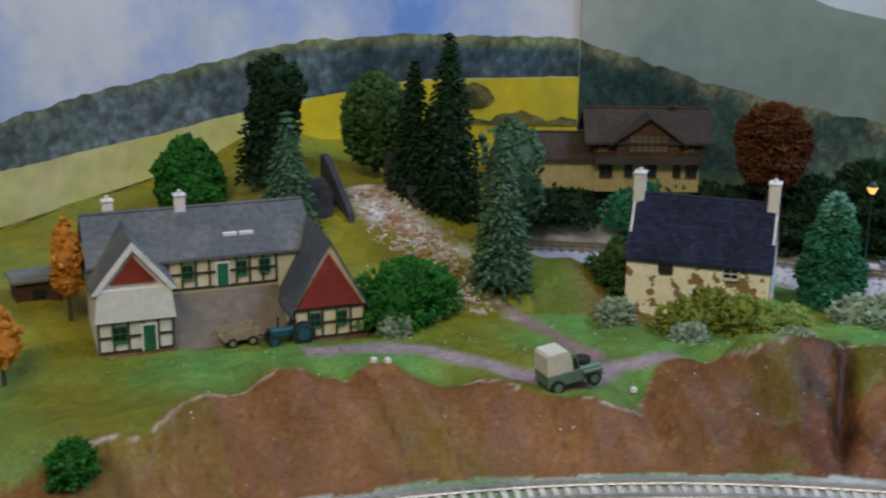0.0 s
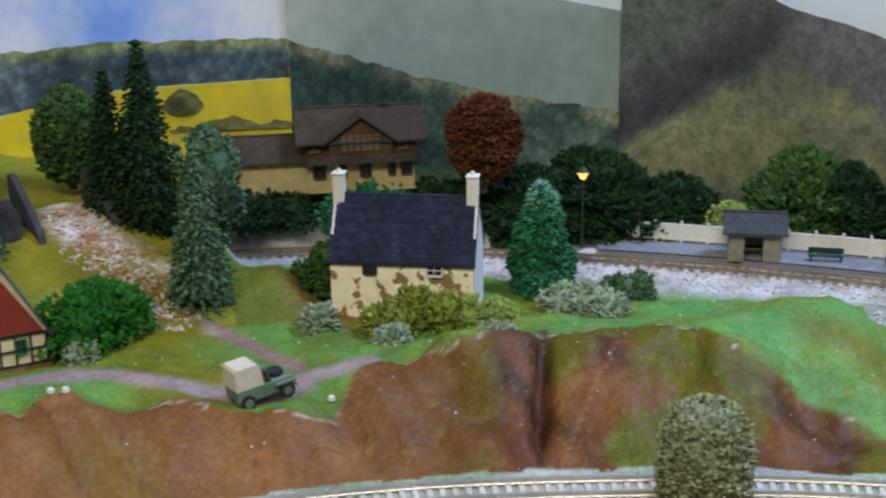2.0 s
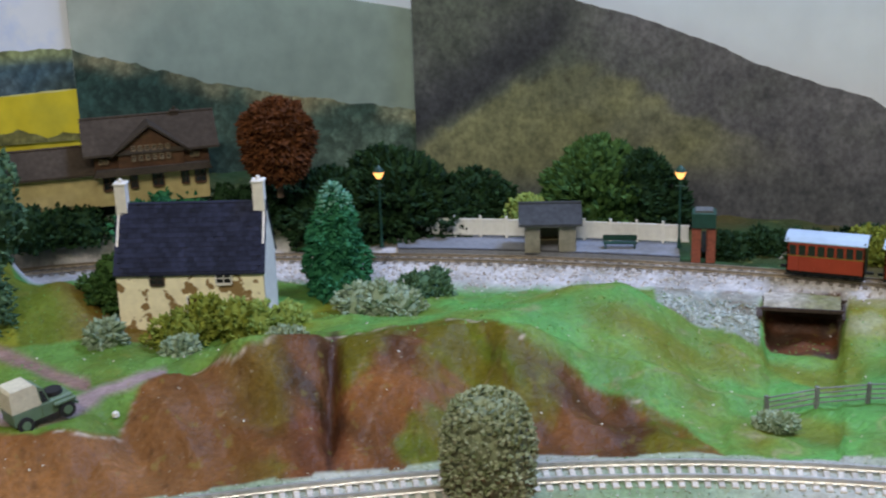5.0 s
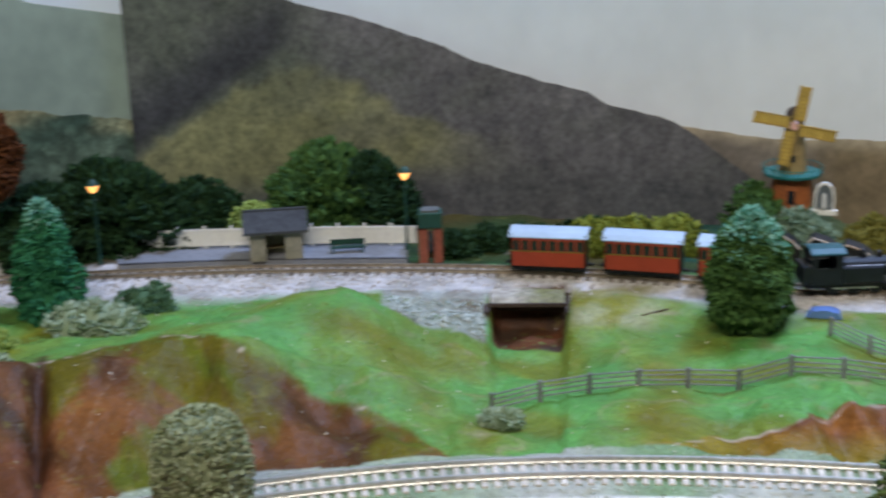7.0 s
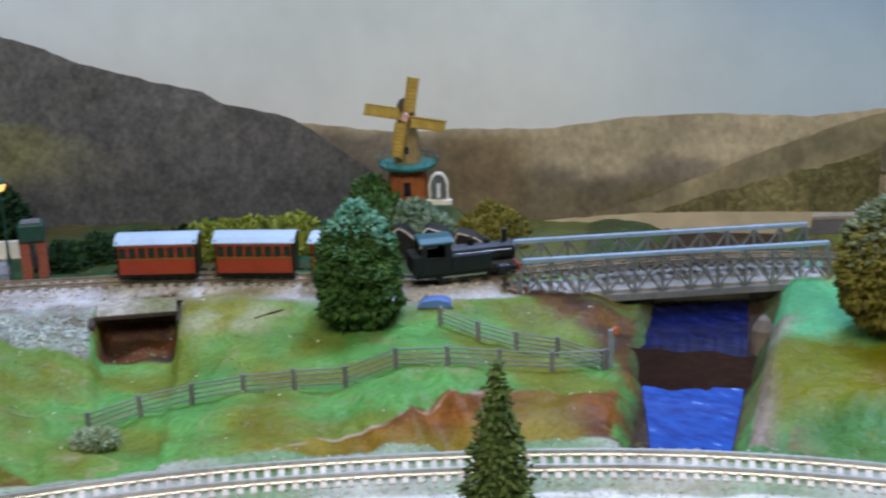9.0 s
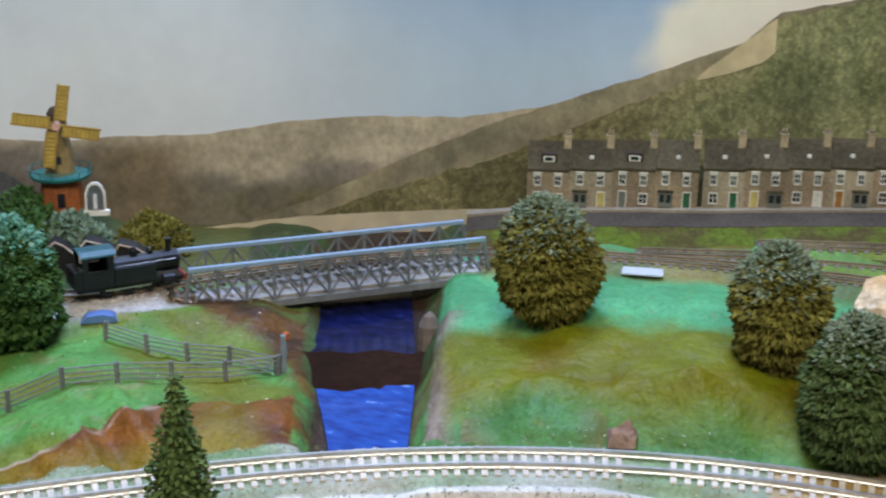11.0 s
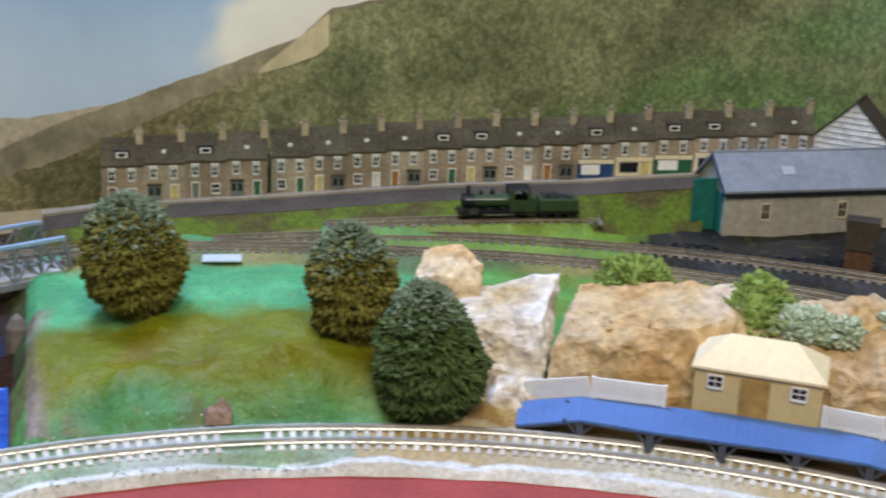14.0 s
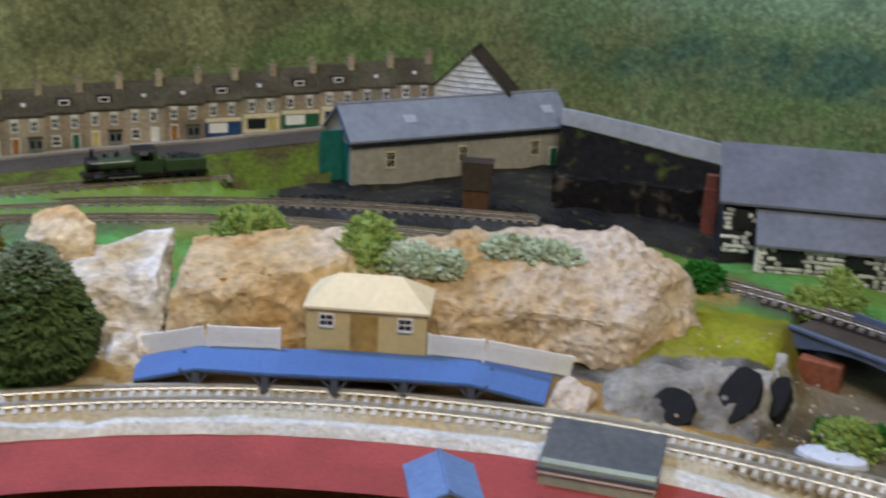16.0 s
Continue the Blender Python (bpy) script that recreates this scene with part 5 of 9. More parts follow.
def gable_roof(x0, x1, y0, y1, ze, zr, over=0.0015, thick=0.0014):
    """A saddle roof with its ridge along x, with thickness and eaves."""
    ym = (y0 + y1) / 2
    s = Shape()
    k = (zr - ze) / (ym - y0)
    a, b = x0 - over, x1 + over
    for sy, yo in ((-1, y0), (1, y1)):
        ye = yo + sy * over
        zo = ze - over * k
        v = [(a, ye, zo), (b, ye, zo), (b, ym, zr), (a, ym, zr), (a, ye, zo + thick), (b, ye, zo + thick), (b, ym, zr + thick), (a, ym, zr + thick)]
        f = [(0, 1, 2, 3), (7, 6, 5, 4), (0, 4, 5, 1), (1, 5, 6, 2), (3, 7, 4, 0), (2, 6, 7, 3)]
        s.add(v, f)
    s.tube((a, ym, zr + thick), (b, ym, zr + thick), 0.0009, seg=6)
    return s


def gable_body(x0, x1, y0, y1, z0, ze, zr):
    """Four walls with gables at both ends of x."""
    ym = (y0 + y1) / 2
    v = []
    for x in (x0, x1):
        v += [(x, y0, z0), (x, y1, z0), (x, y1, ze), (x, ym, zr), (x, y0, ze)]
    f = [(0, 1, 2, 3, 4), (9, 8, 7, 6, 5), (0, 4, 9, 5), (1, 6, 7, 2), (0, 5, 6, 1), (2, 7, 8, 3), (3, 8, 9, 4)]
    return Shape().add(v, f)


def window(parent, x, z, w, h, y, frame_m=None, face=-1, turn=None, bars=1, name="window"):
    """A framed window standing proud of the wall at y, facing -y: glass set back, sill below."""
    m = turn or Matrix.Identity(4)
    fr = part(name, Shape().box(x - w / 2, x + w / 2, y - 0.0004, y, z, z + h, m), M_DARKGLASS, parent)
    t = max(0.0005, w * 0.10)
    s = Shape()
    s.box(x - w / 2 - t, x - w / 2, y - 0.0009, y, z - t, z + h + t, m)
    s.box(x + w / 2, x + w / 2 + t, y - 0.0009, y, z - t, z + h + t, m)
    s.box(x - w / 2, x + w / 2, y - 0.0009, y, z + h, z + h + t, m)
    s.box(x - w / 2, x + w / 2, y - 0.0011, y, z - t * 1.6, z, m)
    for i in range(bars):
        xx = x - w / 2 + w * (i + 1) / (bars + 1)
        s.box(xx - t * 0.3, xx + t * 0.3, y - 0.0007, y - 0.0002, z, z + h, m)
    s.box(x - w / 2, x + w / 2, y - 0.0007, y - 0.0002, z + h * 0.5 - t * 0.3, z + h * 0.5 + t * 0.3, m)
    part("frame", s, frame_m or M_WHITEP, fr)
    return fr


def door(parent, x, z, w, h, y, material, turn=None):
    m = turn or Matrix.Identity(4)
    d = part("door", Shape().box(x - w / 2, x + w / 2, y - 0.0006, y, z, z + h, m, bev=0.0002), material, parent)
    t = w * 0.12
    s = Shape().box(x - w / 2 - t, x - w / 2, y - 0.0009, y, z, z + h + t, m).box(x + w / 2, x + w / 2 + t, y - 0.0009, y, z, z + h + t, m).box(x - w / 2, x + w / 2, y - 0.0009, y, z + h, z + h + t, m)
    part("frame", s, M_WHITEP, d)
    return d


def chimney(parent, x, y, z0, z1, w, d, material):
    s = Shape().box(x - w / 2, x + w / 2, y - d / 2, y + d / 2, z0, z1 - 0.0012).box(x - w * 0.6, x + w * 0.6, y - d * 0.6, y + d * 0.6, z1 - 0.0012, z1, bev=0.0003)
    c = part("chimney", s, material, parent)
    part("pot", Shape().tube((x, y, z1), (x, y, z1 + 0.0018), w * 0.22, w * 0.18), material, c)
    return c


# ---- farm ----
def timber_wall(parent, x0, x1, z0, z1, y, posts, rails=(0.5,), turn=None):
    m = turn or Matrix.Identity(4)
    w = 0.0011
    for i in range(posts):
        x = x0 + (x1 - x0 - w) * i / (posts - 1)
        part("timber_post", Shape().box(x, x + w, y - 0.0005, y, z0, z1, m), M_TIMBER, parent)
    for k in (0.0, *rails, 1.0):
        z = z0 + (z1 - z0 - w) * k
        part("timber_rail", Shape().box(x0, x1, y - 0.0007, y - 0.0001, z, z + w, m), M_TIMBER, parent)


def farmhouse():
    o = thing("farmhouse", at(0.635, -11.6, 0.0275), "half-timbered farmhouse with cream panels, red gables and slate roofs", "house")
    x_l0, x_l1, x_r0, x_r1 = -0.0625, -0.0275, 0.0275, 0.0630
    part("plinth", Shape().box(x_l0 - 0.001, x_l1 + 0.001, -0.017, 0.034, -0.006, 0.0025), M_BARE, o)
    part("plinth", Shape().box(x_r0 - 0.001, x_r1 + 0.001, -0.024, 0.034, -0.006, 0.0020), M_BARE, o)
    yard = Shape().add([(x_l1, -0.017, 0.0005), (x_r0, -0.017, 0.0005), (x_r0, 0.006, 0.021), (x_l1, 0.006, 0.021), (x_l1, -0.017, -0.01), (x_r0, -0.017, -0.01), (x_r0, 0.006, -0.01), (x_l1, 0.006, -0.01)], [(0, 1, 2, 3), (0, 4, 5, 1), (1, 5, 6, 2), (3, 7, 4, 0)])
    part("yard", yard, mat("yard_earth", (0.17, 0.14, 0.10), 0.9, 250, 0.2, 0.3), o, "trodden brown yard")
    # main range
    main = part("main_range", gable_body(-0.060, 0.042, 0.006, 0.048, 0.0, 0.039, 0.0565), M_CREAM, o)
    part("roof", gable_roof(-0.062, 0.043, 0.006, 0.048, 0.039, 0.0565, 0.002), M_SLATE, o, "weathered grey slate roof")
    timber_wall(o, -0.0265, 0.0270, 0.0225, 0.0385, 0.006, 9)
    for x in (-0.017, 0.0005 + 0.0085, 0.0205):
        window(o, x, 0.0285, 0.0048, 0.0062, 0.0055, M_GREENP)
    door(o, -0.0005 + 0.0005, 0.0232, 0.0055, 0.0115, 0.0055, M_GREENP)
    for x in (0.002, 0.010):
        part("roof_hatch", Shape().box(x, x + 0.007, 0.012, 0.014, 0.0455, 0.0475, bev=0.0003), M_WHITE, o)
    chimney(o, -0.050, 0.030, 0.050, 0.0640, 0.0050, 0.0040, M_WHITE)
    chimney(o, -0.016, 0.027, 0.052, 0.0650, 0.0052, 0.0042, M_WHITE)
    # white wing: gable towards the yard side
    q = Matrix.Rotation(radians(-90), 4, "Z")
    xm = (x_l0 + x_l1) / 2

    def wing(x0, x1, yf, yb, ze, zr, roof_m, wall_m):
        xm = (x0 + x1) / 2
        v = []
        for y in (yf, yb):
            v += [(x0, y, 0.002), (x1, y, 0.002), (x1, y, ze), (xm, y, zr), (x0, y, ze)]
        part("wing", Shape().add(v, [(0, 1, 2, 3, 4), (9, 8, 7, 6, 5), (0, 4, 9, 5), (1, 6, 7, 2), (2, 7, 8, 3), (3, 8, 9, 4)]), wall_m, o)
        half, k = (x1 - x0) / 2, (zr - ze) / ((x1 - x0) / 2)
        s = Shape()
        for sg in (-1, 1):
            e = xm + sg * (half + 0.002)
            ze2 = ze - 0.002 * k
            v = [(e, yf - 0.002, ze2), (e, yb, ze2), (xm, yb, zr), (xm, yf - 0.002, zr), (e, yf - 0.002, ze2 + 0.0015), (e, yb, ze2 + 0.0015), (xm, yb, zr + 0.0015), (xm, yf - 0.002, zr + 0.0015)]
            s.add(v, [(0, 1, 2, 3), (7, 6, 5, 4), (0, 4, 5, 1), (1, 5, 6, 2), (2, 6, 7, 3), (3, 7, 4, 0)])
        part("roof", s, roof_m, o)

    wing(x_l0, x_l1, -0.0165, 0.030, 0.0335, 0.0535, M_SLATE, M_WHITE)
    timber_wall(o, x_l0, x_l1, 0.003, 0.0185, -0.0165, 6)
    part("jetty", Shape().prism([(x_l0 - 0.001, 0.0185), (x_l1 + 0.001, 0.0185), (x_l1 - 0.001, 0.034), (x_l0 + 0.001, 0.034)], -0.0185, -0.0165), M_WHITE, o, "plain white jettied storey")
    part("gable", Shape().prism([(x_l0 + 0.007, 0.0365), (x_l1 - 0.007, 0.0365), (xm, 0.0490)], -0.0178, -0.0165), M_REDPAINT, o, "red boarded gable")
    part("bargeboard", Shape().prism([(x_l0 - 0.002, 0.0325), (x_l0 + 0.001, 0.0325), (xm, 0.0525), (x_l1 - 0.001, 0.0325), (x_l1 + 0.002, 0.0325), (xm, 0.0560)], -0.0192, -0.0176), M_WHITE, o)
    window(o, x_l0 + 0.010, 0.009, 0.006, 0.0065, -0.0168, M_GREENP)
    door(o, x_l0 + 0.0235, 0.003, 0.0058, 0.0125, -0.0168, M_GREENP)
    wing(x_r0, x_r1, -0.0235, 0.030, 0.0175, 0.0500, M_SLATEBLUE, M_CREAM)
    xm2 = (x_r0 + x_r1) / 2
    timber_wall(o, x_r0, x_r1, 0.002, 0.0172, -0.0235, 6)
    part("gable", Shape().prism([(x_r0 + 0.0015, 0.0180), (x_r1 - 0.0015, 0.0180), (xm2, 0.0440)], -0.0248, -0.0235), M_REDPAINT, o, "red boarded gable")
    for x in (x_r0 + 0.0105, x_r0 + 0.0235):
        window(o, x, 0.0085, 0.0045, 0.006, -0.0238, M_GREENP)
    return o


farmhouse()
o = thing("shed", at(0.688, -18.7, 0.037), "small brown wooden shed with a flat grey roof", "shed")
part("body", Shape().box(-0.011, 0.011, -0.008, 0.008, -0.004, 0.013), M_BROWNWOOD, o)
part("roof", Shape().box(-0.013, 0.013, -0.010, 0.010, 0.013, 0.0150, bev=0.0004), M_SLATE, o)
part("door", Shape().box(-0.003, 0.003, -0.0086, -0.008, -0.003, 0.009), M_DARKGLASS, o)
o = thing("log_pile", at(0.652, -20.6, 0.033), "small stack of pale logs on the grass", "logs")
for i, (x, z) in enumerate(((-0.003, 0.001), (0.0, 0.001), (0.003, 0.001), (-0.0015, 0.0035), (0.0015, 0.0035))):
    part("log", Shape().tube((x, -0.007, z), (x, 0.007, z), 0.0014), M_BARE, o)

M_TRACTOR = mat("tractor_blue", (0.015, 0.09, 0.11), 0.4, 300, 0.15, 0.05)
M_TYRE = mat("tyre", (0.02, 0.02, 0.022), 0.85, 400, 0.2, 0.2)
M_TAN = mat("tan_wood", (0.34, 0.27, 0.15), 0.85, 300, 0.25, 0.2)


def wheel(parent, x, y, z, r, w, rim_m):
    k = part("wheel", Shape().tube((x, y - w / 2, z), (x, y + w / 2, z), r, seg=16), M_TYRE, parent)
    part("rim", Shape().tube((x, y - w / 2 - 0.0003, z), (x, y + w / 2 + 0.0003, z), r * 0.55, seg=12), rim_m, k)


def tractor():
    o = thing("tractor", at(0.612, -9.15, land(0.612, -9.15) - 0.0005, 6), "dark blue-green vintage farm tractor", "tractor")
    part("engine", Shape().box(-0.0105, 0.002, -0.0022, 0.0022, 0.004, 0.0085, bev=0.0008), M_TRACTOR, o)
    part("rear_body", Shape().box(0.001, 0.008, -0.003, 0.003, 0.004, 0.0075, bev=0.0006), M_TRACTOR, o)
    for y in (-0.0042, 0.0042):
        part("mudguard", Shape().prism([(0.001, 0.008), (0.003, 0.0105), (0.007, 0.0108), (0.0095, 0.0085), (0.0090, 0.0080), (0.007, 0.0098), (0.0035, 0.0096), (0.0018, 0.0075)], y - 0.0014, y + 0.0014), M_TRACTOR, o)
        wheel(o, 0.005, y, 0.0058, 0.0058, 0.0024, M_TRACTOR)
        wheel(o, -0.0092, y * 0.85, 0.0032, 0.0032, 0.0018, M_TRACTOR)
    part("seat", Shape().box(0.004, 0.0072, -0.0015, 0.0015, 0.0085, 0.0098, bev=0.0003), M_BLACKM, o)
    part("steering_wheel", Shape().tube((0.0018, 0, 0.0105), (0.0014, 0, 0.0109), 0.0016, seg=12), M_BLACKM, o)
    part("exhaust", Shape().tube((-0.006, 0.001, 0.0085), (-0.006, 0.001, 0.0135), 0.0005), M_BLACKM, o)
    part("radiator", Shape().box(-0.0112, -0.0105, -0.0020, 0.0020, 0.0035, 0.0083, bev=0.0002), M_BLACKM, o)


tractor()
o = thing("farm_trailer", at(0.619, -11.35, land(0.619, -11.35), 8), "pale tan wooden hay trailer behind the tractor", "trailer")
part("bed", Shape().box(-0.009, 0.008, -0.005, 0.005, 0.003, 0.0042, bev=0.0003), M_TAN, o)
for y in (-0.005, 0.0046):
    part("side_rail", Shape().prism([(-0.009, 0.0042), (0.008, 0.0042), (0.009, 0.0085), (-0.010, 0.0075)], y, y + 0.0006), M_TAN, o)
    wheel(o, -0.005, y, 0.0022, 0.0024, 0.0012, M_TAN)
    wheel(o, 0.005, y, 0.0022, 0.0024, 0.0012, M_TAN)
part("drawbar", Shape().tube((0.008, 0, 0.003), (0.0125, 0, 0.0028), 0.0005), M_TAN, o)

M_LRG = mat("sage_green_paint", (0.12, 0.19, 0.12), 0.45, 300, 0.12, 0.05)
M_CANVAS = mat("cream_canvas", (0.60, 0.57, 0.43), 0.85, 500, 0.12, 0.3)


def off_roader():
    o = thing("jeep", at(0.559, 2.85, land(0.559, 2.85) + 0.0006, 20) @ Matrix.Rotation(radians(-5), 4, "Y"), "sage green off-road jeep with a cream canvas top on the lane", "car")
    part("body", Shape().box(-0.0140, 0.0015, -0.0062, 0.0062, 0.0035, 0.0098, bev=0.0005), M_LRG, o)
    part("bonnet", Shape().box(0.0015, 0.0135, -0.0058, 0.0058, 0.0035, 0.0100, bev=0.0007), M_LRG, o)
    part("canopy", Shape().prism([(-0.0142, 0.0098), (-0.0010, 0.0098), (-0.0018, 0.0186), (-0.0030, 0.0198), (-0.0128, 0.0198), (-0.0139, 0.0186)], -0.0062, 0.0062), M_CANVAS, o, "cream canvas tilt")
    part("cab", Shape().prism([(-0.0010, 0.0098), (0.0030, 0.0098), (0.0012, 0.0165), (-0.0014, 0.0180)], -0.0058, 0.0058), M_LRG, o)
    part("side_window", Shape().prism([(-0.0005, 0.0105), (0.0022, 0.0105), (0.0008, 0.0155), (-0.0008, 0.0160)], -0.0060, 0.0060), M_DARKGLASS, o)
    part("windscreen", Shape().add([(0.0034, -0.005, 0.0104), (0.0034, 0.005, 0.0104), (0.0018, 0.005, 0.0158), (0.0018, -0.005, 0.0158)], [(0, 1, 2, 3)]), M_DARKGLASS, o)
    part("spare_wheel", Shape().tube((0.0070, 0, 0.0100), (0.0070, 0, 0.0120), 0.0042, seg=16), M_TYRE, o)
    for y in (-0.0062, 0.0062):
        part("mudguard", Shape().box(0.0040, 0.0140, y - 0.0012, y + 0.0012, 0.0068, 0.0085, bev=0.0004), M_LRG, o)
        part("door", Shape().box(-0.0012, 0.0036, y - 0.0003, y + 0.0003, 0.0042, 0.0095), M_LRG, o)
        wheel(o, -0.0095, y, 0.0036, 0.0036, 0.0020, M_LRG)
        wheel(o, 0.0095, y, 0.0036, 0.0036, 0.0020, M_LRG)
        part("headlight", Shape().tube((0.0134, y * 0.45, 0.0075), (0.0142, y * 0.45, 0.0075), 0.0009), M_WHITEP, o)
    part("bumper", Shape().box(0.0142, 0.0150, -0.0062, 0.0062, 0.0040, 0.0052), M_LRG, o)


off_roader()
for r, th in ((0.566, -5.6), (0.569, -6.2), (0.562, 6.0)):
    g = Shape().lathe([(0.0004, -0.0004), (0.0018, 0.0004), (0.0015, 0.0022), (0.0004, 0.0028)], 7)
    single("pebble", g, M_WHITE, at(r, th, land(r, th)), "white pebble lying on the grass", "stone", "pebbles on the cliff top")


# ---- scree and tunnel wing walls ----
M_DARKROCK = mat("dark_slab", (0.055, 0.055, 0.06), 0.8, 200, 0.4, 0.6)
for r, th, turn, h, lb in ((0.735, -5.3, 108, 0.027, "dark slate wing wall beside the scree"), (0.750, -2.3, 112, 0.024, "grey slate wing wall above the scree")):
    single("wing_wall", Shape().prism([(-0.022, -0.012), (0.014, -0.006), (0.014, h), (0.008, h * 0.98), (-0.006, h * 0.52), (-0.020, h * 0.02)], -0.0018, 0.0018), M_DARKROCK, at(r, th, 0.060, turn), lb, "wall")
# Solid plate whose dark colour imitates the shade of a tunnel opening.
single("tunnel_mouth", Shape().prism([(-0.016, -0.01), (-0.016, 0.016), (-0.010, 0.024), (0.008, 0.024), (0.013, 0.016), (0.013, -0.01)], -0.002, 0.002), M_DARKROCK, at(0.72, -6.6, 0.056, 10), "solid dark plate standing for a shaded tunnel mouth in the hillside", "tunnel")
s = Shape()
g = random.Random(4)
for i in range(900):
    r = g.uniform(0.635, 0.752)
    th = -1.2 - (r - 0.66) * 26 + g.gauss(0, 0.75)
    c = W(r, th, land(r, th) + 0.0002)
    clump(s, c, (g.uniform(-1, 1), g.uniform(-1, 1), 1), g.uniform(0.0008, 0.0024), 0.6, g)
M_SCREE = mat("scree", (0.52, 0.46, 0.38), 0.85, 300, 0.3, 0.4, second=(0.34, 0.20, 0.10), patch=120)
single("scree_stones", s, M_SCREE, None, "loose pale and rusty scree running down the hillside", "stones", kind="stuff")


# ---- cottage ----
def cottage():
    o = thing("stone_cottage", at(0.664, 10.45, 0.0195, -15), "whitewashed stone cottage with dark slate roof and flaking plaster", "house")
    x0, x1, y0, y1, ze, zr = -0.0370, 0.0370, -0.0165, 0.0200, 0.0315, 0.0600
    part("wall", gable_body(x0, x1, y0, y1, -0.004, ze, zr), mat("flaking_limewash", (0.88, 0.82, 0.58), 0.8, 250, 0.10, 0.4, second=(0.26, 0.17, 0.07), patch=130, spread=(0.545, 0.57)), o, "cream limewash flaking off brown stone")
    ym, k = (y0 + y1) / 2, (zr - ze) / ((y1 - y0) / 2)
    part("roof", gable_roof(x0 + 0.0006, x1 - 0.0006, y0, y1, ze, zr, 0.0016, 0.0010), M_SLATEDARK, o)
    n, rows = 22, 14
    me = Shape().box(-0.0017, 0.0017, -0.0016, 0.0016, 0.0, 0.00035).mesh("slate")
    a = math.atan2(zr - ze, ym - y0)
    slope_len = math.hypot(zr - ze, ym - y0) + 0.002
    for j in range(rows):
        d = slope_len * (j + 0.5) / rows - 0.002
        for i in range(n):
            x = x0 + 0.001 + (x1 - x0 - 0.002) * (i + 0.5 + 0.5 * (j % 2)) / (n + 0.5)
            m = Matrix.Translation((x, y0 + d * math.cos(a), ze + d * math.sin(a) + 0.0012)) @ Matrix.Rotation(a - 0.05, 4, "X") @ Matrix.Rotation(rnd.uniform(-0.03, 0.03), 4, "Z")
            if (i * 7 + j * 13) % 61:
                part("slate", me, M_SLATEDARK, o, pose_m=m)
    for x, s in ((x0 + 0.002, -1), (x1 - 0.0025, 1)):
        chimney(o, x, ym, zr - 0.012, zr + 0.0125, 0.0056, 0.0062, M_WHITE)
    for x in (x0 - 0.0004, x1 - 0.0008):
        v = [(0, y0 - 0.0012, ze - 0.001), (0, ym, zr + 0.0012), (0, y1 + 0.0012, ze - 0.001), (0, y1, ze - 0.004), (0, ym, zr - 0.0022), (0, y0, ze - 0.004)]
        part("verge", Shape().add([(x, q[1], q[2]) for q in v] + [(x + 0.0012, q[1], q[2]) for q in v], [(0, 1, 4, 5), (1, 2, 3, 4), (11, 10, 7, 6), (10, 9, 8, 7), (0, 6, 7, 1), (1, 7, 8, 2)]), M_WHITE, o)
    # White plate over the limewash imitates the gable lit from the right.
    part("lit_gable", Shape().add([(x1 + 0.0003, y0 + 0.0004, -0.004), (x1 + 0.0003, y1 - 0.0004, -0.004), (x1 + 0.0003, y1 - 0.0004, ze - 0.003), (x1 + 0.0003, ym, zr - 0.003), (x1 + 0.0003, y0 + 0.0004, ze - 0.003)], [(0, 1, 2, 3, 4)]), M_WHITE, o, "white gable plate with the side light put into its colour")
    for x, w in ((-0.0165, 0.0062), (0.0170, 0.0072)):
        window(o, x, 0.0245, w, 0.0050, y0 - 0.0002, M_WHITE if x > 0 else M_TIMBER)
    door(o, 0.002, 0.0, 0.0075, 0.017, y0 - 0.0002, M_BROWNWOOD)


cottage()


# ---- chalet above the line ----
M_TAN_TRIM = mat("faded_trim", (0.20, 0.15, 0.09), 0.8, 300, 0.2, 0.2)


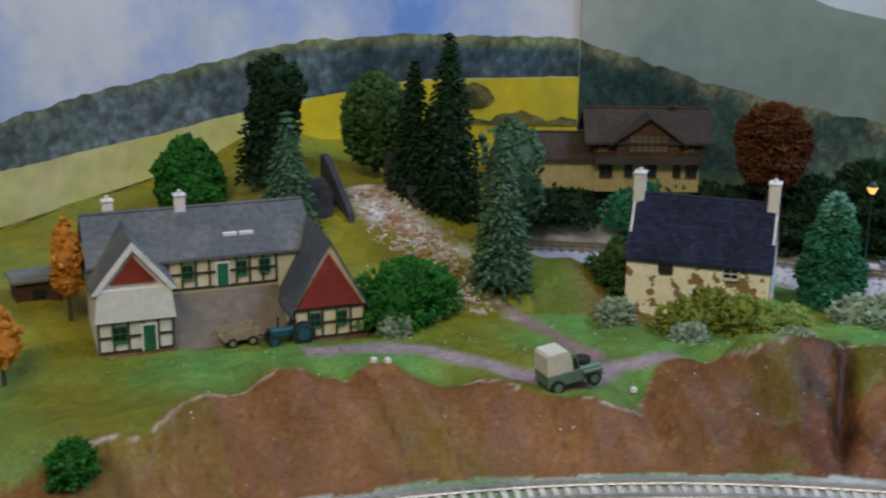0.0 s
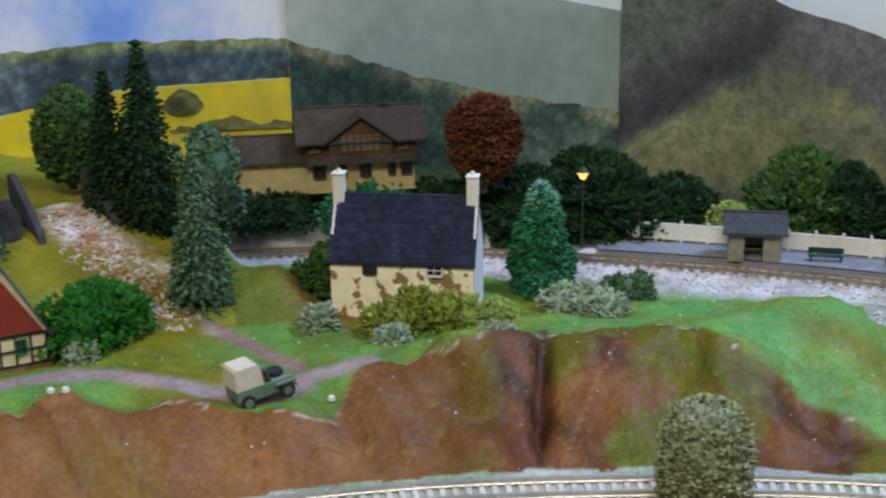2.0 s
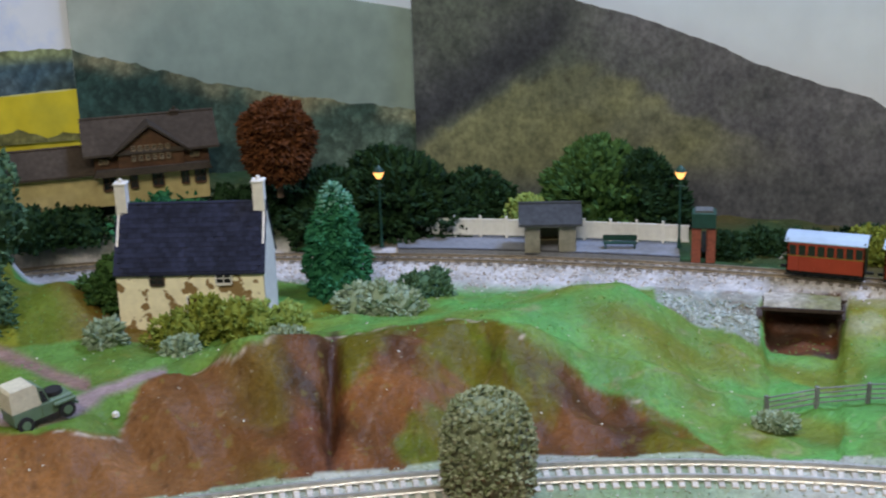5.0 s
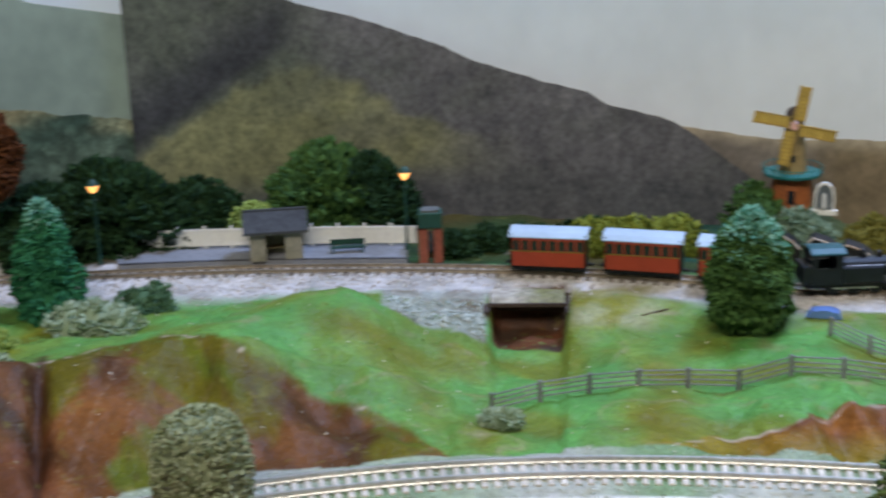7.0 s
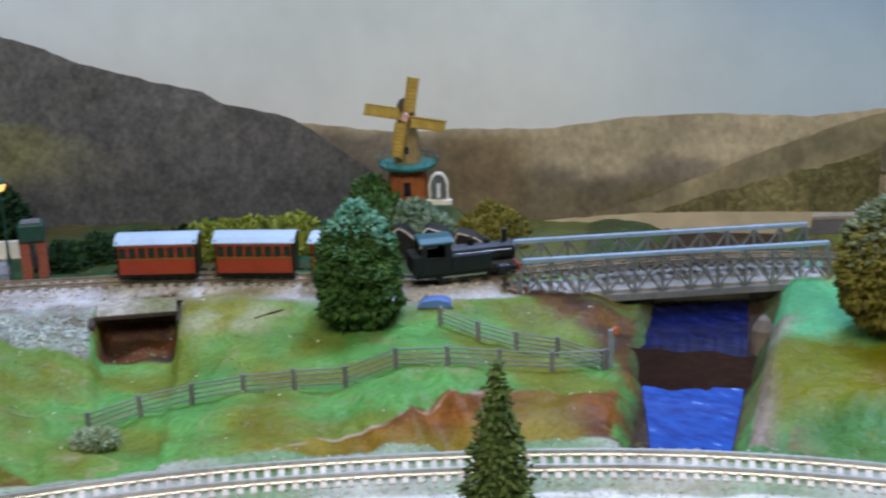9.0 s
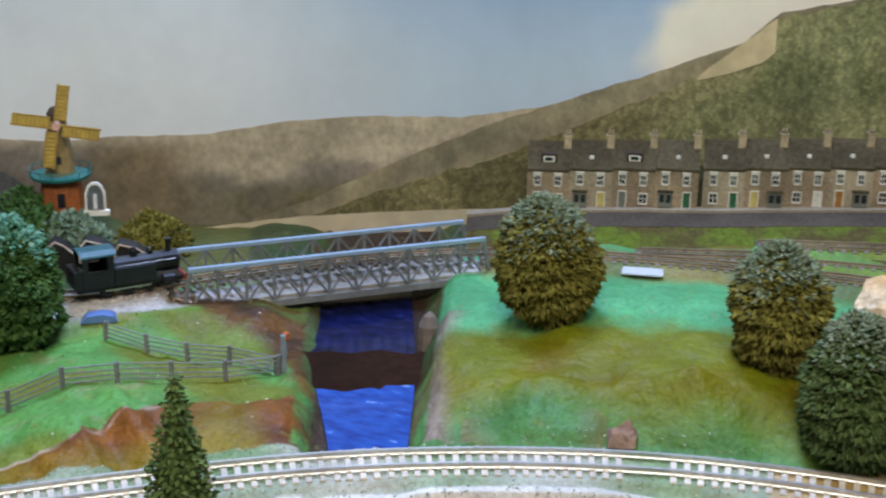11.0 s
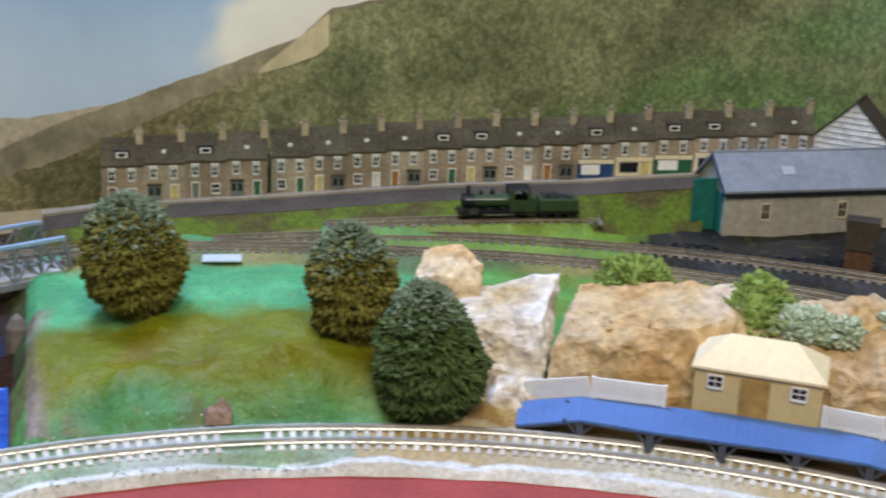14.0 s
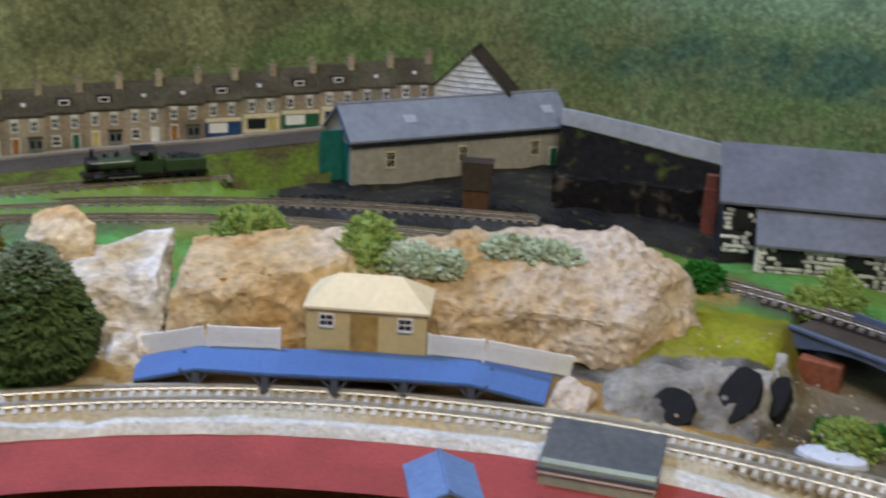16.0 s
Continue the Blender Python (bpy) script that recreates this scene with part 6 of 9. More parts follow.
def chalet():
    o = thing("chalet", at(0.810, 7.6, 0.052), "brown timber chalet with low ochre wing on the bank", "house")
    part("ground_floor", Shape().box(-0.009, 0.056, -0.012, 0.020, -0.004, 0.0165), M_YELLOWW, o, "ochre plastered ground floor")
    part("upper_floor", gable_body(-0.010, 0.057, -0.0135, 0.021, 0.0165, 0.0300, 0.0440), M_BROWNWOOD, o)
    part("roof", gable_roof(-0.013, 0.060, -0.0150, 0.0225, 0.0295, 0.0445, 0.003), M_BROWNROOF, o)
    part("front_gable", Shape().prism([(0.004, 0.018), (0.042, 0.018), (0.042, 0.0285), (0.023, 0.0415), (0.004, 0.0285)], -0.0165, 0.0), M_BROWNWOOD, o)
    s = Shape()
    for sg in (-1, 1):
        e = 0.023 + sg * 0.0235
        s.add([(e, -0.0195, 0.0262), (e, 0.004, 0.0262), (0.023, 0.004, 0.0432), (0.023, -0.0195, 0.0432), (e, -0.0195, 0.0276), (e, 0.004, 0.0276), (0.023, 0.004, 0.0446), (0.023, -0.0195, 0.0446)], [(0, 1, 2, 3), (7, 6, 5, 4), (0, 4, 5, 1), (2, 6, 7, 3), (3, 7, 4, 0), (1, 5, 6, 2)])
    part("gable_roof", s, M_BROWNROOF, o)
    part("balcony_roof", Shape().prism([(-0.011, 0.0150), (0.058, 0.0150), (0.056, 0.0190), (-0.009, 0.0190)], -0.0190, -0.0120), M_BROWNROOF, o)
    for i in range(6):
        window(o, 0.013 + 0.004 * i, 0.0295, 0.0018, 0.0020, -0.0166, M_TAN_TRIM)
    for i in range(6):
        window(o, 0.013 + 0.004 * i, 0.0235, 0.0018, 0.0024, -0.0166, M_TAN_TRIM)
    for x in (-0.006, -0.003, 0.047, 0.050):
        window(o, x, 0.0225, 0.0018, 0.0020, -0.0137, M_TAN_TRIM)
    for x, w in ((-0.002, 0.007), (0.012, 0.004), (0.026, 0.006), (0.042, 0.004), (0.051, 0.006)):
        window(o, x, 0.006, w, 0.0075, -0.0122, M_BROWNWOOD)
    part("wing", Shape().box(-0.066, -0.009, -0.010, 0.015, -0.004, 0.0170), M_YELLOWW, o, "ochre plastered side wing")
    part("wing_roof", gable_roof(-0.067, -0.0095, -0.0115, 0.0165, 0.0170, 0.0290, 0.002), M_BROWNROOF, o)
    chimney(o, 0.040, 0.004, 0.036, 0.0475, 0.0045, 0.0045, M_BROWNROOF)


chalet()

# ---- halt on the rear line ----
M_PAVE = mat("platform_grey", (0.20, 0.21, 0.23), 0.8, 400, 0.2, 0.2)
M_PANEL = mat("fence_panel", (0.80, 0.80, 0.76), 0.7, 300, 0.1, 0.1)
M_DGREEN = mat("dark_green_paint", (0.012, 0.055, 0.04), 0.5, 300, 0.2, 0.1)
M_BRICK = mat("red_brick", (0.26, 0.075, 0.045), 0.85, 500, 0.3, 0.3)
M_HUT = mat("grey_boards", (0.25, 0.24, 0.19), 0.85, 300, 0.25, 0.2)


def platform_rear():
    ths = [19.6 + 0.5 * i for i in range(26)]
    s = Shape()
    a = [W(curve(REAR, t) + 0.011, t, 0.0165) for t in ths]
    b = [W(max(curve(REAR, t) + 0.040, 0.764), t, 0.0165) for t in ths]
    s.strip(a, b)
    s.strip([q - Vector((0, 0, 0.006)) for q in a], a)
    s.add([tuple(q) for q in (a[-1], b[-1], b[-1] - Vector((0, 0, 0.008)), a[-1] - Vector((0, 0, 0.008)))], [(0, 1, 2, 3)])
    o = thing("station_platform", Matrix.Identity(4), "grey station platform along the rear line", "platform")
    part("deck", s, M_PAVE, o)
    part("edge", Shape().strip([q + (q - Vector((CX, CY, q.z))).normalized() * 0.0022 + Vector((0, 0, 0.0004)) for q in a], [q + Vector((0, 0, 0.0004)) for q in a]), M_DARKROCK, o)
    f = thing("picket_fence", Matrix.Identity(4), "white panelled fence along the back of the platform", "fence")
    fr = lambda t: max(curve(REAR, t) + 0.038, 0.763)
    post = Shape().box(-0.0007, 0.0007, -0.0007, 0.0007, 0.0, 0.0135).mesh("post")
    pick = Shape().box(-0.00035, 0.00035, -0.0002, 0.0002, 0.0012, 0.0110).mesh("picket")
    step, t = 1.15, 17.6
    while t < 32.4:
        m = at(fr(t), t, 0.0165)
        part("post", post, M_WHITEP, f, pose_m=m)
        if t + step < 32.6 and not 25.2 < t < 26.2:
            p, q = W(fr(t), t, 0.0165), W(fr(t + step), t + step, 0.0165)
            d = (q - p)
            mm = Matrix.Translation(p) @ Matrix.Rotation(math.atan2(d.y, d.x), 4, "Z")
            for z in (0.0016, 0.0108):
                part("rail", Shape().box(0, d.length, -0.0004, 0.0004, z, z + 0.0009), M_WHITEP, f, pose_m=mm)
            part("panel", Shape().box(0.0007, d.length - 0.0007, 0.0003, 0.0006, 0.0012, 0.0112), M_PANEL, f, pose_m=mm)
            for i in range(9):
                part("picket", pick, M_WHITEP, f, pose_m=mm @ Matrix.Translation((d.length * (i + 0.5) / 9, -0.0004, 0)))
        t += step


platform_rear()
M_HUTROOF = mat("hut_roof", (0.060, 0.065, 0.072), 0.85, 350, 0.25, 0.3, spec=0.15)
o = thing("waiting_hut", at(0.757, 26.4, 0.0165), "small grey boarded waiting hut with a pitched dark roof", "hut")
part("body", Shape().box(-0.0150, -0.0060, -0.008, 0.010, 0, 0.0185).box(0.0050, 0.0150, -0.008, 0.010, 0, 0.0185).box(-0.0060, 0.0050, 0.008, 0.010, 0, 0.0185).box(-0.0060, 0.0050, -0.008, 0.010, 0.0150, 0.0185), M_HUT, o)
part("bench", Shape().box(-0.0055, 0.0045, 0.003, 0.0078, 0.004, 0.005), M_TAN, o)
part("roof", gable_roof(-0.0170, 0.0170, -0.0105, 0.0125, 0.0180, 0.0265, 0.0015), M_HUTROOF, o)
o = thing("platform_bench", at(0.757, 29.5, 0.0165), "dark green platform bench", "bench")
part("seat", Shape().box(-0.010, 0.010, -0.002, 0.002, 0.0030, 0.0037), M_DGREEN, o)
part("backrest", Shape().box(-0.010, 0.010, 0.0020, 0.0026, 0.0040, 0.0075), M_DGREEN, o)
for x in (-0.0085, 0.0085):
    part("leg", Shape().box(x - 0.0005, x + 0.0005, -0.002, 0.0026, 0, 0.0030), M_DGREEN, o)


def lamp_glow():
    m, n, l, p = nodes_of("lamp_glow")
    p.inputs["Base Color"].default_value = (1, 0.7, 0.3, 1)
    p.inputs["Emission Color"].default_value = (1.0, 0.42, 0.10, 1)
    p.inputs["Emission Strength"].default_value = 2.2
    return m


M_GLOW = lamp_glow()


def street_lamp(r, th, z, top):
    o = thing("platform_lamp", at(r, th, z), "dark green lamp post with a lit warm lantern", "lamp", "lamps on the platform")
    h = top - z
    part("post", Shape().tube((0, 0, 0), (0, 0, h * 0.12), 0.0013, 0.0010).tube((0, 0, h * 0.12), (0, 0, h - 0.005), 0.0007, 0.0005), M_DGREEN, o)
    part("crossbar", Shape().tube((-0.0025, 0, h * 0.80), (0.0025, 0, h * 0.80), 0.0003), M_DGREEN, o)
    part("lantern", Shape().lathe([(0.0014, h - 0.005), (0.0032, h - 0.0016), (0.0030, h - 0.0008)], 8), M_GLOW, o, "glowing amber lantern")
    part("cap", Shape().lathe([(0.0036, h - 0.0008), (0.0022, h + 0.0014), (0.0006, h + 0.0028)], 8), M_DGREEN, o)


street_lamp(0.772, 18.9, 0.0165, 0.0640)
street_lamp(0.758, 32.1, 0.0165, 0.0635)
o = thing("water_tower", at(0.752, 33.15, 0.0105), "dark green water tank on red brick pillars", "water tower")
for x in (-0.0042, 0.0042):
    part("pillar", Shape().box(x - 0.0026, x + 0.0026, -0.004, 0.004, 0, 0.0215, bev=0.0003), M_BRICK, o)
part("tank", Shape().box(-0.0068, 0.0068, -0.006, 0.006, 0.0215, 0.0305, bev=0.0004), M_DGREEN, o)
part("lid", Shape().box(-0.0050, 0.0050, -0.0045, 0.0045, 0.0305, 0.0318), M_SLATE, o)
part("valve", Shape().box(-0.0012, 0.0012, -0.0068, -0.006, 0.008, 0.020), M_DARKGLASS, o)

# ---- culvert ----
M_CULV = mat("culvert_plank", (0.07, 0.05, 0.04), 0.85, 300, 0.35, 0.4)
o = thing("culvert", Matrix.Identity(4), "dark timber culvert under the line with a rusty floor", "culvert")
arc = [35.75 + 0.33 * i for i in range(11)]
dip = lambda t: 0.0016 * noise.noise(Vector((t * 1.7, 2, 0))) - 0.0012 * abs(t - 37.5)
s = Shape().strip([W(0.6865, t, 0.0070 + dip(t)) for t in arc], [W(0.692, t, 0.0098 + dip(t)) for t in arc]).strip([W(0.692, t, 0.0098 + dip(t)) for t in arc], [W(0.706, t, 0.0100) for t in arc]).strip([W(0.706, t, 0.0060) for t in arc], [W(0.6865, t, 0.0060) for t in arc])
part("cover", s, mat("culvert_turf", (0.40, 0.37, 0.31), 0.9, 300, 0.4, 0.5, second=(0.17, 0.17, 0.07)), o)
part("lintel", Shape().box(-0.0215, 0.0215, -0.0008, 0.0008, 0.0056, 0.0074), M_CULV, o, pose_m=at(0.6858, 37.4, 0))
for t in (35.55, 39.25):
    part("side_wall", Shape().box(-0.0016, 0.0016, -0.014, 0.014, -0.012, 0.0062), M_CULV, o, pose_m=at(0.690, t, 0))
part("back_wall", Shape().box(-0.024, 0.024, 0, 0.001, -0.012, 0.0080), M_CULV, o, pose_m=at(0.700, 37.4, 0))


# ---- fences on the meadow ----
M_FENCE = mat("grey_fence", (0.20, 0.21, 0.225), 0.7, 400, 0.25, 0.2)


def field_fence(rows, h, label, n_rails=4, first=0):
    o = thing("field_fence", Matrix.Identity(4), label, "fence", "fences on the meadow")
    pts = [W(r, th, land(r, th) - 0.0008) for r, th in rows]
    post = Shape().box(-0.0008, 0.0008, -0.0008, 0.0008, 0, h, bev=0.0002).mesh("post")
    for p in pts:
        part("post", post, M_FENCE, o, pose_m=Matrix.Translation(p) @ Matrix.Rotation(rnd.uniform(-0.06, 0.06), 4, "X"))
    for p, q in zip(pts, pts[1:]):
        for k in range(n_rails):
            z = h * (0.28 + 0.62 * k / (n_rails - 1))
            d = Vector((0, 0, z))
            part("rail", Shape().tube(p + d, q + d + Vector((0, 0, rnd.uniform(-0.0003, 0.0003))), 0.00042, seg=5), M_FENCE, o)


frow = [(35.8, 0.577), (40.3, 0.582), (42.5, 0.586), (49.2, 0.591), (53, 0.603), (57.8, 0.619)]
field_fence([(curve(frow, 35.8 + 2.2 * i), 35.8 + 2.2 * i) for i in range(11)], 0.0112, "dark grey four-rail fence curving along the meadow")
field_fence([(0.655, 50.5), (0.647, 52.2), (0.638, 53.9), (0.629, 55.7), (0.620, 57.7)], 0.0105, "dull grey-brown rail fence behind the meadow")
single("gate_post", Shape().box(-0.0012, 0.0012, -0.001, 0.001, -0.002, 0.0185, bev=0.0003), mat("blue_grey_post", (0.24, 0.29, 0.36), 0.6), at(0.622, 58.0, land(0.62, 58)), "tall blue-grey post at the fence corner", "post")
o = thing("marker_post", at(0.648, 58.0, land(0.648, 58.0)), "small orange-topped marker post", "post")
part("shaft", Shape().tube((0, 0, -0.002), (0, 0, 0.010), 0.0007), M_FENCE, o)
part("head", Shape().lathe([(0.0006, 0.0095), (0.0017, 0.0108), (0.0017, 0.0135), (0.0004, 0.0145)], 8), mat("orange_paint", (0.55, 0.14, 0.03), 0.5), o)
single("crack_twig", Shape().tube((-0.012, -0.004, 0.0003), (-0.004, 0.002, 0.0008), 0.0005).tube((-0.004, 0.002, 0.0008), (0.002, 0.006, 0.0008), 0.0005).tube((0.002, 0.006, 0.0008), (0.004, 0.014, 0.0010), 0.0005), M_BARK, at(0.672, 43.5, land(0.672, 43.5) + 0.0005), "thin dark twig lying on the slope", "twig")
single("tarpaulin", Shape().prism([(-0.009, 0), (0.009, 0), (0.007, 0.003), (0.002, 0.0042), (-0.006, 0.0034)], -0.004, 0.004), mat("blue_sheet", (0.10, 0.18, 0.40), 0.5), at(0.676, 50.2, land(0.676, 50.2) - 0.0005), "small crumpled blue sheet beside the line", "sheet")


# ---- windmill ----
def windmill():
    o = thing("windmill", at(0.802, 48.55, 0.033), "brick windmill with yellow lattice sails and a teal gallery", "windmill")
    part("base", Shape().lathe([(0.0122, -0.006), (0.0115, 0.010), (0.0105, 0.0175)], 10), mat("orange_brick", (0.36, 0.11, 0.03), 0.85, 500, 0.3, 0.3), o, "orange brick base")
    part("tower", Shape().lathe([(0.0084, 0.0185), (0.0068, 0.034), (0.0055, 0.046), (0.0050, 0.050)], 8), mat("tan_boards", (0.30, 0.21, 0.08), 0.8, 300, 0.25, 0.2), o, "tan weatherboarded tower")
    part("cap", Shape().lathe([(0.0056, 0.050), (0.0052, 0.0535), (0.0036, 0.0565), (0.0008, 0.0575)], 10), M_BROWNROOF, o)
    gal = part("gallery", Shape().lathe([(0.0165, 0.0172), (0.0170, 0.0180), (0.0170, 0.0190), (0.0100, 0.0190)], 14), mat("teal_paint", (0.02, 0.17, 0.16), 0.5), o)
    s = Shape()
    for i in range(14):
        t = math.tau * i / 14
        a, b = Vector((0.0165 * math.cos(t), 0.0165 * math.sin(t), 0.019)), Vector((0.0175 * math.cos(t), 0.0175 * math.sin(t), 0.0225))
        s.tube(a, b, 0.0003, seg=5)
        t2 = math.tau * (i + 1) / 14
        s.tube(b, (0.0175 * math.cos(t2), 0.0175 * math.sin(t2), 0.0225), 0.0003, seg=5)
    part("railing", s, gal.data.materials[0], gal)
    part("door", Shape().box(-0.002, 0.002, -0.0124, -0.0112, 0.002, 0.010, bev=0.0003), M_DARKGLASS, o)
    part("window", Shape().box(-0.0012, 0.0012, -0.0080, -0.0066, 0.026, 0.030), M_DARKGLASS, o)
    hub = Matrix.Translation((0, -0.0125, 0.0485)) @ Matrix.Rotation(radians(9), 4, "Y")
    part("hub", Shape().tube((0, -0.0015, 0), (0, 0.006, 0), 0.0022, seg=10), mat("pink_hub", (0.62, 0.36, 0.30), 0.6), o, "pale red hub", pose_m=hub)
    m_sail = mat("ochre_sail", (0.50, 0.36, 0.08), 0.75, 300, 0.2, 0.2)
    m_lattice = mat("sail_lattice", (0.36, 0.24, 0.055), 0.75, 300, 0.2, 0.2)
    for i in range(4):
        m = hub @ Matrix.Rotation(math.pi / 2 * i, 4, "Y")
        s = Shape().box(-0.0010, 0.0050, -0.0006, -0.0002, 0.0035, 0.0235)
        sail = part("sail", s, m_sail, o, pose_m=m)
        lat = Shape().box(-0.0016, -0.0006, -0.0012, 0.0002, 0.0, 0.0240).box(0.0046, 0.0052, -0.0010, 0.0, 0.0035, 0.0235)
        for k in range(9):
            lat.box(-0.0010, 0.0050, -0.0010, -0.0001, 0.004 + 0.0023 * k, 0.0044 + 0.0023 * k)
        part("lattice", lat, m_lattice, sail)


windmill()
arch = lambda w, h: [(-w, 0), (w, 0), (w, h * 0.62), (w * 0.72, h * 0.86), (w * 0.3, h * 0.98), (-w * 0.3, h * 0.98), (-w * 0.72, h * 0.86), (-w, h * 0.62)]
o = thing("shrine", at(0.783, 49.9, 0.034), "arched grey niche with a white surround on the mound", "shrine")
part("surround", Shape().prism(arch(0.0056, 0.0170), -0.0006, 0.0016), M_WHITEP, o)
part("niche", Shape().prism(arch(0.0045, 0.0145), -0.0010, -0.0006), mat("niche_grey", (0.10, 0.12, 0.13), 0.7), o, pose_m=Matrix.Translation((0, 0, 0.0012)))
part("pillar", Shape().tube((0, -0.0014, 0.002), (0, -0.0014, 0.0105), 0.0012, 0.0009), M_PANEL, o)
part("base", Shape().box(-0.0075, 0.0075, -0.002, 0.002, -0.002, 0.0006), M_WHITEP, o)


# ---- dark rocks with pale edges below the windmill ----
M_JET = mat("black_rock", (0.012, 0.011, 0.012), 0.6, 250, 0.4, 0.6)
for r, th, w, h, tip in ((0.748, 48.5, 0.0075, 0.0185, -0.3), (0.746, 50.0, 0.0095, 0.0190, -0.6), (0.738, 51.4, 0.0090, 0.0185, -0.7)):
    q = thing("cave_rock", at(r, th, 0.0105), "jet black rock slab edged with pale plaster", "rock", "rocks below the windmill")
    out = [(-w, -0.002), (w, -0.002), (w * 0.96, h * 0.62), (w * 0.35, h * 0.85), (w * tip, h), (-w * 0.95, h * 0.78)]
    part("face", Shape().prism(out, -0.003, 0.010), M_JET, q)
    edge = Shape()
    for a, b in zip(out[2:], out[3:] + out[:1]):
        edge.tube((a[0], -0.0028, a[1]), (b[0], -0.0028, b[1]), 0.0007, 0.0005, 5)
    part("pale_edge", edge, M_SCREE, q)


# ---- girder bridge ----
M_GIRDER = mat("grey_girder", (0.18, 0.195, 0.215), 0.55, 300, 0.2, 0.1)
# Lit copy of the girder grey: cool overhead light put into the colour.
M_GIRDTOPLIT = mat("girder_toplit", (0.27, 0.38, 0.52), 0.35, 300, 0.12, 0.05)


def bridge():
    a, b = W(0.701, 53.5, -0.0010), W(0.754, 66.3, 0.0010)
    d = b - a
    L = d.length
    o = thing("truss_bridge", Matrix.Translation(a) @ Matrix.Rotation(math.atan2(d.y, d.x), 4, "Z") @ Matrix.Rotation(-math.asin(d.z / L), 4, "Y"), "grey steel truss bridge carrying the line over the river", "bridge")
    H, wd = 0.0265, 0.034
    part("deck", Shape().box(0, L, 0.001, wd - 0.001, 0.0030, 0.0060), mat("deck_tan", (0.30, 0.28, 0.24), 0.8, 300, 0.25, 0.2), o, "pale grey deck")
    for k in range(18):
        x = L * (k + 0.5) / 18
        part("cross_beam", Shape().box(x - 0.0008, x + 0.0008, 0.0, wd, 0.0010, 0.0030), M_GIRDER, o)
    for y in (0.0, wd):
        part("bottom_chord", Shape().box(0, L, y - 0.0013, y + 0.0013, 0.0005, 0.0042, bev=0.0002), M_GIRDER, o)
        part("top_chord", Shape().box(0.004, L - 0.004, y - 0.0014, y + 0.0014, H - 0.0022, H, bev=0.0002), M_GIRDTOPLIT, o)
        n = 11
        xs = [0.004 + (L - 0.008) * i / n for i in range(n + 1)]
        for i, x in enumerate(xs):
            if 0 < i < n:
                part("upright", Shape().box(x - 0.0007, x + 0.0007, y - 0.0008, y + 0.0008, 0.004, H - 0.0022), M_GIRDER, o)
        part("end_post", Shape().tube((0.0005, y, 0.003), (xs[0] + 0.001, y, H - 0.001), 0.0012, seg=6), M_GIRDER, o)
        part("end_post", Shape().tube((L - 0.0005, y, 0.003), (xs[-1] - 0.001, y, H - 0.001), 0.0012, seg=6), M_GIRDER, o)
        for x0, x1 in zip(xs, xs[1:]):
            part("diagonal", Shape().tube((x0, y, 0.004), (x1, y, H - 0.0022), 0.0007, seg=5), M_GIRDER, o)
            part("diagonal", Shape().tube((x1, y, 0.004), (x0, y, H - 0.0022), 0.0007, seg=5), M_GIRDER, o)
    for x, w in ((-0.006, 0.008), (L - 0.002, 0.008)):
        part("abutment", Shape().box(x, x + w, -0.003, wd + 0.003, -0.012, 0.0005, bev=0.0006), M_BARE, o)


bridge()
bar = [58.6 + 0.25 * i for i in range(23)]
edge_f = lambda t: 0.618 + 0.005 * noise.noise(Vector((t * 0.9, 1, 0))) + (0.006 if t > 62.3 else 0.0)
edge_b = lambda t: 0.668 + 0.004 * noise.noise(Vector((t * 0.8, 7, 0)))
low_z, top_z = -0.0076, -0.0058
s = Shape().strip([W(edge_f(t), t, low_z) for t in bar], [W(edge_f(t) + 0.006, t, top_z) for t in bar]).strip([W(edge_f(t) + 0.006, t, top_z) for t in bar], [W(edge_b(t) - 0.006, t, top_z + 0.0006) for t in bar]).strip([W(edge_b(t) - 0.006, t, top_z + 0.0006) for t in bar], [W(edge_b(t), t, low_z) for t in bar])
single("mud_bar", s, mat("dark_mud", (0.024, 0.011, 0.006), 0.8, 200, 0.3, 0.4, spec=0.05), None, "wet dark brown mud bar across the river", "mud bar", smooth=True)
single("bank_stone", Shape().lathe([(0.004, -0.002), (0.006, 0.004), (0.0055, 0.016), (0.003, 0.021), (0.0008, 0.023)], 9), mat("bank_grey", (0.17, 0.14, 0.12), 0.8, 150, 0.3, 0.5), at(0.668, 64.0, -0.009), "weathered grey stone on the river bank", "stone")


# ---- train ----
M_COACH = mat("coach_red", (0.33, 0.045, 0.022), 0.4, 200, 0.12, 0.05)
# Roof tone raised and blued, so the overhead highlight sits in its colour.
M_COACHROOF = mat("coach_roof", (0.40, 0.51, 0.62), 0.35, 300, 0.08, 0.05)
M_BRASS = mat("brass", (0.55, 0.38, 0.12), 0.3, 300, 0.1, 0.05, metal=0.9)


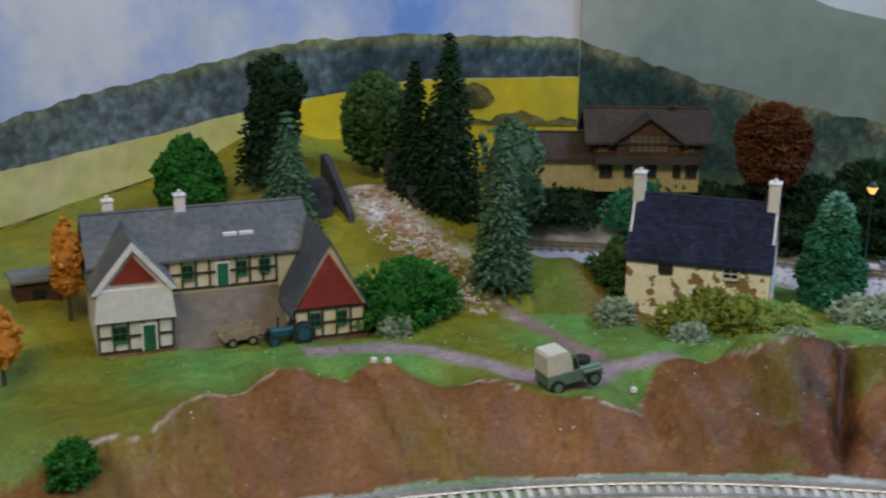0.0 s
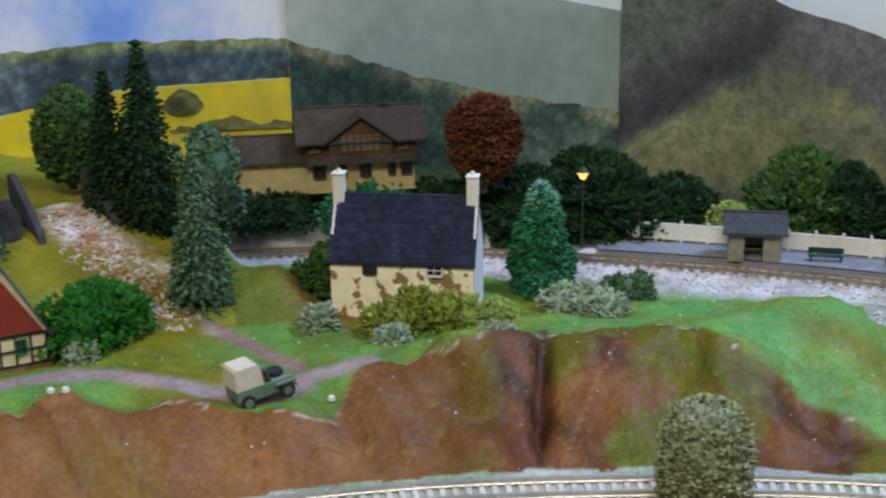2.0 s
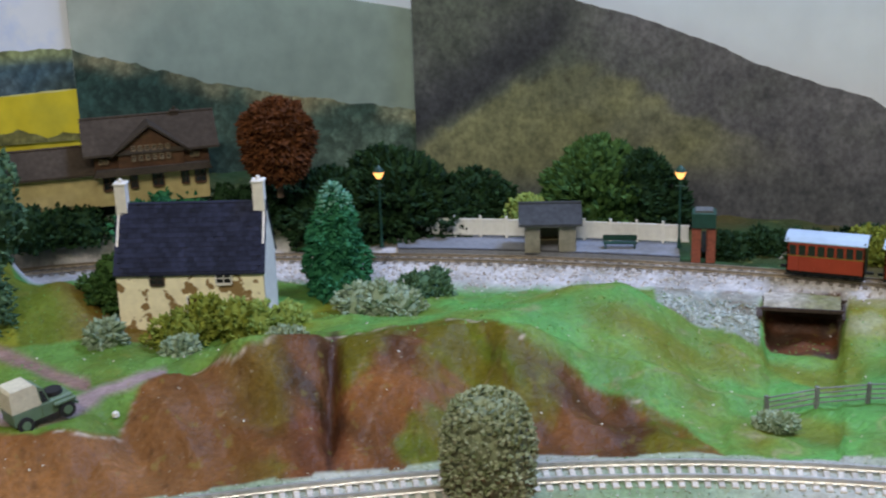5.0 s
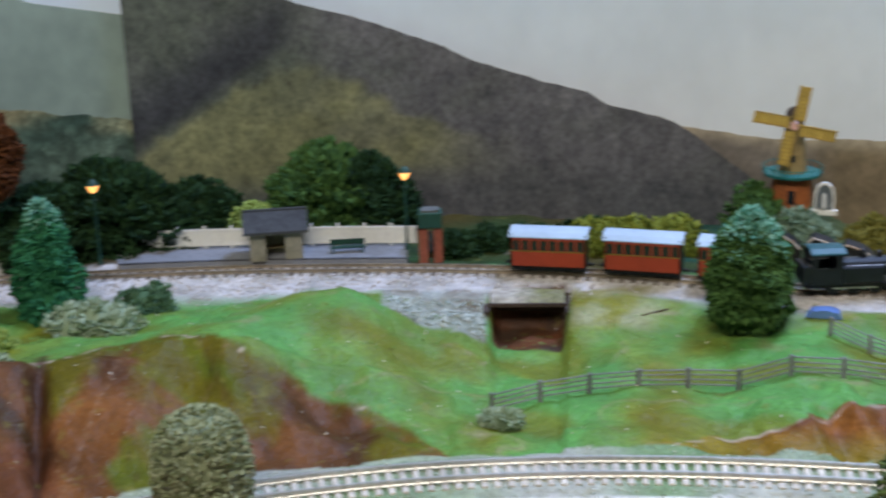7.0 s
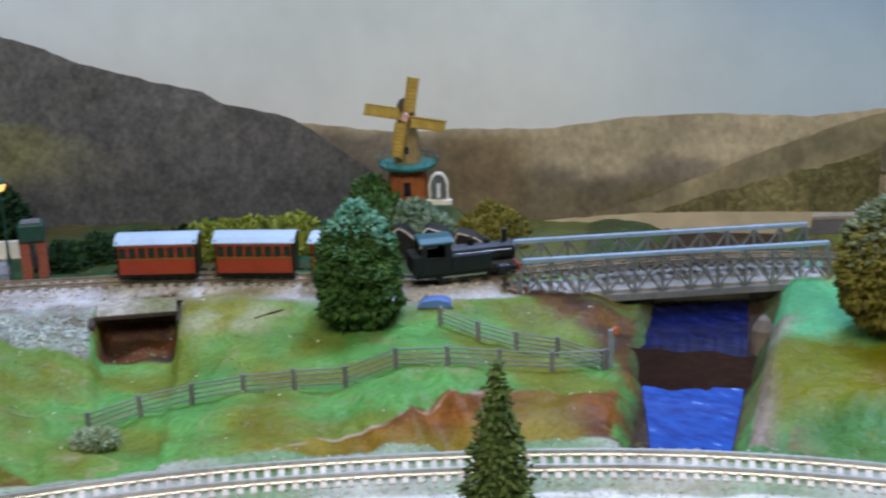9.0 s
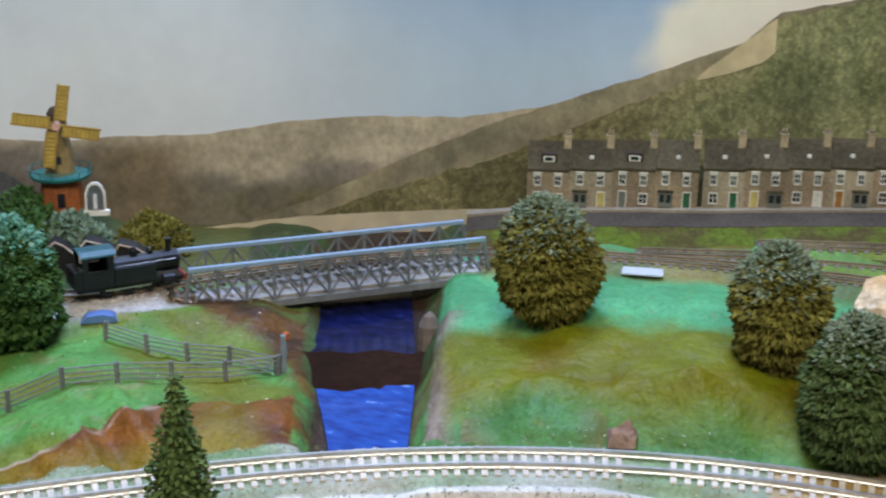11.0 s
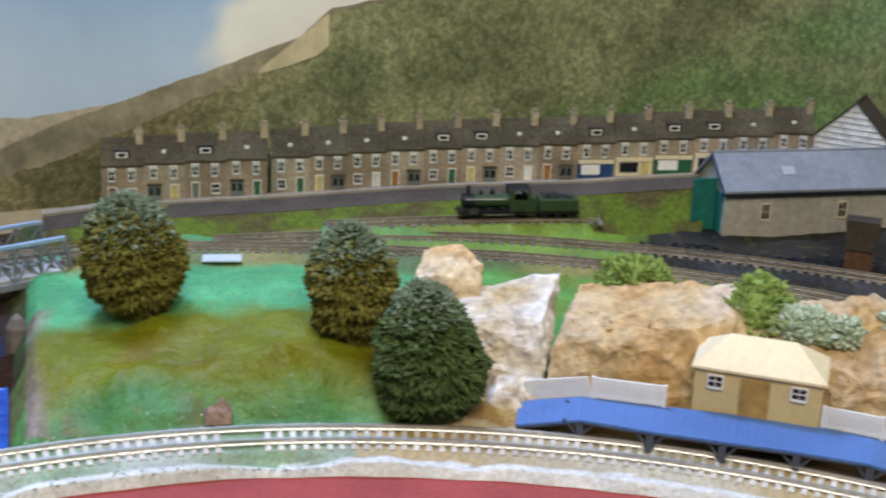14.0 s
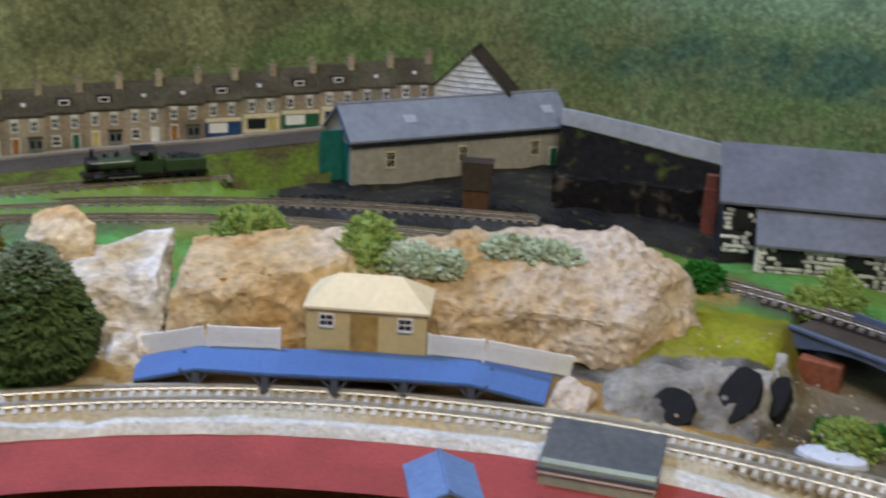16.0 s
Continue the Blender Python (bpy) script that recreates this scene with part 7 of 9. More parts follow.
def coach(m):
    o = thing("railway_coach", m, "red four-wheeled coach with a pale grey roof on the rear line", "coach", "coaches of the train")
    L, w, h0, h1 = 0.0205, 0.0088, 0.0042, 0.0205
    part("floor", Shape().box(-L, L, -w + 0.0004, w - 0.0004, 0.0030, h0), M_BLACKM, o)
    for sy in (-1, 1):
        y0, y1 = sorted((sy * w, sy * (w - 0.0008)))
        s = Shape().box(-L, L, y0, y1, h0, 0.0130).box(-L, L, y0, y1, 0.0188, h1)
        for i in range(9):
            x = -L + 0.0006 + (2 * L - 0.0012) * i / 8
            s.box(x - 0.0006, x + 0.0006, y0, y1, 0.0130, 0.0188)
        part("side", s, M_COACH, o)
        part("glazing", Shape().box(-L + 0.0006, L - 0.0006, sy * (w - 0.0006) - 0.0001, sy * (w - 0.0006) + 0.0001, 0.0130, 0.0188), M_DARKGLASS, o)
        for i in range(5):
            x = -L + 2 * L * (i + 0.5) / 5
            part("door", Shape().box(x - 0.0022, x + 0.0022, sy * w - 0.0002, sy * w + 0.0002, h0 + 0.0004, 0.0128), M_COACH, o)
        part("waist_line", Shape().box(-L, L, sy * w - 0.0003, sy * w + 0.0003, 0.0126, 0.0130), M_BRASS, o)
        part("footboard", Shape().box(-L, L, sy * (w + 0.0006) - 0.0008, sy * (w + 0.0006) + 0.0008, 0.0024, 0.0029), M_BLACKM, o)
        for x in (-0.011, 0.011):
            part("wheel", Shape().tube((x, sy * 0.0040, 0.0026), (x, sy * 0.0050, 0.0026), 0.0026, seg=14), M_BLACKM, o)
    for x in (-L, L - 0.0008):
        part("end", Shape().box(x, x + 0.0008, -w, w, h0, 0.0222), M_BLACKM, o)
    part("interior", Shape().box(-L + 0.002, L - 0.002, -w + 0.003, w - 0.003, h0, 0.012), M_BROWNWOOD, o)
    out = [(-w - 0.0008, 0.0204), (-w * 0.7, 0.0224), (-w * 0.35, 0.0234), (0, 0.0237), (w * 0.35, 0.0234), (w * 0.7, 0.0224), (w + 0.0008, 0.0204), (w + 0.0006, 0.0210), (w * 0.7, 0.0231), (w * 0.35, 0.0241), (0, 0.0244), (-w * 0.35, 0.0241), (-w * 0.7, 0.0231), (-w - 0.0006, 0.0210)]
    part("roof", Shape().prism(out, -L - 0.0010, L + 0.0010, Matrix.Rotation(radians(90), 4, "Z")), M_COACHROOF, o)
    for x in (-L - 0.002, L + 0.002):
        part("coupling", Shape().box(x - 0.0022, x + 0.0022, -0.0012, 0.0012, 0.0030, 0.0042), M_BLACKM, o)
    return o


def line_pose(rows, th, z):
    p, q = W(curve(rows, th - 1), th - 1), W(curve(rows, th + 1), th + 1)
    c = W(curve(rows, th), th, z)
    return Matrix.Translation(c) @ Matrix.Rotation(math.atan2(q.y - p.y, q.x - p.x), 4, "Z")


RAIL_TOP = 0.0128 + 0.0014 + 0.0019
first = coach(line_pose(REAR, 38.4, RAIL_TOP))
copy_thing(first, line_pose(REAR, 42.5, RAIL_TOP))
copy_thing(first, line_pose(REAR, 46.6, RAIL_TOP))


def tank_engine(m, label, green, tender=False):
    o = thing("steam_locomotive", m, label, "locomotive")
    part("frame", Shape().box(-0.0270, 0.0285, -0.0070, 0.0070, 0.0040, 0.0062, bev=0.0003), M_BLACKM, o)
    part("boiler", Shape().tube((-0.010, 0, 0.0130), (0.0235, 0, 0.0130), 0.0052, seg=18), green, o)
    part("smokebox", Shape().tube((0.0180, 0, 0.0130), (0.0262, 0, 0.0130), 0.0055, seg=18), M_BLACKM, o)
    part("smokebox_door", Shape().tube((0.0262, 0, 0.0130), (0.0268, 0, 0.0130), 0.0042, seg=16), M_BLACKM, o)
    for sy in (-1, 1):
        if not tender:
            y0, y1 = sorted((sy * 0.0042, sy * 0.0082))
            part("side_tank", Shape().box(-0.0080, 0.0130, y0, y1, 0.0062, 0.0150, bev=0.0006), green, o)
        for x in (-0.012, -0.001, 0.010):
            k = part("wheel", Shape().tube((x, sy * 0.0040, 0.0042), (x, sy * 0.0052, 0.0042), 0.0042, seg=16), M_BLACKM, o)
            part("hub", Shape().tube((x, sy * 0.0052, 0.0042), (x, sy * 0.0056, 0.0042), 0.0012, seg=8), M_RAILD, k)
        part("coupling_rod", Shape().box(-0.0125, 0.0105, sy * 0.0058 - 0.0003, sy * 0.0058 + 0.0003, 0.0030, 0.0040), M_RAIL, o)
        y0, y1 = sorted((sy * 0.0050, sy * 0.0088))
        part("cylinder", Shape().tube((0.0165, sy * 0.0068, 0.0052), (0.0225, sy * 0.0068, 0.0052), 0.0026), M_BLACKM, o)
        part("cab_side", Shape().box(-0.0240, -0.0085, sy * 0.0080 - 0.0004, sy * 0.0080 + 0.0004, 0.0062, 0.0150).box(-0.0240, -0.0215, sy * 0.0080 - 0.0004, sy * 0.0080 + 0.0004, 0.0150, 0.0222).box(-0.0115, -0.0085, sy * 0.0080 - 0.0004, sy * 0.0080 + 0.0004, 0.0150, 0.0222), green, o)
        part("buffer", Shape().tube((0.0285, sy * 0.0045, 0.0052), (0.0305, sy * 0.0045, 0.0052), 0.0010), M_BLACKM, o)
    part("cab_front", Shape().box(-0.0095, -0.0086, -0.0078, 0.0078, 0.0062, 0.0222), green, o)
    part("bunker", Shape().box(-0.0285, -0.0235, -0.0078, 0.0078, 0.0062, 0.0160, bev=0.0004), green, o)
    rf = [(-0.0090, 0.0222), (-0.0050, 0.0238), (0, 0.0243), (0.0050, 0.0238), (0.0090, 0.0222), (0.0086, 0.0230), (0.0048, 0.0246), (0, 0.0251), (-0.0048, 0.0246), (-0.0086, 0.0230)]
    # Tractor blue on the tank engine's cab roof imitates a sheen of light.
    part("cab_roof", Shape().prism(rf, -0.0250 if not tender else -0.0235, -0.0070, Matrix.Rotation(radians(90), 4, "Z") @ Matrix.Scale(-1, 4, (0, 1, 0))), M_TRACTOR if not tender else M_BLACKM, o)
    part("chimney", Shape().lathe([(0.0017, 0.0175), (0.0014, 0.0190), (0.0014, 0.0238), (0.0021, 0.0246)], 12, Matrix.Translation((0.0222, 0, 0))), M_BLACKM, o)
    part("dome", Shape().lathe([(0.0020, 0.0172), (0.0019, 0.0205), (0.0013, 0.0220), (0.0003, 0.0226)], 12, Matrix.Translation((0.0040, 0, 0))), M_BLACKM, o)
    part("sand_dome", Shape().lathe([(0.0017, 0.0172), (0.0016, 0.0198), (0.0010, 0.0210), (0.0003, 0.0214)], 12, Matrix.Translation((0.0125, 0, 0))), M_BLACKM, o)
    part("buffer_beam", Shape().box(0.0272, 0.0286, -0.0080, 0.0080, 0.0036, 0.0068), M_REDPAINT if not tender else M_BLACKM, o)
    for sy in (-1, 1):
        part("handrail", Shape().tube((-0.006, sy * 0.0055, 0.0150), (0.024, sy * 0.0057, 0.0150), 0.0002, seg=5), M_RAIL, o)
    return o


M_LOCOBLACK = mat("loco_black", (0.014, 0.018, 0.024), 0.3, 200, 0.2, 0.05)
M_LOCOGREEN = mat("loco_green", (0.03, 0.055, 0.02), 0.45, 200, 0.2, 0.05)
tank_engine(line_pose(REAR, 51.3, RAIL_TOP), "black narrow gauge tank locomotive, blue sheen painted into its cab roof colour", M_LOCOBLACK)

# ---- sidings and yard ----
track("railway_track", SIDE_A, 72, 103, 0.0128, 0.0090, 0.0064, 0.0160, M_SLEEPD, M_RAILD, "weedy yard siding with dark sleepers", 0.0019)
track("railway_track", SIDE_B, 77, 89.2, 0.0180, 0.0090, 0.0064, 0.0160, M_SLEEPD, M_RAILD, "overgrown siding leading to the engine shed", 0.0019)
o = tank_engine(line_pose(SIDE_B, 84.4, 0.0180 + 0.0033) @ Matrix.Rotation(math.pi, 4, "Z") @ Matrix.Scale(0.84, 4), "weathered dark green tender locomotive standing on the siding", M_LOCOGREEN, True)
t = thing("tender", line_pose(SIDE_B, 87.0, 0.0180 + 0.0033) @ Matrix.Scale(0.84, 4), "dark green locomotive tender heaped with coal", "tender")
part("tank", Shape().box(-0.0150, 0.0150, -0.0078, 0.0078, 0.0060, 0.0150, bev=0.0006), M_LOCOGREEN, t)
part("frame", Shape().box(-0.0160, 0.0160, -0.0070, 0.0070, 0.0040, 0.0060), M_BLACKM, t)
for sy in (-1, 1):
    for x in (-0.010, 0.0, 0.010):
        part("wheel", Shape().tube((x, sy * 0.0040, 0.0030), (x, sy * 0.0052, 0.0030), 0.0030, seg=14), M_BLACKM, t)
s = Shape()
for i in range(60):
    clump(s, Vector((rnd.uniform(-0.012, 0.012), rnd.uniform(-0.006, 0.006), 0.0150 + rnd.uniform(0, 0.002))), (0, 0, 1), 0.0014, 0.7)
part("coal", s, M_JET, t)

M_ROAD = mat("tarmac", (0.085, 0.070, 0.055), 0.9, 500, 0.25, 0.3, spec=0.08)
M_KERB = mat("kerb", (0.34, 0.30, 0.23), 0.85, 400, 0.2, 0.2)
FACE = [(64, 0.845), (75, 0.847), (88, 0.879), (94.2, 0.914), (98, 0.933)]
FOOT = [(64, 0.0125), (67.5, 0.0180), (74.9, 0.0240), (87.6, 0.0345), (94.1, 0.0405), (98, 0.0465)]
rt = [65 + 0.6 * i for i in range(52)]
s = Shape().strip([W(curve(FACE, t) - 0.025, t, curve(FOOT, t) - 0.0045) for t in rt], [W(curve(FACE, t) - 0.006, t, curve(FOOT, t) - 0.0012) for t in rt])
M_VERGE = mat("verge_turf", (0.095, 0.130, 0.017), 0.9, 350, 0.4, 0.5, second=(0.075, 0.062, 0.022), patch=45, spec=0.1)
vt = [t for t in rt if t < 93.6]
single("verge", Shape().strip([W(curve(FACE, t) - 0.046 - 0.003 * noise.noise(Vector((t, 0, 0))), t, land(curve(FACE, t) - 0.046, t) - 0.001) for t in vt], [W(curve(FACE, t) - 0.0245, t, curve(FOOT, t) - 0.0046) for t in vt]), M_VERGE, None, "yellow-green turf bank below the street", "grass", kind="structure", smooth=True)
single("road", s, M_ROAD, None, "narrow dark tarmac street before the terraces", "road", kind="structure")
s = Shape().strip([W(curve(FACE, t) - 0.0062, t, curve(FOOT, t) + 0.0004) for t in rt], [W(curve(FACE, t) + 0.002, t, curve(FOOT, t) + 0.0006) for t in rt])
s.strip([W(curve(FACE, t) - 0.0062, t, curve(FOOT, t) - 0.0014) for t in rt], [W(curve(FACE, t) - 0.0062, t, curve(FOOT, t) + 0.0004) for t in rt])
single("pavement", s, M_KERB, None, "pale stone pavement along the terraces", "pavement", kind="structure")

M_COL = {
    "green": mat("door_green", (0.02, 0.11, 0.05), 0.5), "cream": mat("door_cream", (0.55, 0.46, 0.16), 0.5), "white": mat("door_white", (0.78, 0.77, 0.72), 0.5),
    "orange": mat("door_ochre", (0.34, 0.15, 0.03), 0.5), "red": mat("door_red", (0.24, 0.03, 0.025), 0.5), "blue": mat("door_blue", (0.02, 0.06, 0.16), 0.5),
    "grey": mat("door_grey", (0.16, 0.17, 0.15), 0.6),
}
M_TROOF = mat("terrace_roof", (0.062, 0.052, 0.032), 0.95, 400, 0.35, 0.3, second=(0.092, 0.078, 0.048), spec=0.04)
M_CHIM = mat("chimney_stone", (0.46, 0.38, 0.26), 0.85, 400, 0.25, 0.3)
M_WALLS = [mat("terrace_stone_" + c, col, 0.85, 600, 0.35, 0.4) for c, col in (("brown", (0.36, 0.28, 0.19)), ("grey", (0.39, 0.33, 0.24)), ("dark", (0.31, 0.24, 0.165)))]


def terraced_house(th0, th1, k, doorc, bay, dormer, shop=None):
    tm = (th0 + th1) / 2
    r = curve(FACE, tm)
    p, q = W(curve(FACE, th0), th0), W(curve(FACE, th1), th1)
    w = (q - p).length * 0.5 * 0.997
    z = min(curve(FOOT, th0), curve(FOOT, th1)) + (0.0006 if shop else 0.0004)
    lb = "low stone shop with a painted front in the terrace" if shop else "small brown stone terraced house with a " + doorc + " door"
    o = thing("shop" if shop else "terraced_house", Matrix.Translation((p + q) / 2 + Vector((0, 0, z))) @ Matrix.Rotation(math.atan2(q.y - p.y, q.x - p.x), 4, "Z"), lb, "shop" if shop else "house", "terrace along the street")
    H, D = 0.0245, 0.014
    part("wall", Shape().box(-w, w, 0, D, -0.004, H), M_WALLS[k % 3], o)
    part("roof", Shape().add([(-w, -0.0012, H - 0.0008), (w, -0.0012, H - 0.0008), (w, D, H + 0.0135), (-w, D, H + 0.0135), (-w, -0.0012, H + 0.0004), (w, -0.0012, H + 0.0004), (w, D, H + 0.0147), (-w, D, H + 0.0147)], [(3, 2, 1, 0), (4, 5, 6, 7), (0, 1, 5, 4), (1, 2, 6, 5), (2, 3, 7, 6), (3, 0, 4, 7)]), M_TROOF, o)
    s = Shape().box(w - 0.0040, w + 0.0002, D - 0.004, D + 0.0005, H + 0.006, H + 0.0195).box(w - 0.0046, w + 0.0004, D - 0.0046, D + 0.0008, H + 0.0183, H + 0.0195)
    c = part("chimney", s, M_CHIM, o)
    for i in range(2):
        part("pot", Shape().tube((w - 0.0029 + 0.002 * i, D - 0.002, H + 0.0195), (w - 0.0029 + 0.002 * i, D - 0.002, H + 0.0222), 0.0006), M_CHIM, c)
    if dormer:
        b = part("dormer", Shape().box(-0.0048, 0.0048, 0.0025, 0.010, H + 0.003, H + 0.0092), M_TIMBER, o)
        part("dormer_window", Shape().box(-0.0034, 0.0034, 0.0022, 0.0026, H + 0.0042, H + 0.0078), M_WHITEP, b)
        part("pane", Shape().box(-0.0024, 0.0024, 0.0019, 0.0023, H + 0.0050, H + 0.0072), M_DARKGLASS, b)
    else:
        part("skylight", Shape().box(-0.0012, 0.0012, 0.004, 0.0055, H + 0.0046, H + 0.0072), M_PANEL, o)
    side = -1 if k % 2 else 1
    for x in (-w * 0.52, w * 0.45):
        wn = window(o, x, 0.0150, 0.0034, 0.0058, 0, M_PANEL)
        part("lintel", Shape().box(x - 0.0026, x + 0.0026, -0.0010, 0, 0.0218, 0.0229), M_WHITEP, wn)
    if shop:
        col, glass = shop
        part("shop_front", Shape().box(-w + 0.0008, w - 0.0008, -0.0012, 0, 0.0004, 0.0128), col, o)
        part("sign_board", Shape().box(-w + 0.0008, w - 0.0008, -0.0020, -0.0012, 0.0104, 0.0130), M_CREAM, o)
        part("shop_window", Shape().box(-w * 0.75, w * 0.22, -0.0016, -0.0012, 0.0030, 0.0096), glass, o)
        part("door", Shape().box(w * 0.40, w * 0.78, -0.0017, -0.0012, 0.0006, 0.0098), M_COL[doorc], o)
        return o
    door(o, side * -w * 0.5, 0.0005, 0.0042, 0.0098, 0, M_COL[doorc])
    x = side * w * 0.48
    if bay:
        by = part("bay_window", Shape().box(x - 0.0042, x + 0.0042, -0.0026, 0, 0.0006, 0.0102, bev=0.0006), M_COL["grey"], o)
        for dx in (-0.0020, 0.0020):
            part("pane", Shape().box(x + dx - 0.0014, x + dx + 0.0014, -0.0029, -0.0026, 0.0042, 0.0090), M_DARKGLASS, by)
        part("bay_roof", Shape().box(x - 0.0046, x + 0.0046, -0.0032, 0, 0.0102, 0.0112), M_TROOF, by)
    else:
        wn = window(o, x, 0.0036, 0.0044, 0.0058, 0, M_WHITEP)
    return o


cols = ["red", "cream", "grey", "green"]
for i in range(4):
    terraced_house(67.45 + 1.74 * i, 67.45 + 1.74 * (i + 1), i, cols[(i + 0) % 4], i % 2 == 1, i in (0, 2))
cols = ["green", "cream", "white", "orange", "green", "cream", "white", "orange"]
for i in range(8):
    terraced_house(74.6 + 1.63 * i, 74.6 + 1.63 * (i + 1), i + 1, cols[i], i in (1, 3, 5, 7), i in (4, 5))
terraced_house(87.65, 89.25, 0, "blue", False, True, (M_COL["blue"], M_WHITEP))
terraced_house(89.25, 90.85, 1, "cream", False, False, (M_CREAM, M_DARKGLASS))
terraced_house(90.85, 92.5, 2, "green", False, True, (M_COL["green"], M_PANEL))
terraced_house(92.5, 94.1, 0, "cream", False, True, (M_CREAM, M_DARKGLASS))
terraced_house(94.1, 95.7, 1, "green", False, False)
terraced_house(95.7, 97.3, 2, "cream", False, False)

# ---- engine shed ----
M_RENDER = mat("grey_render", (0.36, 0.335, 0.27), 0.85, 250, 0.18, 0.3)
M_MILLROOF = mat("mill_roof", (0.155, 0.165, 0.19), 0.6, 200, 0.18, 0.2)
M_SHEDROOF = mat("shed_roof", (0.23, 0.25, 0.28), 0.5, 200, 0.15, 0.2)


M_ROOFLIGHT = mat("dull_roof_light", (0.38, 0.41, 0.45), 0.4, 200, 0.1, 0.05)


def engine_shed():
    p, q = W(0.862, 94.1, 0.0110), W(0.951, 103.0, 0.0110)
    L = (q - p).length
    o = thing("engine_shed", Matrix.Translation(p) @ Matrix.Rotation(math.atan2(q.y - p.y, q.x - p.x), 4, "Z"), "long grey rendered engine shed with teal doors", "shed")
    D, ze, zr = 0.042, 0.0300, 0.0480
    part("wall", gable_body(0, L, 0, D, -0.004, ze, zr), M_RENDER, o)
    part("roof", gable_roof(0, L, 0, D, ze, zr, 0.0028, 0.0016), M_SHEDROOF, o)
    part("gutter", Shape().tube((-0.003, -0.0032, ze - 0.0030), (L + 0.003, -0.0032, ze - 0.0030), 0.0010, seg=6), M_BLACKM, o)
    part("bargeboard", Shape().add([(-0.0032, -0.003, ze - 0.004), (-0.0032, D / 2, zr - 0.001), (-0.0032, D / 2, zr + 0.003), (-0.0032, -0.003, ze)], [(0, 1, 2, 3)]), M_COL["blue"], o)
    teal = mat("teal_door", (0.01, 0.13, 0.10), 0.6)
    part("door", Shape().box(-0.0012, 0, 0.004, D - 0.004, 0, 0.026), teal, o, "teal double doors")
    part("open_door", Shape().box(-0.017, -0.0012, 0.012, 0.014, 0, 0.034), teal, o, "tall teal door leaf standing open")
    for f in (0.17, 0.50, 0.845):
        x = L * f
        window(o, x, 0.0095, 0.0056, 0.0100, 0, M_CREAM)
    door(o, L * 0.94, 0.0, 0.0060, 0.0130, 0, M_GREENP)
    for x in (L * 0.25, L * 0.9):
        part("roof_light", Shape().add([(x, 0.006, ze + 0.0073), (x + 0.009, 0.006, ze + 0.0073), (x + 0.009, 0.011, ze + 0.0116), (x, 0.011, ze + 0.0116)], [(0, 1, 2, 3)]), M_ROOFLIGHT, o)


engine_shed()
o = thing("coal_hopper", at(0.822, 99.8, 0.010), "rusty brown coal hopper on a timber stage", "hopper")
part("stage", Shape().box(-0.0080, 0.0080, -0.006, 0.006, -0.002, 0.0150, bev=0.0005), M_BROWNWOOD, o)
part("hopper", Shape().prism([(-0.0085, 0.0150), (0.0085, 0.0150), (0.0100, 0.0330), (-0.0100, 0.0330)], -0.007, 0.007), M_BROWNROOF, o)
M_SOOT = mat("sooty_wall", (0.013, 0.012, 0.012), 0.9, 250, 0.45, 0.6, second=(0.09, 0.075, 0.055), patch=90, spread=(0.56, 0.70), spec=0.05)
s = Shape()
for i in range(14):
    t0 = 103.2 + 0.47 * i
    s.box(-0.0036, 0.0036, -0.002, 0.004 + 0.002 * (i % 3), -0.006, 0.0205 + 0.003 * noise.noise(Vector((i * 0.9, 0, 0))), at(0.845, t0, 0.010))
single("yard_wall", s, M_SOOT, None, "sooty black boarded yard wall", "wall")
s = Shape()
arc2 = [102.8 + 0.5 * i for i in range(16)]
s.strip([W(0.90, t, 0.006) for t in arc2], [W(0.915, t, 0.020 + 0.002 * noise.noise(Vector((t, 0, 1)))) for t in arc2])
s.strip([W(0.915, t, 0.020 + 0.002 * noise.noise(Vector((t, 0, 1)))) for t in arc2], [W(0.935, t, curve([(103, 0.0435), (110, 0.024)], t)) for t in arc2])
single("rock_bank", s, mat("dark_ivy_bank", (0.012, 0.011, 0.010), 0.9, 200, 0.4, 0.7, second=(0.045, 0.055, 0.012), patch=60, spread=(0.58, 0.70), spec=0.04), None, "dark ivy-grown bank behind the yard", "bank", kind="structure")
s = Shape()
for a, b in zip(arc2, arc2[1:]):
    za, zb = (curve([(103, 0.0440), (110, 0.0255)], t) for t in (a, b))
    ta, tb = (curve([(103, 0.0540), (110, 0.0385)], t) for t in (a, b))
    p = [W(0.934, a, za), W(0.934, b, zb), W(0.936, b, tb), W(0.936, a, ta), W(0.942, b, tb), W(0.942, a, ta)]
    s.add([tuple(x) for x in p], [(0, 1, 2, 3), (3, 2, 4, 5)])
single("retaining_wall", s, mat("pale_slate_wall", (0.34, 0.36, 0.38), 0.7, 200, 0.15, 0.3), None, "pale grey sloping retaining wall above the yard", "wall")
single("brick_pier", Shape().box(-0.0042, 0.0042, -0.004, 0.004, -0.004, 0.034, bev=0.0004).box(-0.0036, 0.0036, -0.003, 0.003, 0.034, 0.042), M_BRICK, at(0.822, 109.85, 0.006), "dark red brick pier at the yard's end", "pier")
M_COURSE = mat("barn_course", (0.40, 0.41, 0.41), 0.85, 400, 0.25, 0.3)
o = thing("stone_barn", at(0.949, 98.8, 0.046, 80) @ Matrix.Scale(1.22, 4), "white weathered gable of a stone barn with a brown roof", "barn")
part("wall", gable_body(0, 0.020, -0.022, 0.022, 0, 0.012, 0.034), mat("white_shiplap", (0.80, 0.81, 0.82), 0.8, 500, 0.25, 0.4, second=(0.60, 0.62, 0.63), patch=160), o)
part("roof", gable_roof(0, 0.020, -0.022, 0.022, 0.012, 0.034, 0.0016, 0.0014), M_BROWNROOF, o)
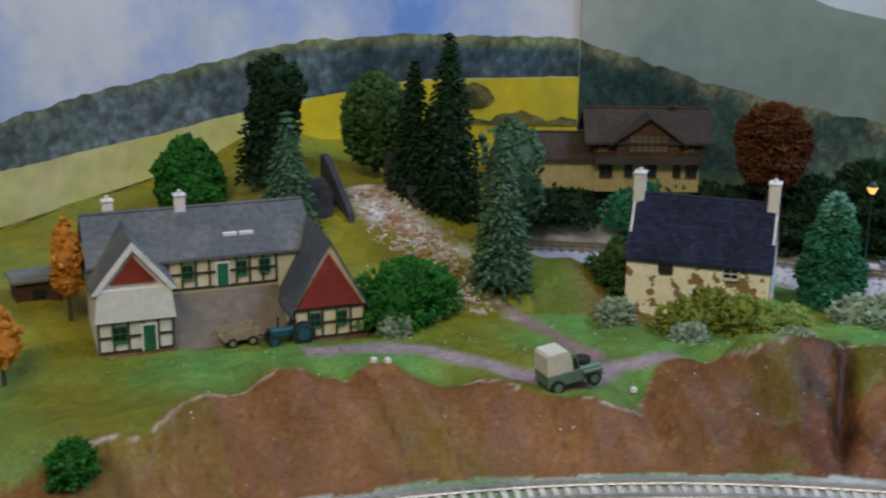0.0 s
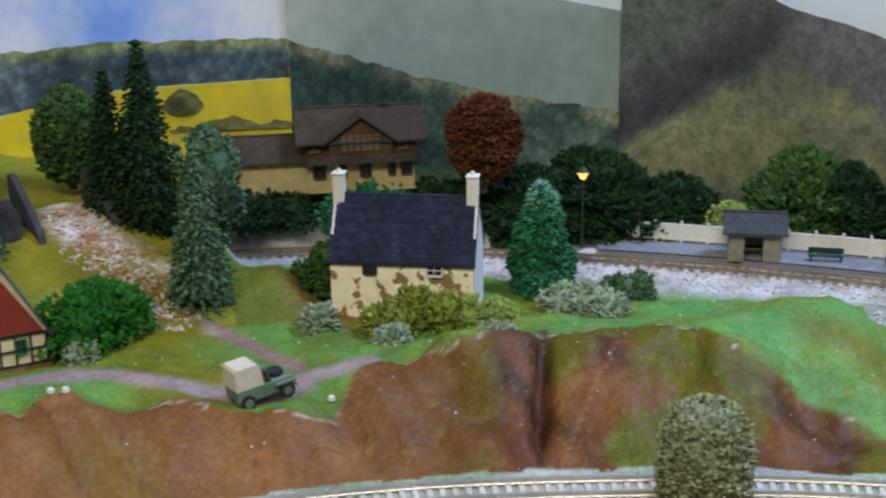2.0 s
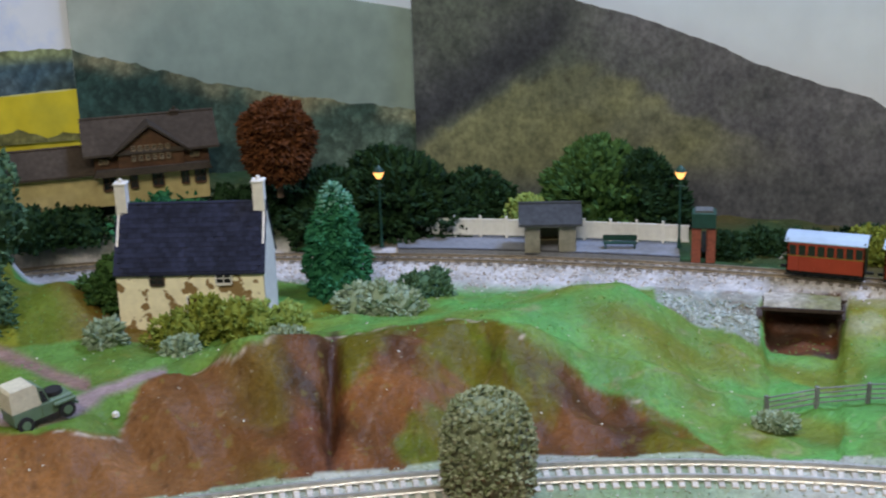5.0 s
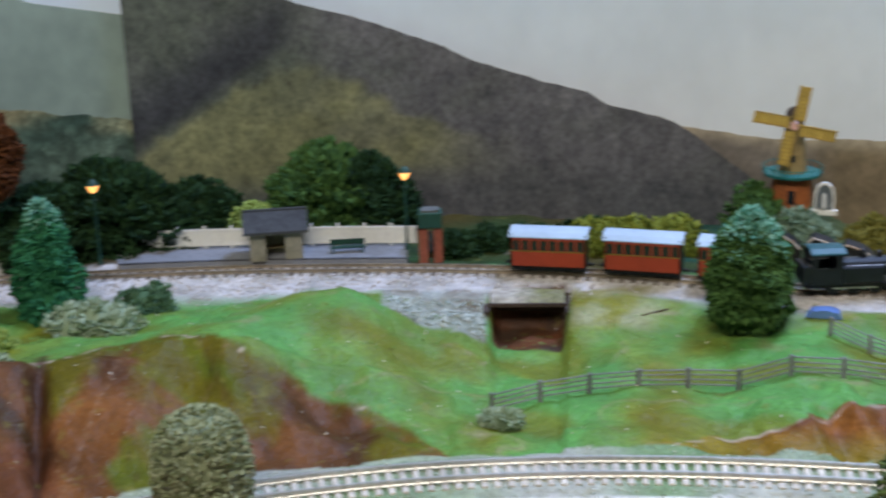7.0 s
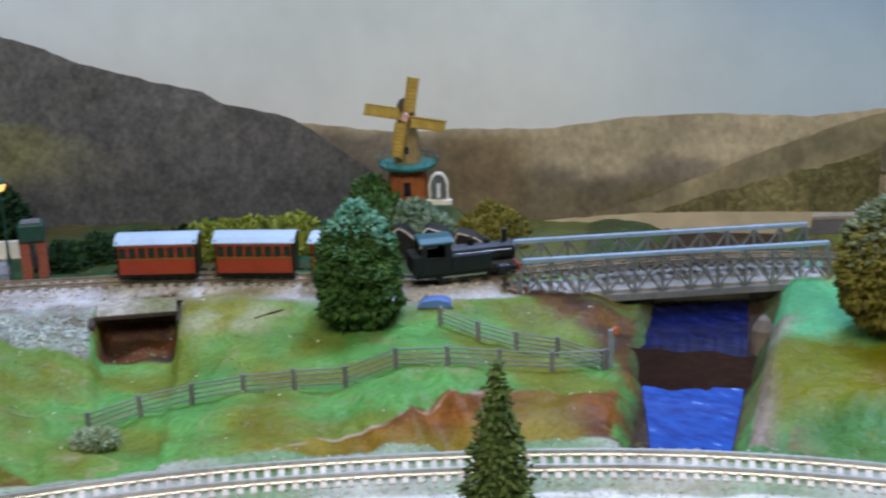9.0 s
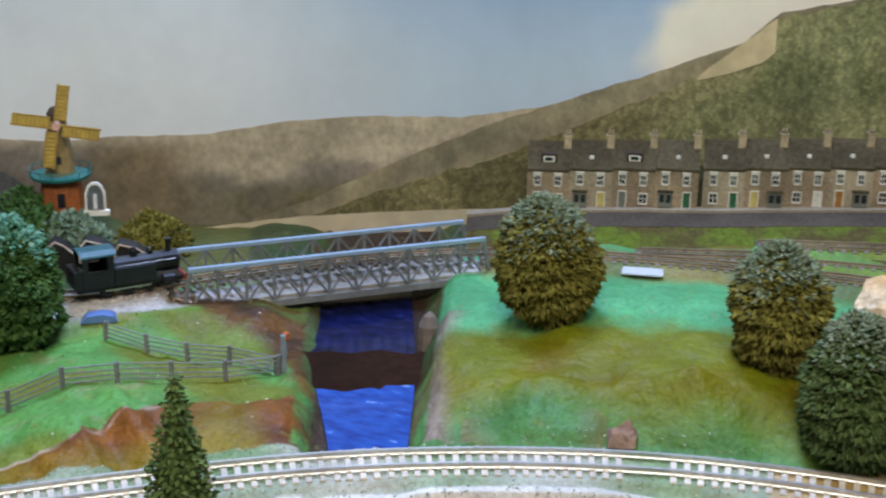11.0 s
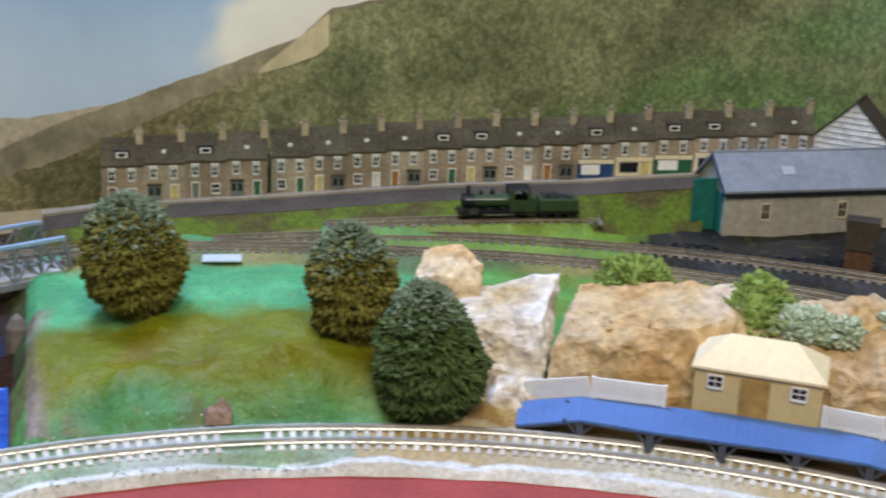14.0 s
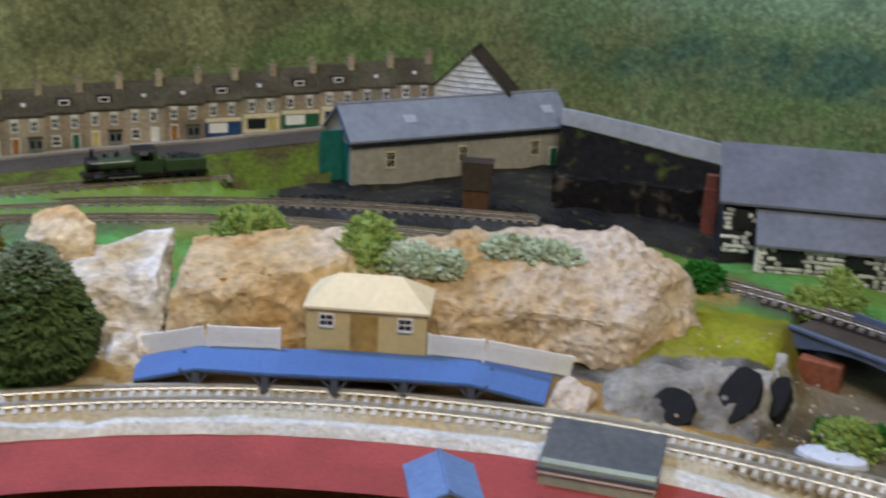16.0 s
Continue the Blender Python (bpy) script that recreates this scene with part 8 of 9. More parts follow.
for k in range(9):
    z = 0.003 + 0.0032 * k
    half = 0.020 if z < 0.012 else 0.020 * (0.034 - z) / 0.022
    part("course", Shape().box(-0.0005, 0.0002, -half, half, z, z + 0.0006), M_COURSE, o)


# ---- stone mill building with pieces of rubble in its walls ----
def stone_mill():
    o = thing("stone_mill", at(0.803, 114.6, 0.0170, 12), "white and black rubble stone mill with broad slate roofs", "mill")
    M_MORTAR = mat("dark_mortar", (0.018, 0.018, 0.018), 0.9, 300, 0.3, 0.3)
    M_RUB = mat("white_rubble", (0.60, 0.60, 0.56), 0.85, 300, 0.25, 0.4, vary=0.3)
    x0, x1 = -0.058, 0.062
    part("wall", Shape().box(x0, x1, -0.018, 0.030, -0.018, 0.029), M_MORTAR, o)
    part("roof", Shape().add([(x0 - 0.003, -0.0215, 0.0280), (x1, -0.0215, 0.0280), (x1, 0.026, 0.0520), (x0 - 0.003, 0.026, 0.0520), (x0 - 0.003, -0.0215, 0.0295), (x1, -0.0215, 0.0295), (x1, 0.026, 0.0535), (x0 - 0.003, 0.026, 0.0535)], [(3, 2, 1, 0), (4, 5, 6, 7), (0, 1, 5, 4), (3, 0, 4, 7), (1, 2, 6, 5)]), M_MILLROOF, o, "broad blue-grey slate roof")
    part("lean_to_roof", Shape().add([(x0 + 0.018, -0.0400, 0.0100), (x1, -0.0400, 0.0100), (x1, -0.0170, 0.0265), (x0 + 0.018, -0.0170, 0.0265), (x0 + 0.018, -0.0400, 0.0115), (x1, -0.0400, 0.0115), (x1, -0.0170, 0.0280), (x0 + 0.018, -0.0170, 0.0280)], [(3, 2, 1, 0), (4, 5, 6, 7), (0, 1, 5, 4), (3, 0, 4, 7), (1, 2, 6, 5)]), M_MILLROOF, o, "grey lean-to roof")
    part("lean_to_wall", Shape().box(x0 + 0.019, x1, -0.0370, -0.018, -0.018, 0.0110), M_MORTAR, o)
    for x in (-0.020, 0.016, 0.046):
        part("opening", Shape().box(x - 0.0042, x + 0.0042, -0.0382, -0.0370, 0.001, 0.0098), M_DARKGLASS, o)
    part("opening", Shape().box(-0.0500, -0.0440, -0.0192, -0.0180, 0.013, 0.025), M_DARKGLASS, o)
    me = [Shape().box(-a, a, -0.0006, 0.0006, -b, b, bev=0.0003).mesh("stone") for a, b in ((0.0022, 0.0010), (0.0016, 0.0012), (0.0028, 0.0009))]
    g = random.Random(3)
    n = 0
    for y, xa, xb, za, zb, keep in ((-0.0184, x0 + 0.002, x0 + 0.018, 0.0, 0.027, (-0.0505, -0.0435)), (-0.0374, x0 + 0.021, x1 - 0.001, -0.013, 0.0098, None)):
        z = za
        while z < zb:
            x = xa + g.uniform(0, 0.002)
            while x < xb:
                skip = (keep and keep[0] < x < keep[1] and z > 0.011) or (not keep and any(abs(x - c) < 0.006 for c in (-0.020, 0.016, 0.046)) and z > -0.001)
                if not skip and n < 290 and g.random() < 0.88:
                    part("stone", me[g.randrange(3)], M_RUB, o, pose_m=Matrix.Translation((x, y, z)) @ Matrix.Rotation(g.uniform(-0.15, 0.15), 4, "Y"))
                    n += 1
                x += g.uniform(0.0042, 0.0062)
            z += 0.0027
    part("corner_post", Shape().box(x0 + 0.0185, x0 + 0.0205, -0.0380, -0.0360, -0.005, 0.0105), M_PANEL, o)


stone_mill()

single("card_strip", Shape().prism([(-0.0115, 0.0), (0.0105, 0.0), (0.0110, 0.0008), (-0.0110, 0.0008)], -0.0060, 0.0060), mat("white_card", (0.50, 0.54, 0.58), 0.5, 200, 0.06, 0.05), at(0.7525, 72.6, land(0.7525, 72.6) + 0.002, 0), "bluish white card strip lying beside the line", "card")


# ---- boulders ----
def boulder(name, pts, seed, material, label, cuts=2, amp=0.0022):
    """A quarried stone: a hull of a few corners, broken up by noise."""
    bm = bmesh.new()
    for p in pts:
        bm.verts.new(p)
    bmesh.ops.convex_hull(bm, input=bm.verts)
    bmesh.ops.triangulate(bm, faces=bm.faces)
    for _ in range(6):
        long_e = [e for e in bm.edges if e.calc_length() > 0.0036]
        if not long_e:
            break
        bmesh.ops.subdivide_edges(bm, edges=long_e, cuts=1, use_grid_fill=False)
        bmesh.ops.triangulate(bm, faces=bm.faces)
    bmesh.ops.smooth_vert(bm, verts=bm.verts, factor=0.25, use_axis_x=True, use_axis_y=True, use_axis_z=True)
    bm.normal_update()
    off = Vector((seed * 5.1, seed * 2.3, seed))
    for v in bm.verts:
        n = v.normal.copy()
        k = amp * (1.5 * noise.noise(v.co * 38 + off) + 1.6 * (0.25 - abs(noise.noise(v.co * 70 + off))) + 0.8 * abs(noise.noise(v.co * 150 + off)) + 0.4 * noise.noise(v.co * 360 + off))
        v.co += n * k
    me = bpy.data.meshes.new(name)
    bm.to_mesh(me)
    bm.free()
    return single(name, me, material, None, label, "boulder", "boulders behind the station")


def rock_mat(name, a, b, c):
    """Sandstone: rusty faces and chalky weathered patches at two scales, strong grain."""
    m, n, l, p = nodes_of(name)
    geo = n.new("ShaderNodeNewGeometry")
    t1 = n.new("ShaderNodeTexNoise")
    t1.inputs["Scale"].default_value, t1.inputs["Detail"].default_value, t1.inputs["Roughness"].default_value = 15, 7, 0.55
    t2 = n.new("ShaderNodeTexNoise")
    t2.inputs["Scale"].default_value, t2.inputs["Detail"].default_value = 190, 7
    for t in (t1, t2):
        l.new(geo.outputs["Position"], t.inputs["Vector"])
    ramp = n.new("ShaderNodeValToRGB")
    e = ramp.color_ramp.elements
    e[0].position, e[1].position = 0.36, 0.66
    e[0].color, e[1].color = (*a, 1), (*c, 1)
    x = e.new(0.5)
    x.color = (*b, 1)
    l.new(t1.outputs["Fac"], ramp.inputs["Fac"])
    rng = n.new("ShaderNodeMapRange")
    rng.inputs["From Min"].default_value, rng.inputs["From Max"].default_value = 0.3, 0.7
    rng.inputs["To Min"].default_value, rng.inputs["To Max"].default_value = 0.7, 1.25
    l.new(t2.outputs["Fac"], rng.inputs["Value"])
    mul = n.new("ShaderNodeMixRGB")
    mul.blend_type = "MULTIPLY"
    mul.inputs["Fac"].default_value = 1
    l.new(ramp.outputs["Color"], mul.inputs["Color1"])
    l.new(rng.outputs["Result"], mul.inputs["Color2"])
    l.new(mul.outputs["Color"], p.inputs["Base Color"])
    b2 = n.new("ShaderNodeBump")
    b2.inputs["Strength"].default_value, b2.inputs["Distance"].default_value = 0.9, 0.002
    l.new(t2.outputs["Fac"], b2.inputs["Height"])
    l.new(b2.outputs["Normal"], p.inputs["Normal"])
    p.inputs["Roughness"].default_value = 0.85
    return m


M_ROCKW = rock_mat("chalky_rock", (0.84, 0.82, 0.80), (0.72, 0.68, 0.62), (0.46, 0.34, 0.17))
M_ROCKO = rock_mat("rusty_chalk", (0.82, 0.78, 0.72), (0.70, 0.56, 0.36), (0.52, 0.29, 0.09))
M_ROCKB = rock_mat("sandstone", (0.46, 0.28, 0.11), (0.52, 0.38, 0.20), (0.62, 0.51, 0.40))
M_ROCKP = rock_mat("pink_sandstone", (0.44, 0.28, 0.11), (0.52, 0.41, 0.28), (0.60, 0.51, 0.42))
P = lambda *rows: [tuple(W(*q)) for q in rows]
boulder("boulder", P((0.630, 81.2, 0.016), (0.628, 84.2, 0.016), (0.655, 81.2, 0.016), (0.655, 84.2, 0.016), (0.634, 81.2, 0.044), (0.630, 82.6, 0.048), (0.645, 81.6, 0.055), (0.646, 83.2, 0.056), (0.640, 84.1, 0.050), (0.632, 84.2, 0.038)), 1, M_ROCKO, "small boulder with a white top and rusty side")
boulder("boulder", P((0.592, 84.6, -0.002), (0.588, 87.3, 0.0), (0.606, 82.8, 0.012), (0.625, 82.6, 0.01), (0.64, 87.2, 0.01), (0.610, 83.0, 0.033), (0.640, 83.4, 0.038), (0.606, 87.0, 0.036), (0.636, 87.6, 0.050), (0.598, 84.4, 0.020), (0.596, 86.6, 0.018)), 2, M_ROCKW, "large chalky white boulder beside the trees")
boulder("boulder", P((0.594, 87.6, 0.0), (0.597, 93.6, 0.0), (0.640, 87.9, 0.0), (0.645, 96, 0.0), (0.598, 87.7, 0.028), (0.606, 88.2, 0.038), (0.634, 88.6, 0.047), (0.640, 91.0, 0.046), (0.642, 94.0, 0.051), (0.606, 93.6, 0.040), (0.600, 91.0, 0.036), (0.610, 97.0, 0.010), (0.640, 97.0, 0.046)), 3, M_ROCKB, "broad orange-brown sandstone boulder behind the station")
boulder("boulder", P((0.608, 97.5, 0.004), (0.606, 103.0, 0.004), (0.612, 108.4, 0.004), (0.635, 110.6, 0.008), (0.680, 97, 0.004), (0.690, 108.6, 0.006), (0.612, 96.4, 0.022), (0.612, 103.6, 0.026), (0.616, 108.6, 0.024), (0.636, 97.2, 0.044), (0.655, 99.4, 0.049), (0.668, 103.0, 0.050), (0.672, 107.0, 0.053), (0.636, 109.2, 0.038), (0.664, 110.2, 0.036), (0.650, 110.8, 0.012)), 4, M_ROCKP, "very large pinkish sandstone boulder with an overhanging corner", amp=0.0030)
boulder("boulder", P((0.580, 84.9, -0.001), (0.580, 86.4, -0.001), (0.596, 84.8, 0.0), (0.594, 86.6, 0.0), (0.584, 85.2, 0.008), (0.590, 86.2, 0.012), (0.596, 85.4, 0.012)), 5, M_ROCKW, "small grey stone at the foot of the boulders")
boulder("boulder", P((0.566, 105.3, 0.0), (0.563, 107.0, 0.0), (0.582, 105.6, 0.0), (0.584, 107.4, 0.0), (0.568, 105.6, 0.006), (0.578, 106.0, 0.0095), (0.574, 107.1, 0.008)), 6, M_ROCKP, "small pink stone at the platform ramp")
boulder("boulder", P((0.553, 72.2, 0.002), (0.553, 73.4, 0.002), (0.563, 72.0, 0.005), (0.563, 73.4, 0.005), (0.556, 72.3, 0.0095), (0.558, 72.9, 0.0135), (0.561, 73.1, 0.0130), (0.556, 73.3, 0.0085)), 7, rock_mat("red_rock", (0.22, 0.12, 0.08), (0.15, 0.07, 0.045), (0.30, 0.20, 0.15)), "small reddish stone on the hillside", amp=0.0014)


boulder("boulder", P((0.757, 36.2, 0.008), (0.755, 39.0, 0.008), (0.770, 36.4, 0.008), (0.770, 39.2, 0.008), (0.760, 36.6, 0.0145), (0.762, 37.8, 0.0200), (0.764, 38.8, 0.0215), (0.768, 37.4, 0.0200)), 9, rock_mat("bark_rock", (0.34, 0.25, 0.16), (0.20, 0.18, 0.14), (0.13, 0.15, 0.13)), "low tan and grey stone beside the hedge", amp=0.0010)


# ---- front station ----
M_DECK = mat("blue_grey_deck", (0.075, 0.165, 0.40), 0.5, 400, 0.10, 0.1)
M_LEGS = mat("blue_black_timber", (0.07, 0.08, 0.11), 0.7, 400, 0.2, 0.2)
M_SAND = mat("sand_card", (0.60, 0.46, 0.21), 0.75, 300, 0.08, 0.15)
M_SANDROOF = mat("cream_card_roof", (0.78, 0.66, 0.41), 0.7, 300, 0.08, 0.15)


def front_platform():
    o = thing("wooden_platform", Matrix.Identity(4), "blue-grey plank platform on timber trestles with end ramps", "platform")
    front = [(86.3, 0.564, 0.0022), (89.2, 0.5545, 0.0118), (92.5, 0.551, 0.0118), (95.7, 0.551, 0.0118), (98.7, 0.553, 0.0118), (101.9, 0.5545, 0.0118), (105.2, 0.5640, 0.0020)]
    wide = [0.026, 0.0255, 0.028, 0.030, 0.030, 0.0275, 0.033]
    for (a, b), (wa, wb) in zip(zip(front, front[1:]), zip(wide, wide[1:])):
        n = max(2, int(abs(b[0] - a[0]) / 0.40))
        for i in range(n):
            u, v = i / n, (i + 0.985) / n
            la = [x + (y - x) * u for x, y in zip(a, b)]
            lb = [x + (y - x) * v for x, y in zip(a, b)]
            w0, w1 = wa + (wb - wa) * u, wa + (wb - wa) * v
            p = [W(la[1], la[0], la[2]), W(lb[1], lb[0], lb[2]), W(lb[1] + w1, lb[0], lb[2]), W(la[1] + w0, la[0], la[2])]
            lowz = Vector((0, 0, 0.0012))
            s = Shape().add([tuple(q) for q in p] + [tuple(q - lowz) for q in p], [(0, 1, 2, 3), (7, 6, 5, 4), (0, 4, 5, 1), (1, 5, 6, 2), (2, 6, 7, 3), (3, 7, 4, 0)])
            part("plank", s, M_DECK, o)
    for (a, b) in zip(front, front[1:]):
        part("edge_beam", Shape().tube(W(a[1] + 0.0012, a[0], a[2] - 0.0018), W(b[1] + 0.0012, b[0], b[2] - 0.0018), 0.0008, seg=6), M_LEGS, o)
    for th in (89.2, 92.4, 95.6, 98.8, 101.9):
        r = curve([(q[0], q[1]) for q in front], th)
        for rr in (r + 0.0018, r + 0.022):
            leg = part("leg", Shape().box(-0.0016, 0.0016, -0.0012, 0.0012, -0.0005, 0.0102), M_LEGS, o, pose_m=at(rr, th, 0.0008))
            for sg in (-1, 1):
                part("brace", Shape().tube((sg * 0.0012, 0, 0.0030), (sg * 0.0072, 0, 0.0100), 0.0006, seg=5), M_LEGS, leg)


front_platform()


def white_fence(rows, label, h=0.0098):
    o = thing("white_fence", Matrix.Identity(4), label, "fence", "fences on the front platform")
    pts = [W(*q) for q in rows]
    post = Shape().box(-0.0007, 0.0007, -0.0007, 0.0007, -0.001, h + 0.0008).mesh("post")
    pale = Shape().box(-0.00055, 0.00055, -0.0006, 0.00025, 0.0004, h - 0.0002).mesh("pale")
    for p in pts:
        part("post", post, M_WHITEP, o, pose_m=Matrix.Translation(p))
    for p, q in zip(pts, pts[1:]):
        d = q - p
        flat = math.hypot(d.x, d.y)
        m = Matrix.Translation(p) @ Matrix.Rotation(math.atan2(d.y, d.x), 4, "Z") @ Matrix.Rotation(-math.atan2(d.z, flat), 4, "Y")
        for z in (0.0010, h * 0.78, h - 0.0006):
            part("rail", Shape().box(0, d.length, -0.0005, 0.0005, z, z + 0.0010), M_WHITEP, o, pose_m=m)
        n = int(d.length / 0.0013)
        for i in range(n):
            part("pale", pale, M_WHITEP, o, pose_m=m @ Matrix.Translation((d.length * (i + 0.5) / n, 0, 0)))


white_fence([(0.590, 86.75, 0.0025), (0.5795, 89.6, 0.0118), (0.5785, 92.8, 0.0118)], "white paling fence at the platform's lower end")
white_fence([(0.5825, 99.6, 0.0118), (0.5815, 102.1, 0.0118), (0.596, 105.9, 0.0025)], "white paling fence down the platform ramp")


def station_building():
    o = thing("station_building", at(0.5965, 96.75, 0.0112, -1.0), "sand-coloured station building with a hipped cream roof", "station")
    w, d, h = 0.0278, 0.0155, 0.0205
    part("wall", Shape().box(-w, w, -d, d, -0.003, h), M_SAND, o)
    e = 0.0016
    v = [(-w - e, -d - e, h), (w + e, -d - e, h), (w + e, d + e, h), (-w - e, d + e, h), (-w - e, -d - e, h + 0.0012), (w + e, -d - e, h + 0.0012), (w + e, d + e, h + 0.0012), (-w - e, d + e, h + 0.0012), (-w + 0.0135, 0, h + 0.0125), (w - 0.0135, 0, h + 0.0125)]
    part("roof", Shape().add(v, [(3, 2, 1, 0), (0, 1, 5, 4), (1, 2, 6, 5), (2, 3, 7, 6), (3, 0, 4, 7), (4, 5, 9, 8), (6, 7, 8, 9), (5, 6, 9), (7, 4, 8)]), M_SANDROOF, o, "cream hipped roof")
    for x in (-0.0185, 0.0180):
        window(o, x, 0.0125, 0.0060, 0.0052, -d, M_WHITEP)
    part("door", Shape().box(-0.0075, 0.0055, -d - 0.0005, -d, 0.0005, 0.0185, bev=0.0002), mat("ochre_door", (0.42, 0.26, 0.07), 0.7), o, "ochre double door")


station_building()


# ---- outcrop with caves, far bridge and the corner ----
M_CAVE = mat("cave_shade", (0.006, 0.006, 0.006), 0.9, 300, 0.4, 0.3)
M_OUT = rock_mat("outcrop_plaster", (0.12, 0.11, 0.09), (0.27, 0.25, 0.21), (0.38, 0.36, 0.31))
outcrop = boulder("outcrop", P((0.566, 107.6, -0.003), (0.560, 110.5, -0.004), (0.566, 114.6, -0.008), (0.600, 115.6, -0.012), (0.640, 115.4, -0.012), (0.61, 107.6, 0.0), (0.577, 108.2, 0.006), (0.584, 110.4, 0.010), (0.592, 112.6, 0.012), (0.606, 114.6, 0.013), (0.635, 115.0, 0.015), (0.63, 109.5, 0.008)), 8, M_OUT, "grey plaster outcrop with black prisms for cave mouths", amp=0.0026)
# Black prisms set in the face imitate shaded openings; no recess is cut.
for r, th, z, w, h in ((0.5712, 110.8, 0.0046, 0.0105, 0.0200), (0.5868, 113.5, 0.0098, 0.0090, 0.0290), (0.5965, 115.0, 0.0075, 0.0055, 0.0240)):
    g = random.Random(int(th * 10))
    out = [(w * (0.9 + 0.2 * g.random()) * math.cos(a), h / 2 * (0.9 + 0.2 * g.random()) * math.sin(a)) for a in (math.tau * i / 14 for i in range(14))]
    part("cave_shade_prism", Shape().prism(out, -0.0010, 0.008), M_CAVE, outcrop, "black prism standing for a cave mouth's shade", at(r + 0.0026, th, z, -14) @ Matrix.Rotation(radians(-52), 4, "X"))
s = Shape()
g = random.Random(8)
for i in range(70):
    th, r = g.uniform(110.5, 118.5), g.uniform(0.565, 0.64)
    clump(s, W(r, th, max(land(r, th), 0.0) + (0.004 if th < 114.6 else 0.0)), (g.uniform(-1, 1), g.uniform(-1, 1), 1), g.uniform(0.0005, 0.0016), 0.6, g)
single("rubble", s, M_SCREE, None, "pale rubble strewn in the gully", "stones", kind="stuff")
single("brick_abutment", Shape().box(-0.012, 0.010, -0.004, 0.004, -0.014, 0.006, bev=0.0008), mat("orange_abutment", (0.30, 0.10, 0.05), 0.85, 300, 0.3, 0.4), at(0.668, 116.2, -0.004, -10), "orange brick abutment under the far bridge", "abutment")


def arch_bridge():
    p, q = W(0.678, 114.5, 0.0), W(0.640, 121.5, 0.0)
    d = q - p
    L = d.length
    o = thing("arch_bridge", Matrix.Translation(p) @ Matrix.Rotation(math.atan2(d.y, d.x), 4, "Z"), "blue-grey arched girder bridge at the layout's end", "bridge")
    m = mat("bridge_blue", (0.10, 0.13, 0.20), 0.5, 300, 0.15, 0.1)
    n = 14
    for y, nm in ((0.0, "girder"), (0.030, "girder")):
        top = [(L * i / n, 0.0125) for i in range(n + 1)]
        low = [(L * i / n, 0.0015 + 0.0080 * math.sin(math.pi * i / n)) for i in range(n + 1)]
        s = Shape().prism(low + top[::-1], y - 0.0008, y + 0.0008)
        part(nm, s, m, o)
        part("flange", Shape().box(0, L, y - 0.0018, y + 0.0018, 0.0125, 0.0138), m, o)
    part("deck", Shape().box(-0.002, L, 0.001, 0.029, 0.0088, 0.0104), M_ROAD, o)
    part("parapet", Shape().box(0.018, L, 0.0292, 0.0312, 0.0138, 0.0195), m, o)


arch_bridge()
single("plaster_pool", Shape().lathe([(0.016, -0.001), (0.015, 0.0022), (0.009, 0.0034), (0.001, 0.0038)], 16, Matrix.Diagonal((1.0, 0.55, 1.0, 1.0))), mat("white_blue_plaster", (0.62, 0.66, 0.74), 0.6, 200, 0.1, 0.3), at(0.578, 117.8, -0.007), "pale blue-white plaster mound in the corner", "plaster")
bush(0.607, 118.6, -0.008, 0.040, 0.008, M_BRIGHT, "low bright green turf on the gully bank", 91)

# ---- buildings in front of the track ----
o = thing("goods_shed", at(0.519, 108.55, -0.0065, -1.5), "small pale green building with a dark slate roof", "building")
part("body", Shape().box(-0.0235, 0.0235, -0.015, 0.014, -0.001, 0.0100), mat("pale_green_card", (0.33, 0.37, 0.29), 0.8, 300, 0.12, 0.2), o)
part("roof", Shape().add([(-0.0245, -0.0165, 0.0085), (0.0245, -0.0165, 0.0085), (0.0240, 0.0155, 0.0165), (-0.0240, 0.0155, 0.0165), (-0.0245, -0.0165, 0.0068), (0.0245, -0.0165, 0.0068), (0.0240, 0.0155, 0.0148), (-0.0240, 0.0155, 0.0148)], [(0, 1, 2, 3), (7, 6, 5, 4), (0, 4, 5, 1), (1, 5, 6, 2), (2, 6, 7, 3), (3, 7, 4, 0)]), mat("grey_shed_roof", (0.075, 0.085, 0.09), 0.7, 300, 0.2, 0.2, second=(0.10, 0.105, 0.105)), o)
part("cornice", Shape().box(-0.0240, 0.0240, -0.0162, -0.0150, 0.0056, 0.0070), M_PANEL, o)
o = thing("gabled_house", at(0.492, 101.6, -0.0065, 105), "small house with a blue-grey pitched roof before the track", "house")
part("body", gable_body(-0.016, 0.016, -0.013, 0.013, -0.0005, 0.0005, 0.0060), M_HUT, o)
part("roof", gable_roof(-0.016, 0.016, -0.013, 0.013, 0.0005, 0.0065, 0.0018), mat("blue_roof_card", (0.13, 0.22, 0.42), 0.6, 300, 0.15, 0.1), o)


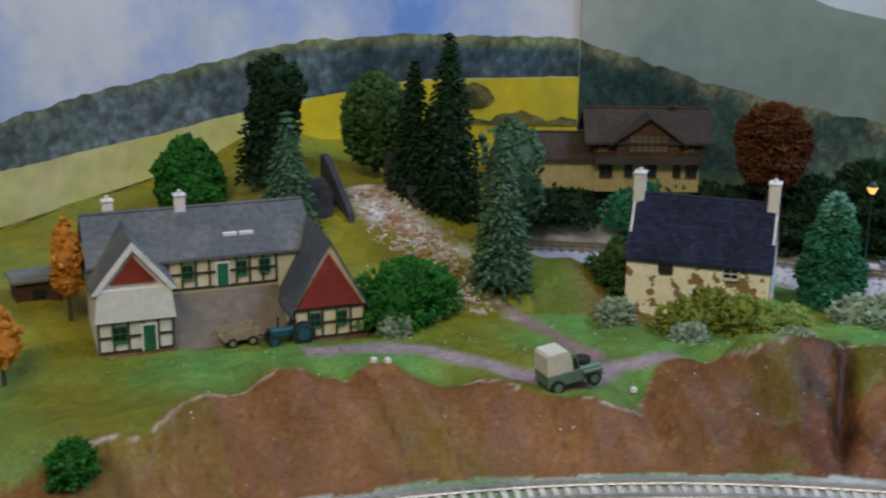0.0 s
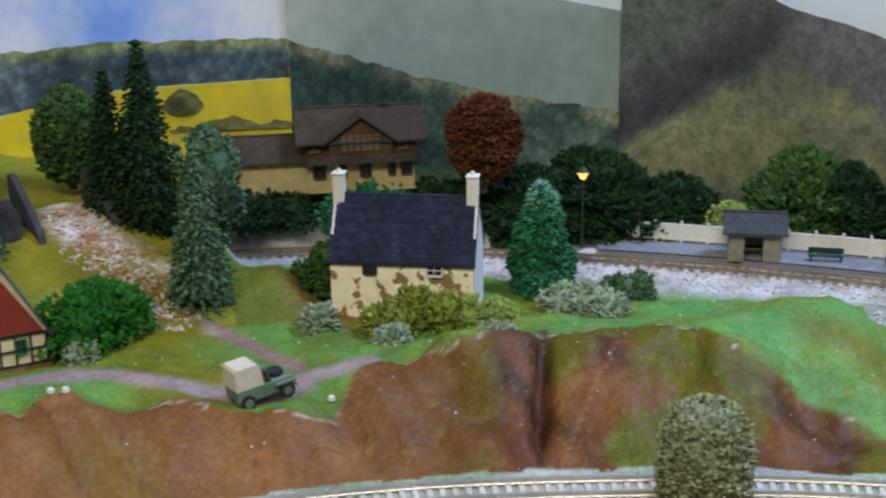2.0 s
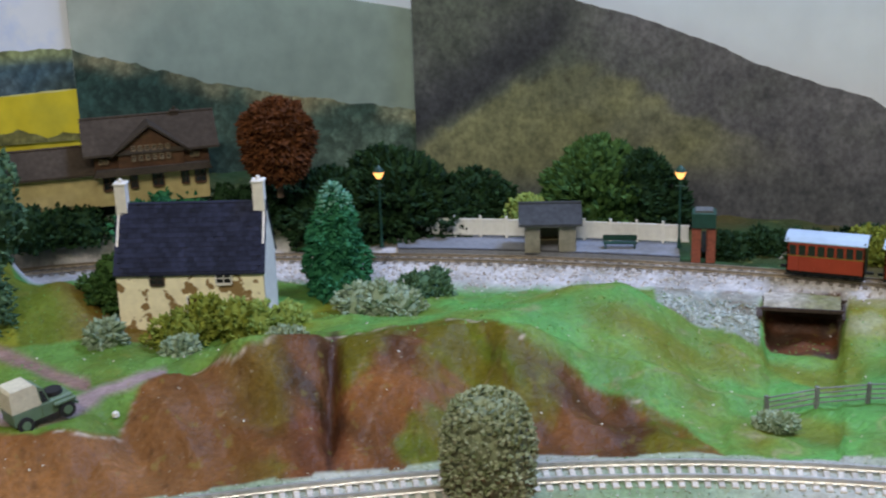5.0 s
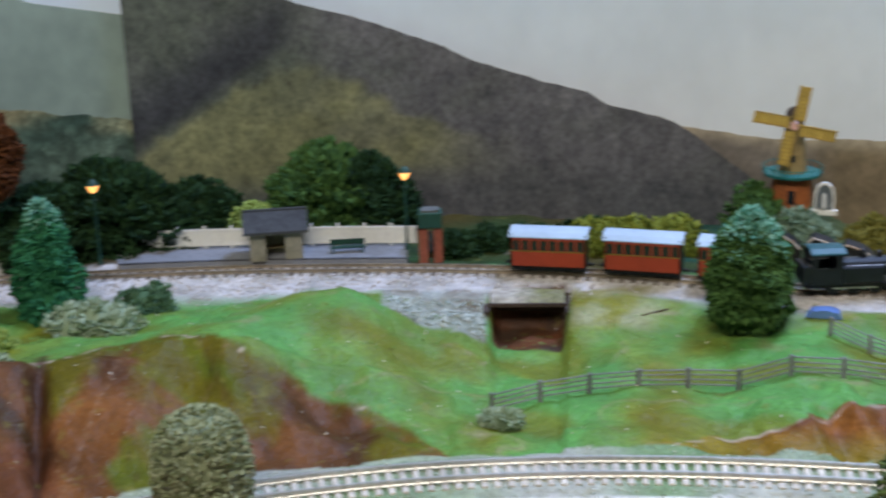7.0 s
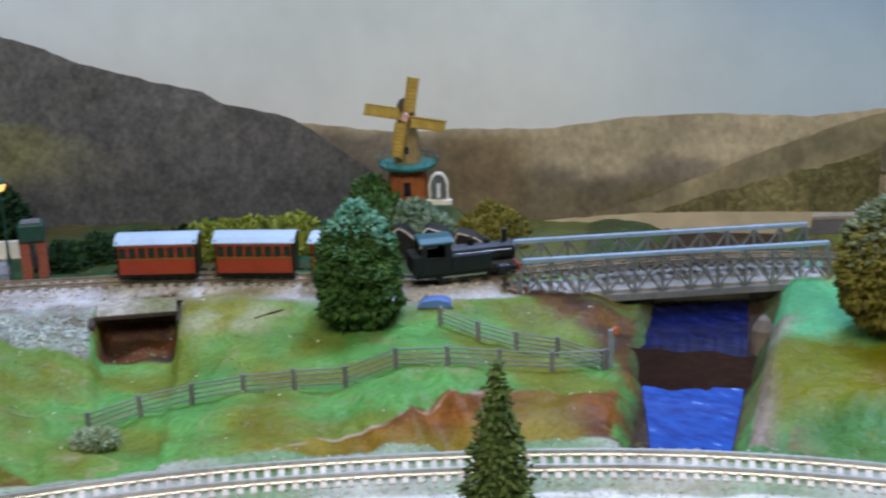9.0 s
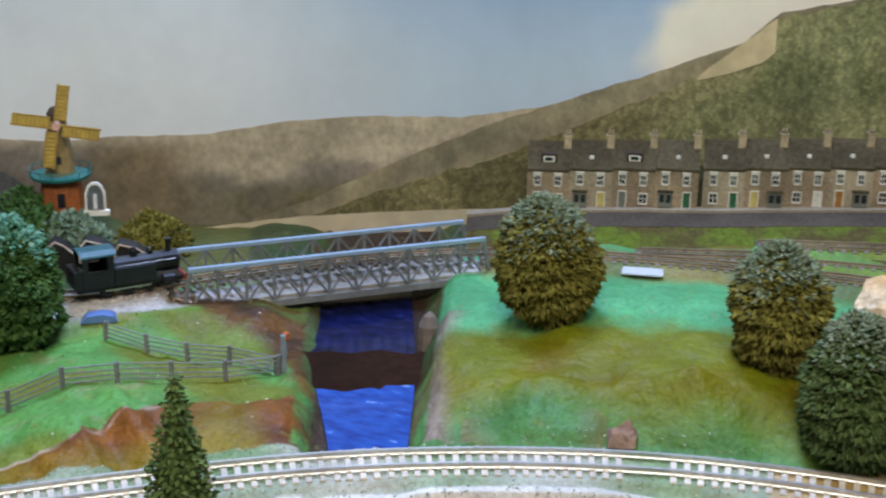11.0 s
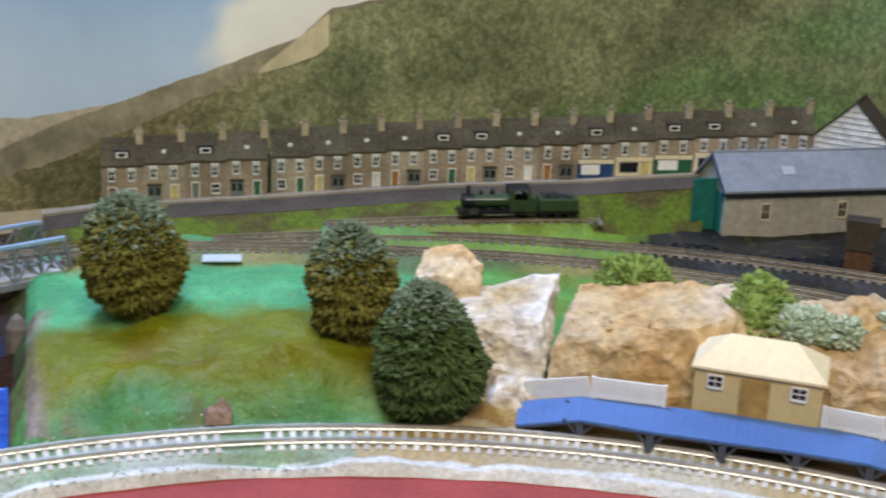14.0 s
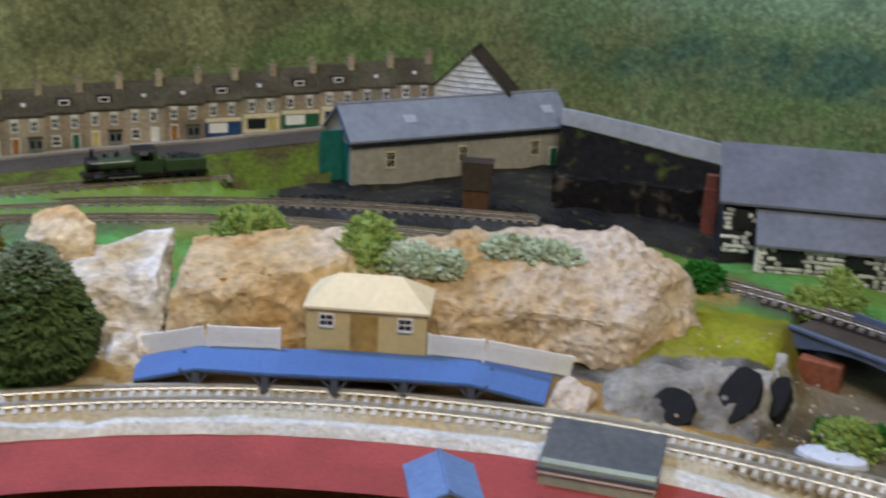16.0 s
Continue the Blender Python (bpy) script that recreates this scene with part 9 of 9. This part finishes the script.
# ---- loose ballast, flecks and lichen, too many to count ----
def scatter(name, n, pick, size, material, label, category, seed, flat=0.6):
    g = random.Random(seed)
    s = Shape()
    for i in range(n):
        r, th = pick(g)
        clump(s, W(r, th, land(r, th) + size * 0.15), (g.uniform(-1, 1), g.uniform(-1, 1), 1.2), size * g.uniform(0.5, 1.3), flat, g)
    return single(name, s, material, None, label, category, kind="stuff")


def chips(name, a, b):
    m = leaf_mat(name, a, b)
    m.node_tree.nodes["Principled BSDF"].inputs["Roughness"].default_value = 0.8
    return m


def beside_line(g):
    th = g.uniform(8, 54)
    w = curve([(8, 0.020), (20, 0.030), (30, 0.026), (36, 0.014), (54, 0.010)], th)
    return curve(REAR, th) - abs(g.gauss(0, 1)) * w * 0.7 + 0.006, th


def front_bed(g):
    th = g.uniform(-20, 79)
    return curve(FRONT, th) + g.uniform(-0.026, 0.020), th


scatter("ballast", 5200, beside_line, 0.0011, chips("ballast_chips", (0.30, 0.26, 0.23), (0.68, 0.64, 0.60)), "pale loose ballast beside the rear line", "ballast", 21)
scatter("track_grit", 3600, front_bed, 0.0007, chips("grit", (0.10, 0.17, 0.09), (0.60, 0.62, 0.56)), "green and white grit along the front track", "grit", 22)
scatter("meadow_flecks", 170, lambda g: (g.uniform(0.53, 0.69), g.uniform(-16, 58)), 0.0008, chips("flecks", (0.45, 0.43, 0.36), (0.80, 0.78, 0.70)), "pale flecks of grit strewn over the meadow", "grit", 23)
scatter("grass_tufts", 2400, lambda g: (g.uniform(0.585, 0.69), g.uniform(-18, 57)), 0.0006, chips("turf", (0.12, 0.25, 0.06), (0.24, 0.42, 0.16)), "short green static grass over the land", "grass", 24, 1.3)
scatter("lichen_rubble", 420, lambda g: (g.uniform(0.648, 0.69), g.uniform(31.2, 35.5)), 0.0017, chips("lichen", (0.22, 0.27, 0.24), (0.50, 0.54, 0.50)), "grey lichen rubble beside the culvert", "rubble", 25)
scatter("coal_heap", 900, lambda g: (g.uniform(0.80, 0.835), g.uniform(90.5, 102)), 0.0016, chips("coal_chips", (0.006, 0.006, 0.007), (0.03, 0.03, 0.032)), "black coal strewn over the yard", "coal", 26)
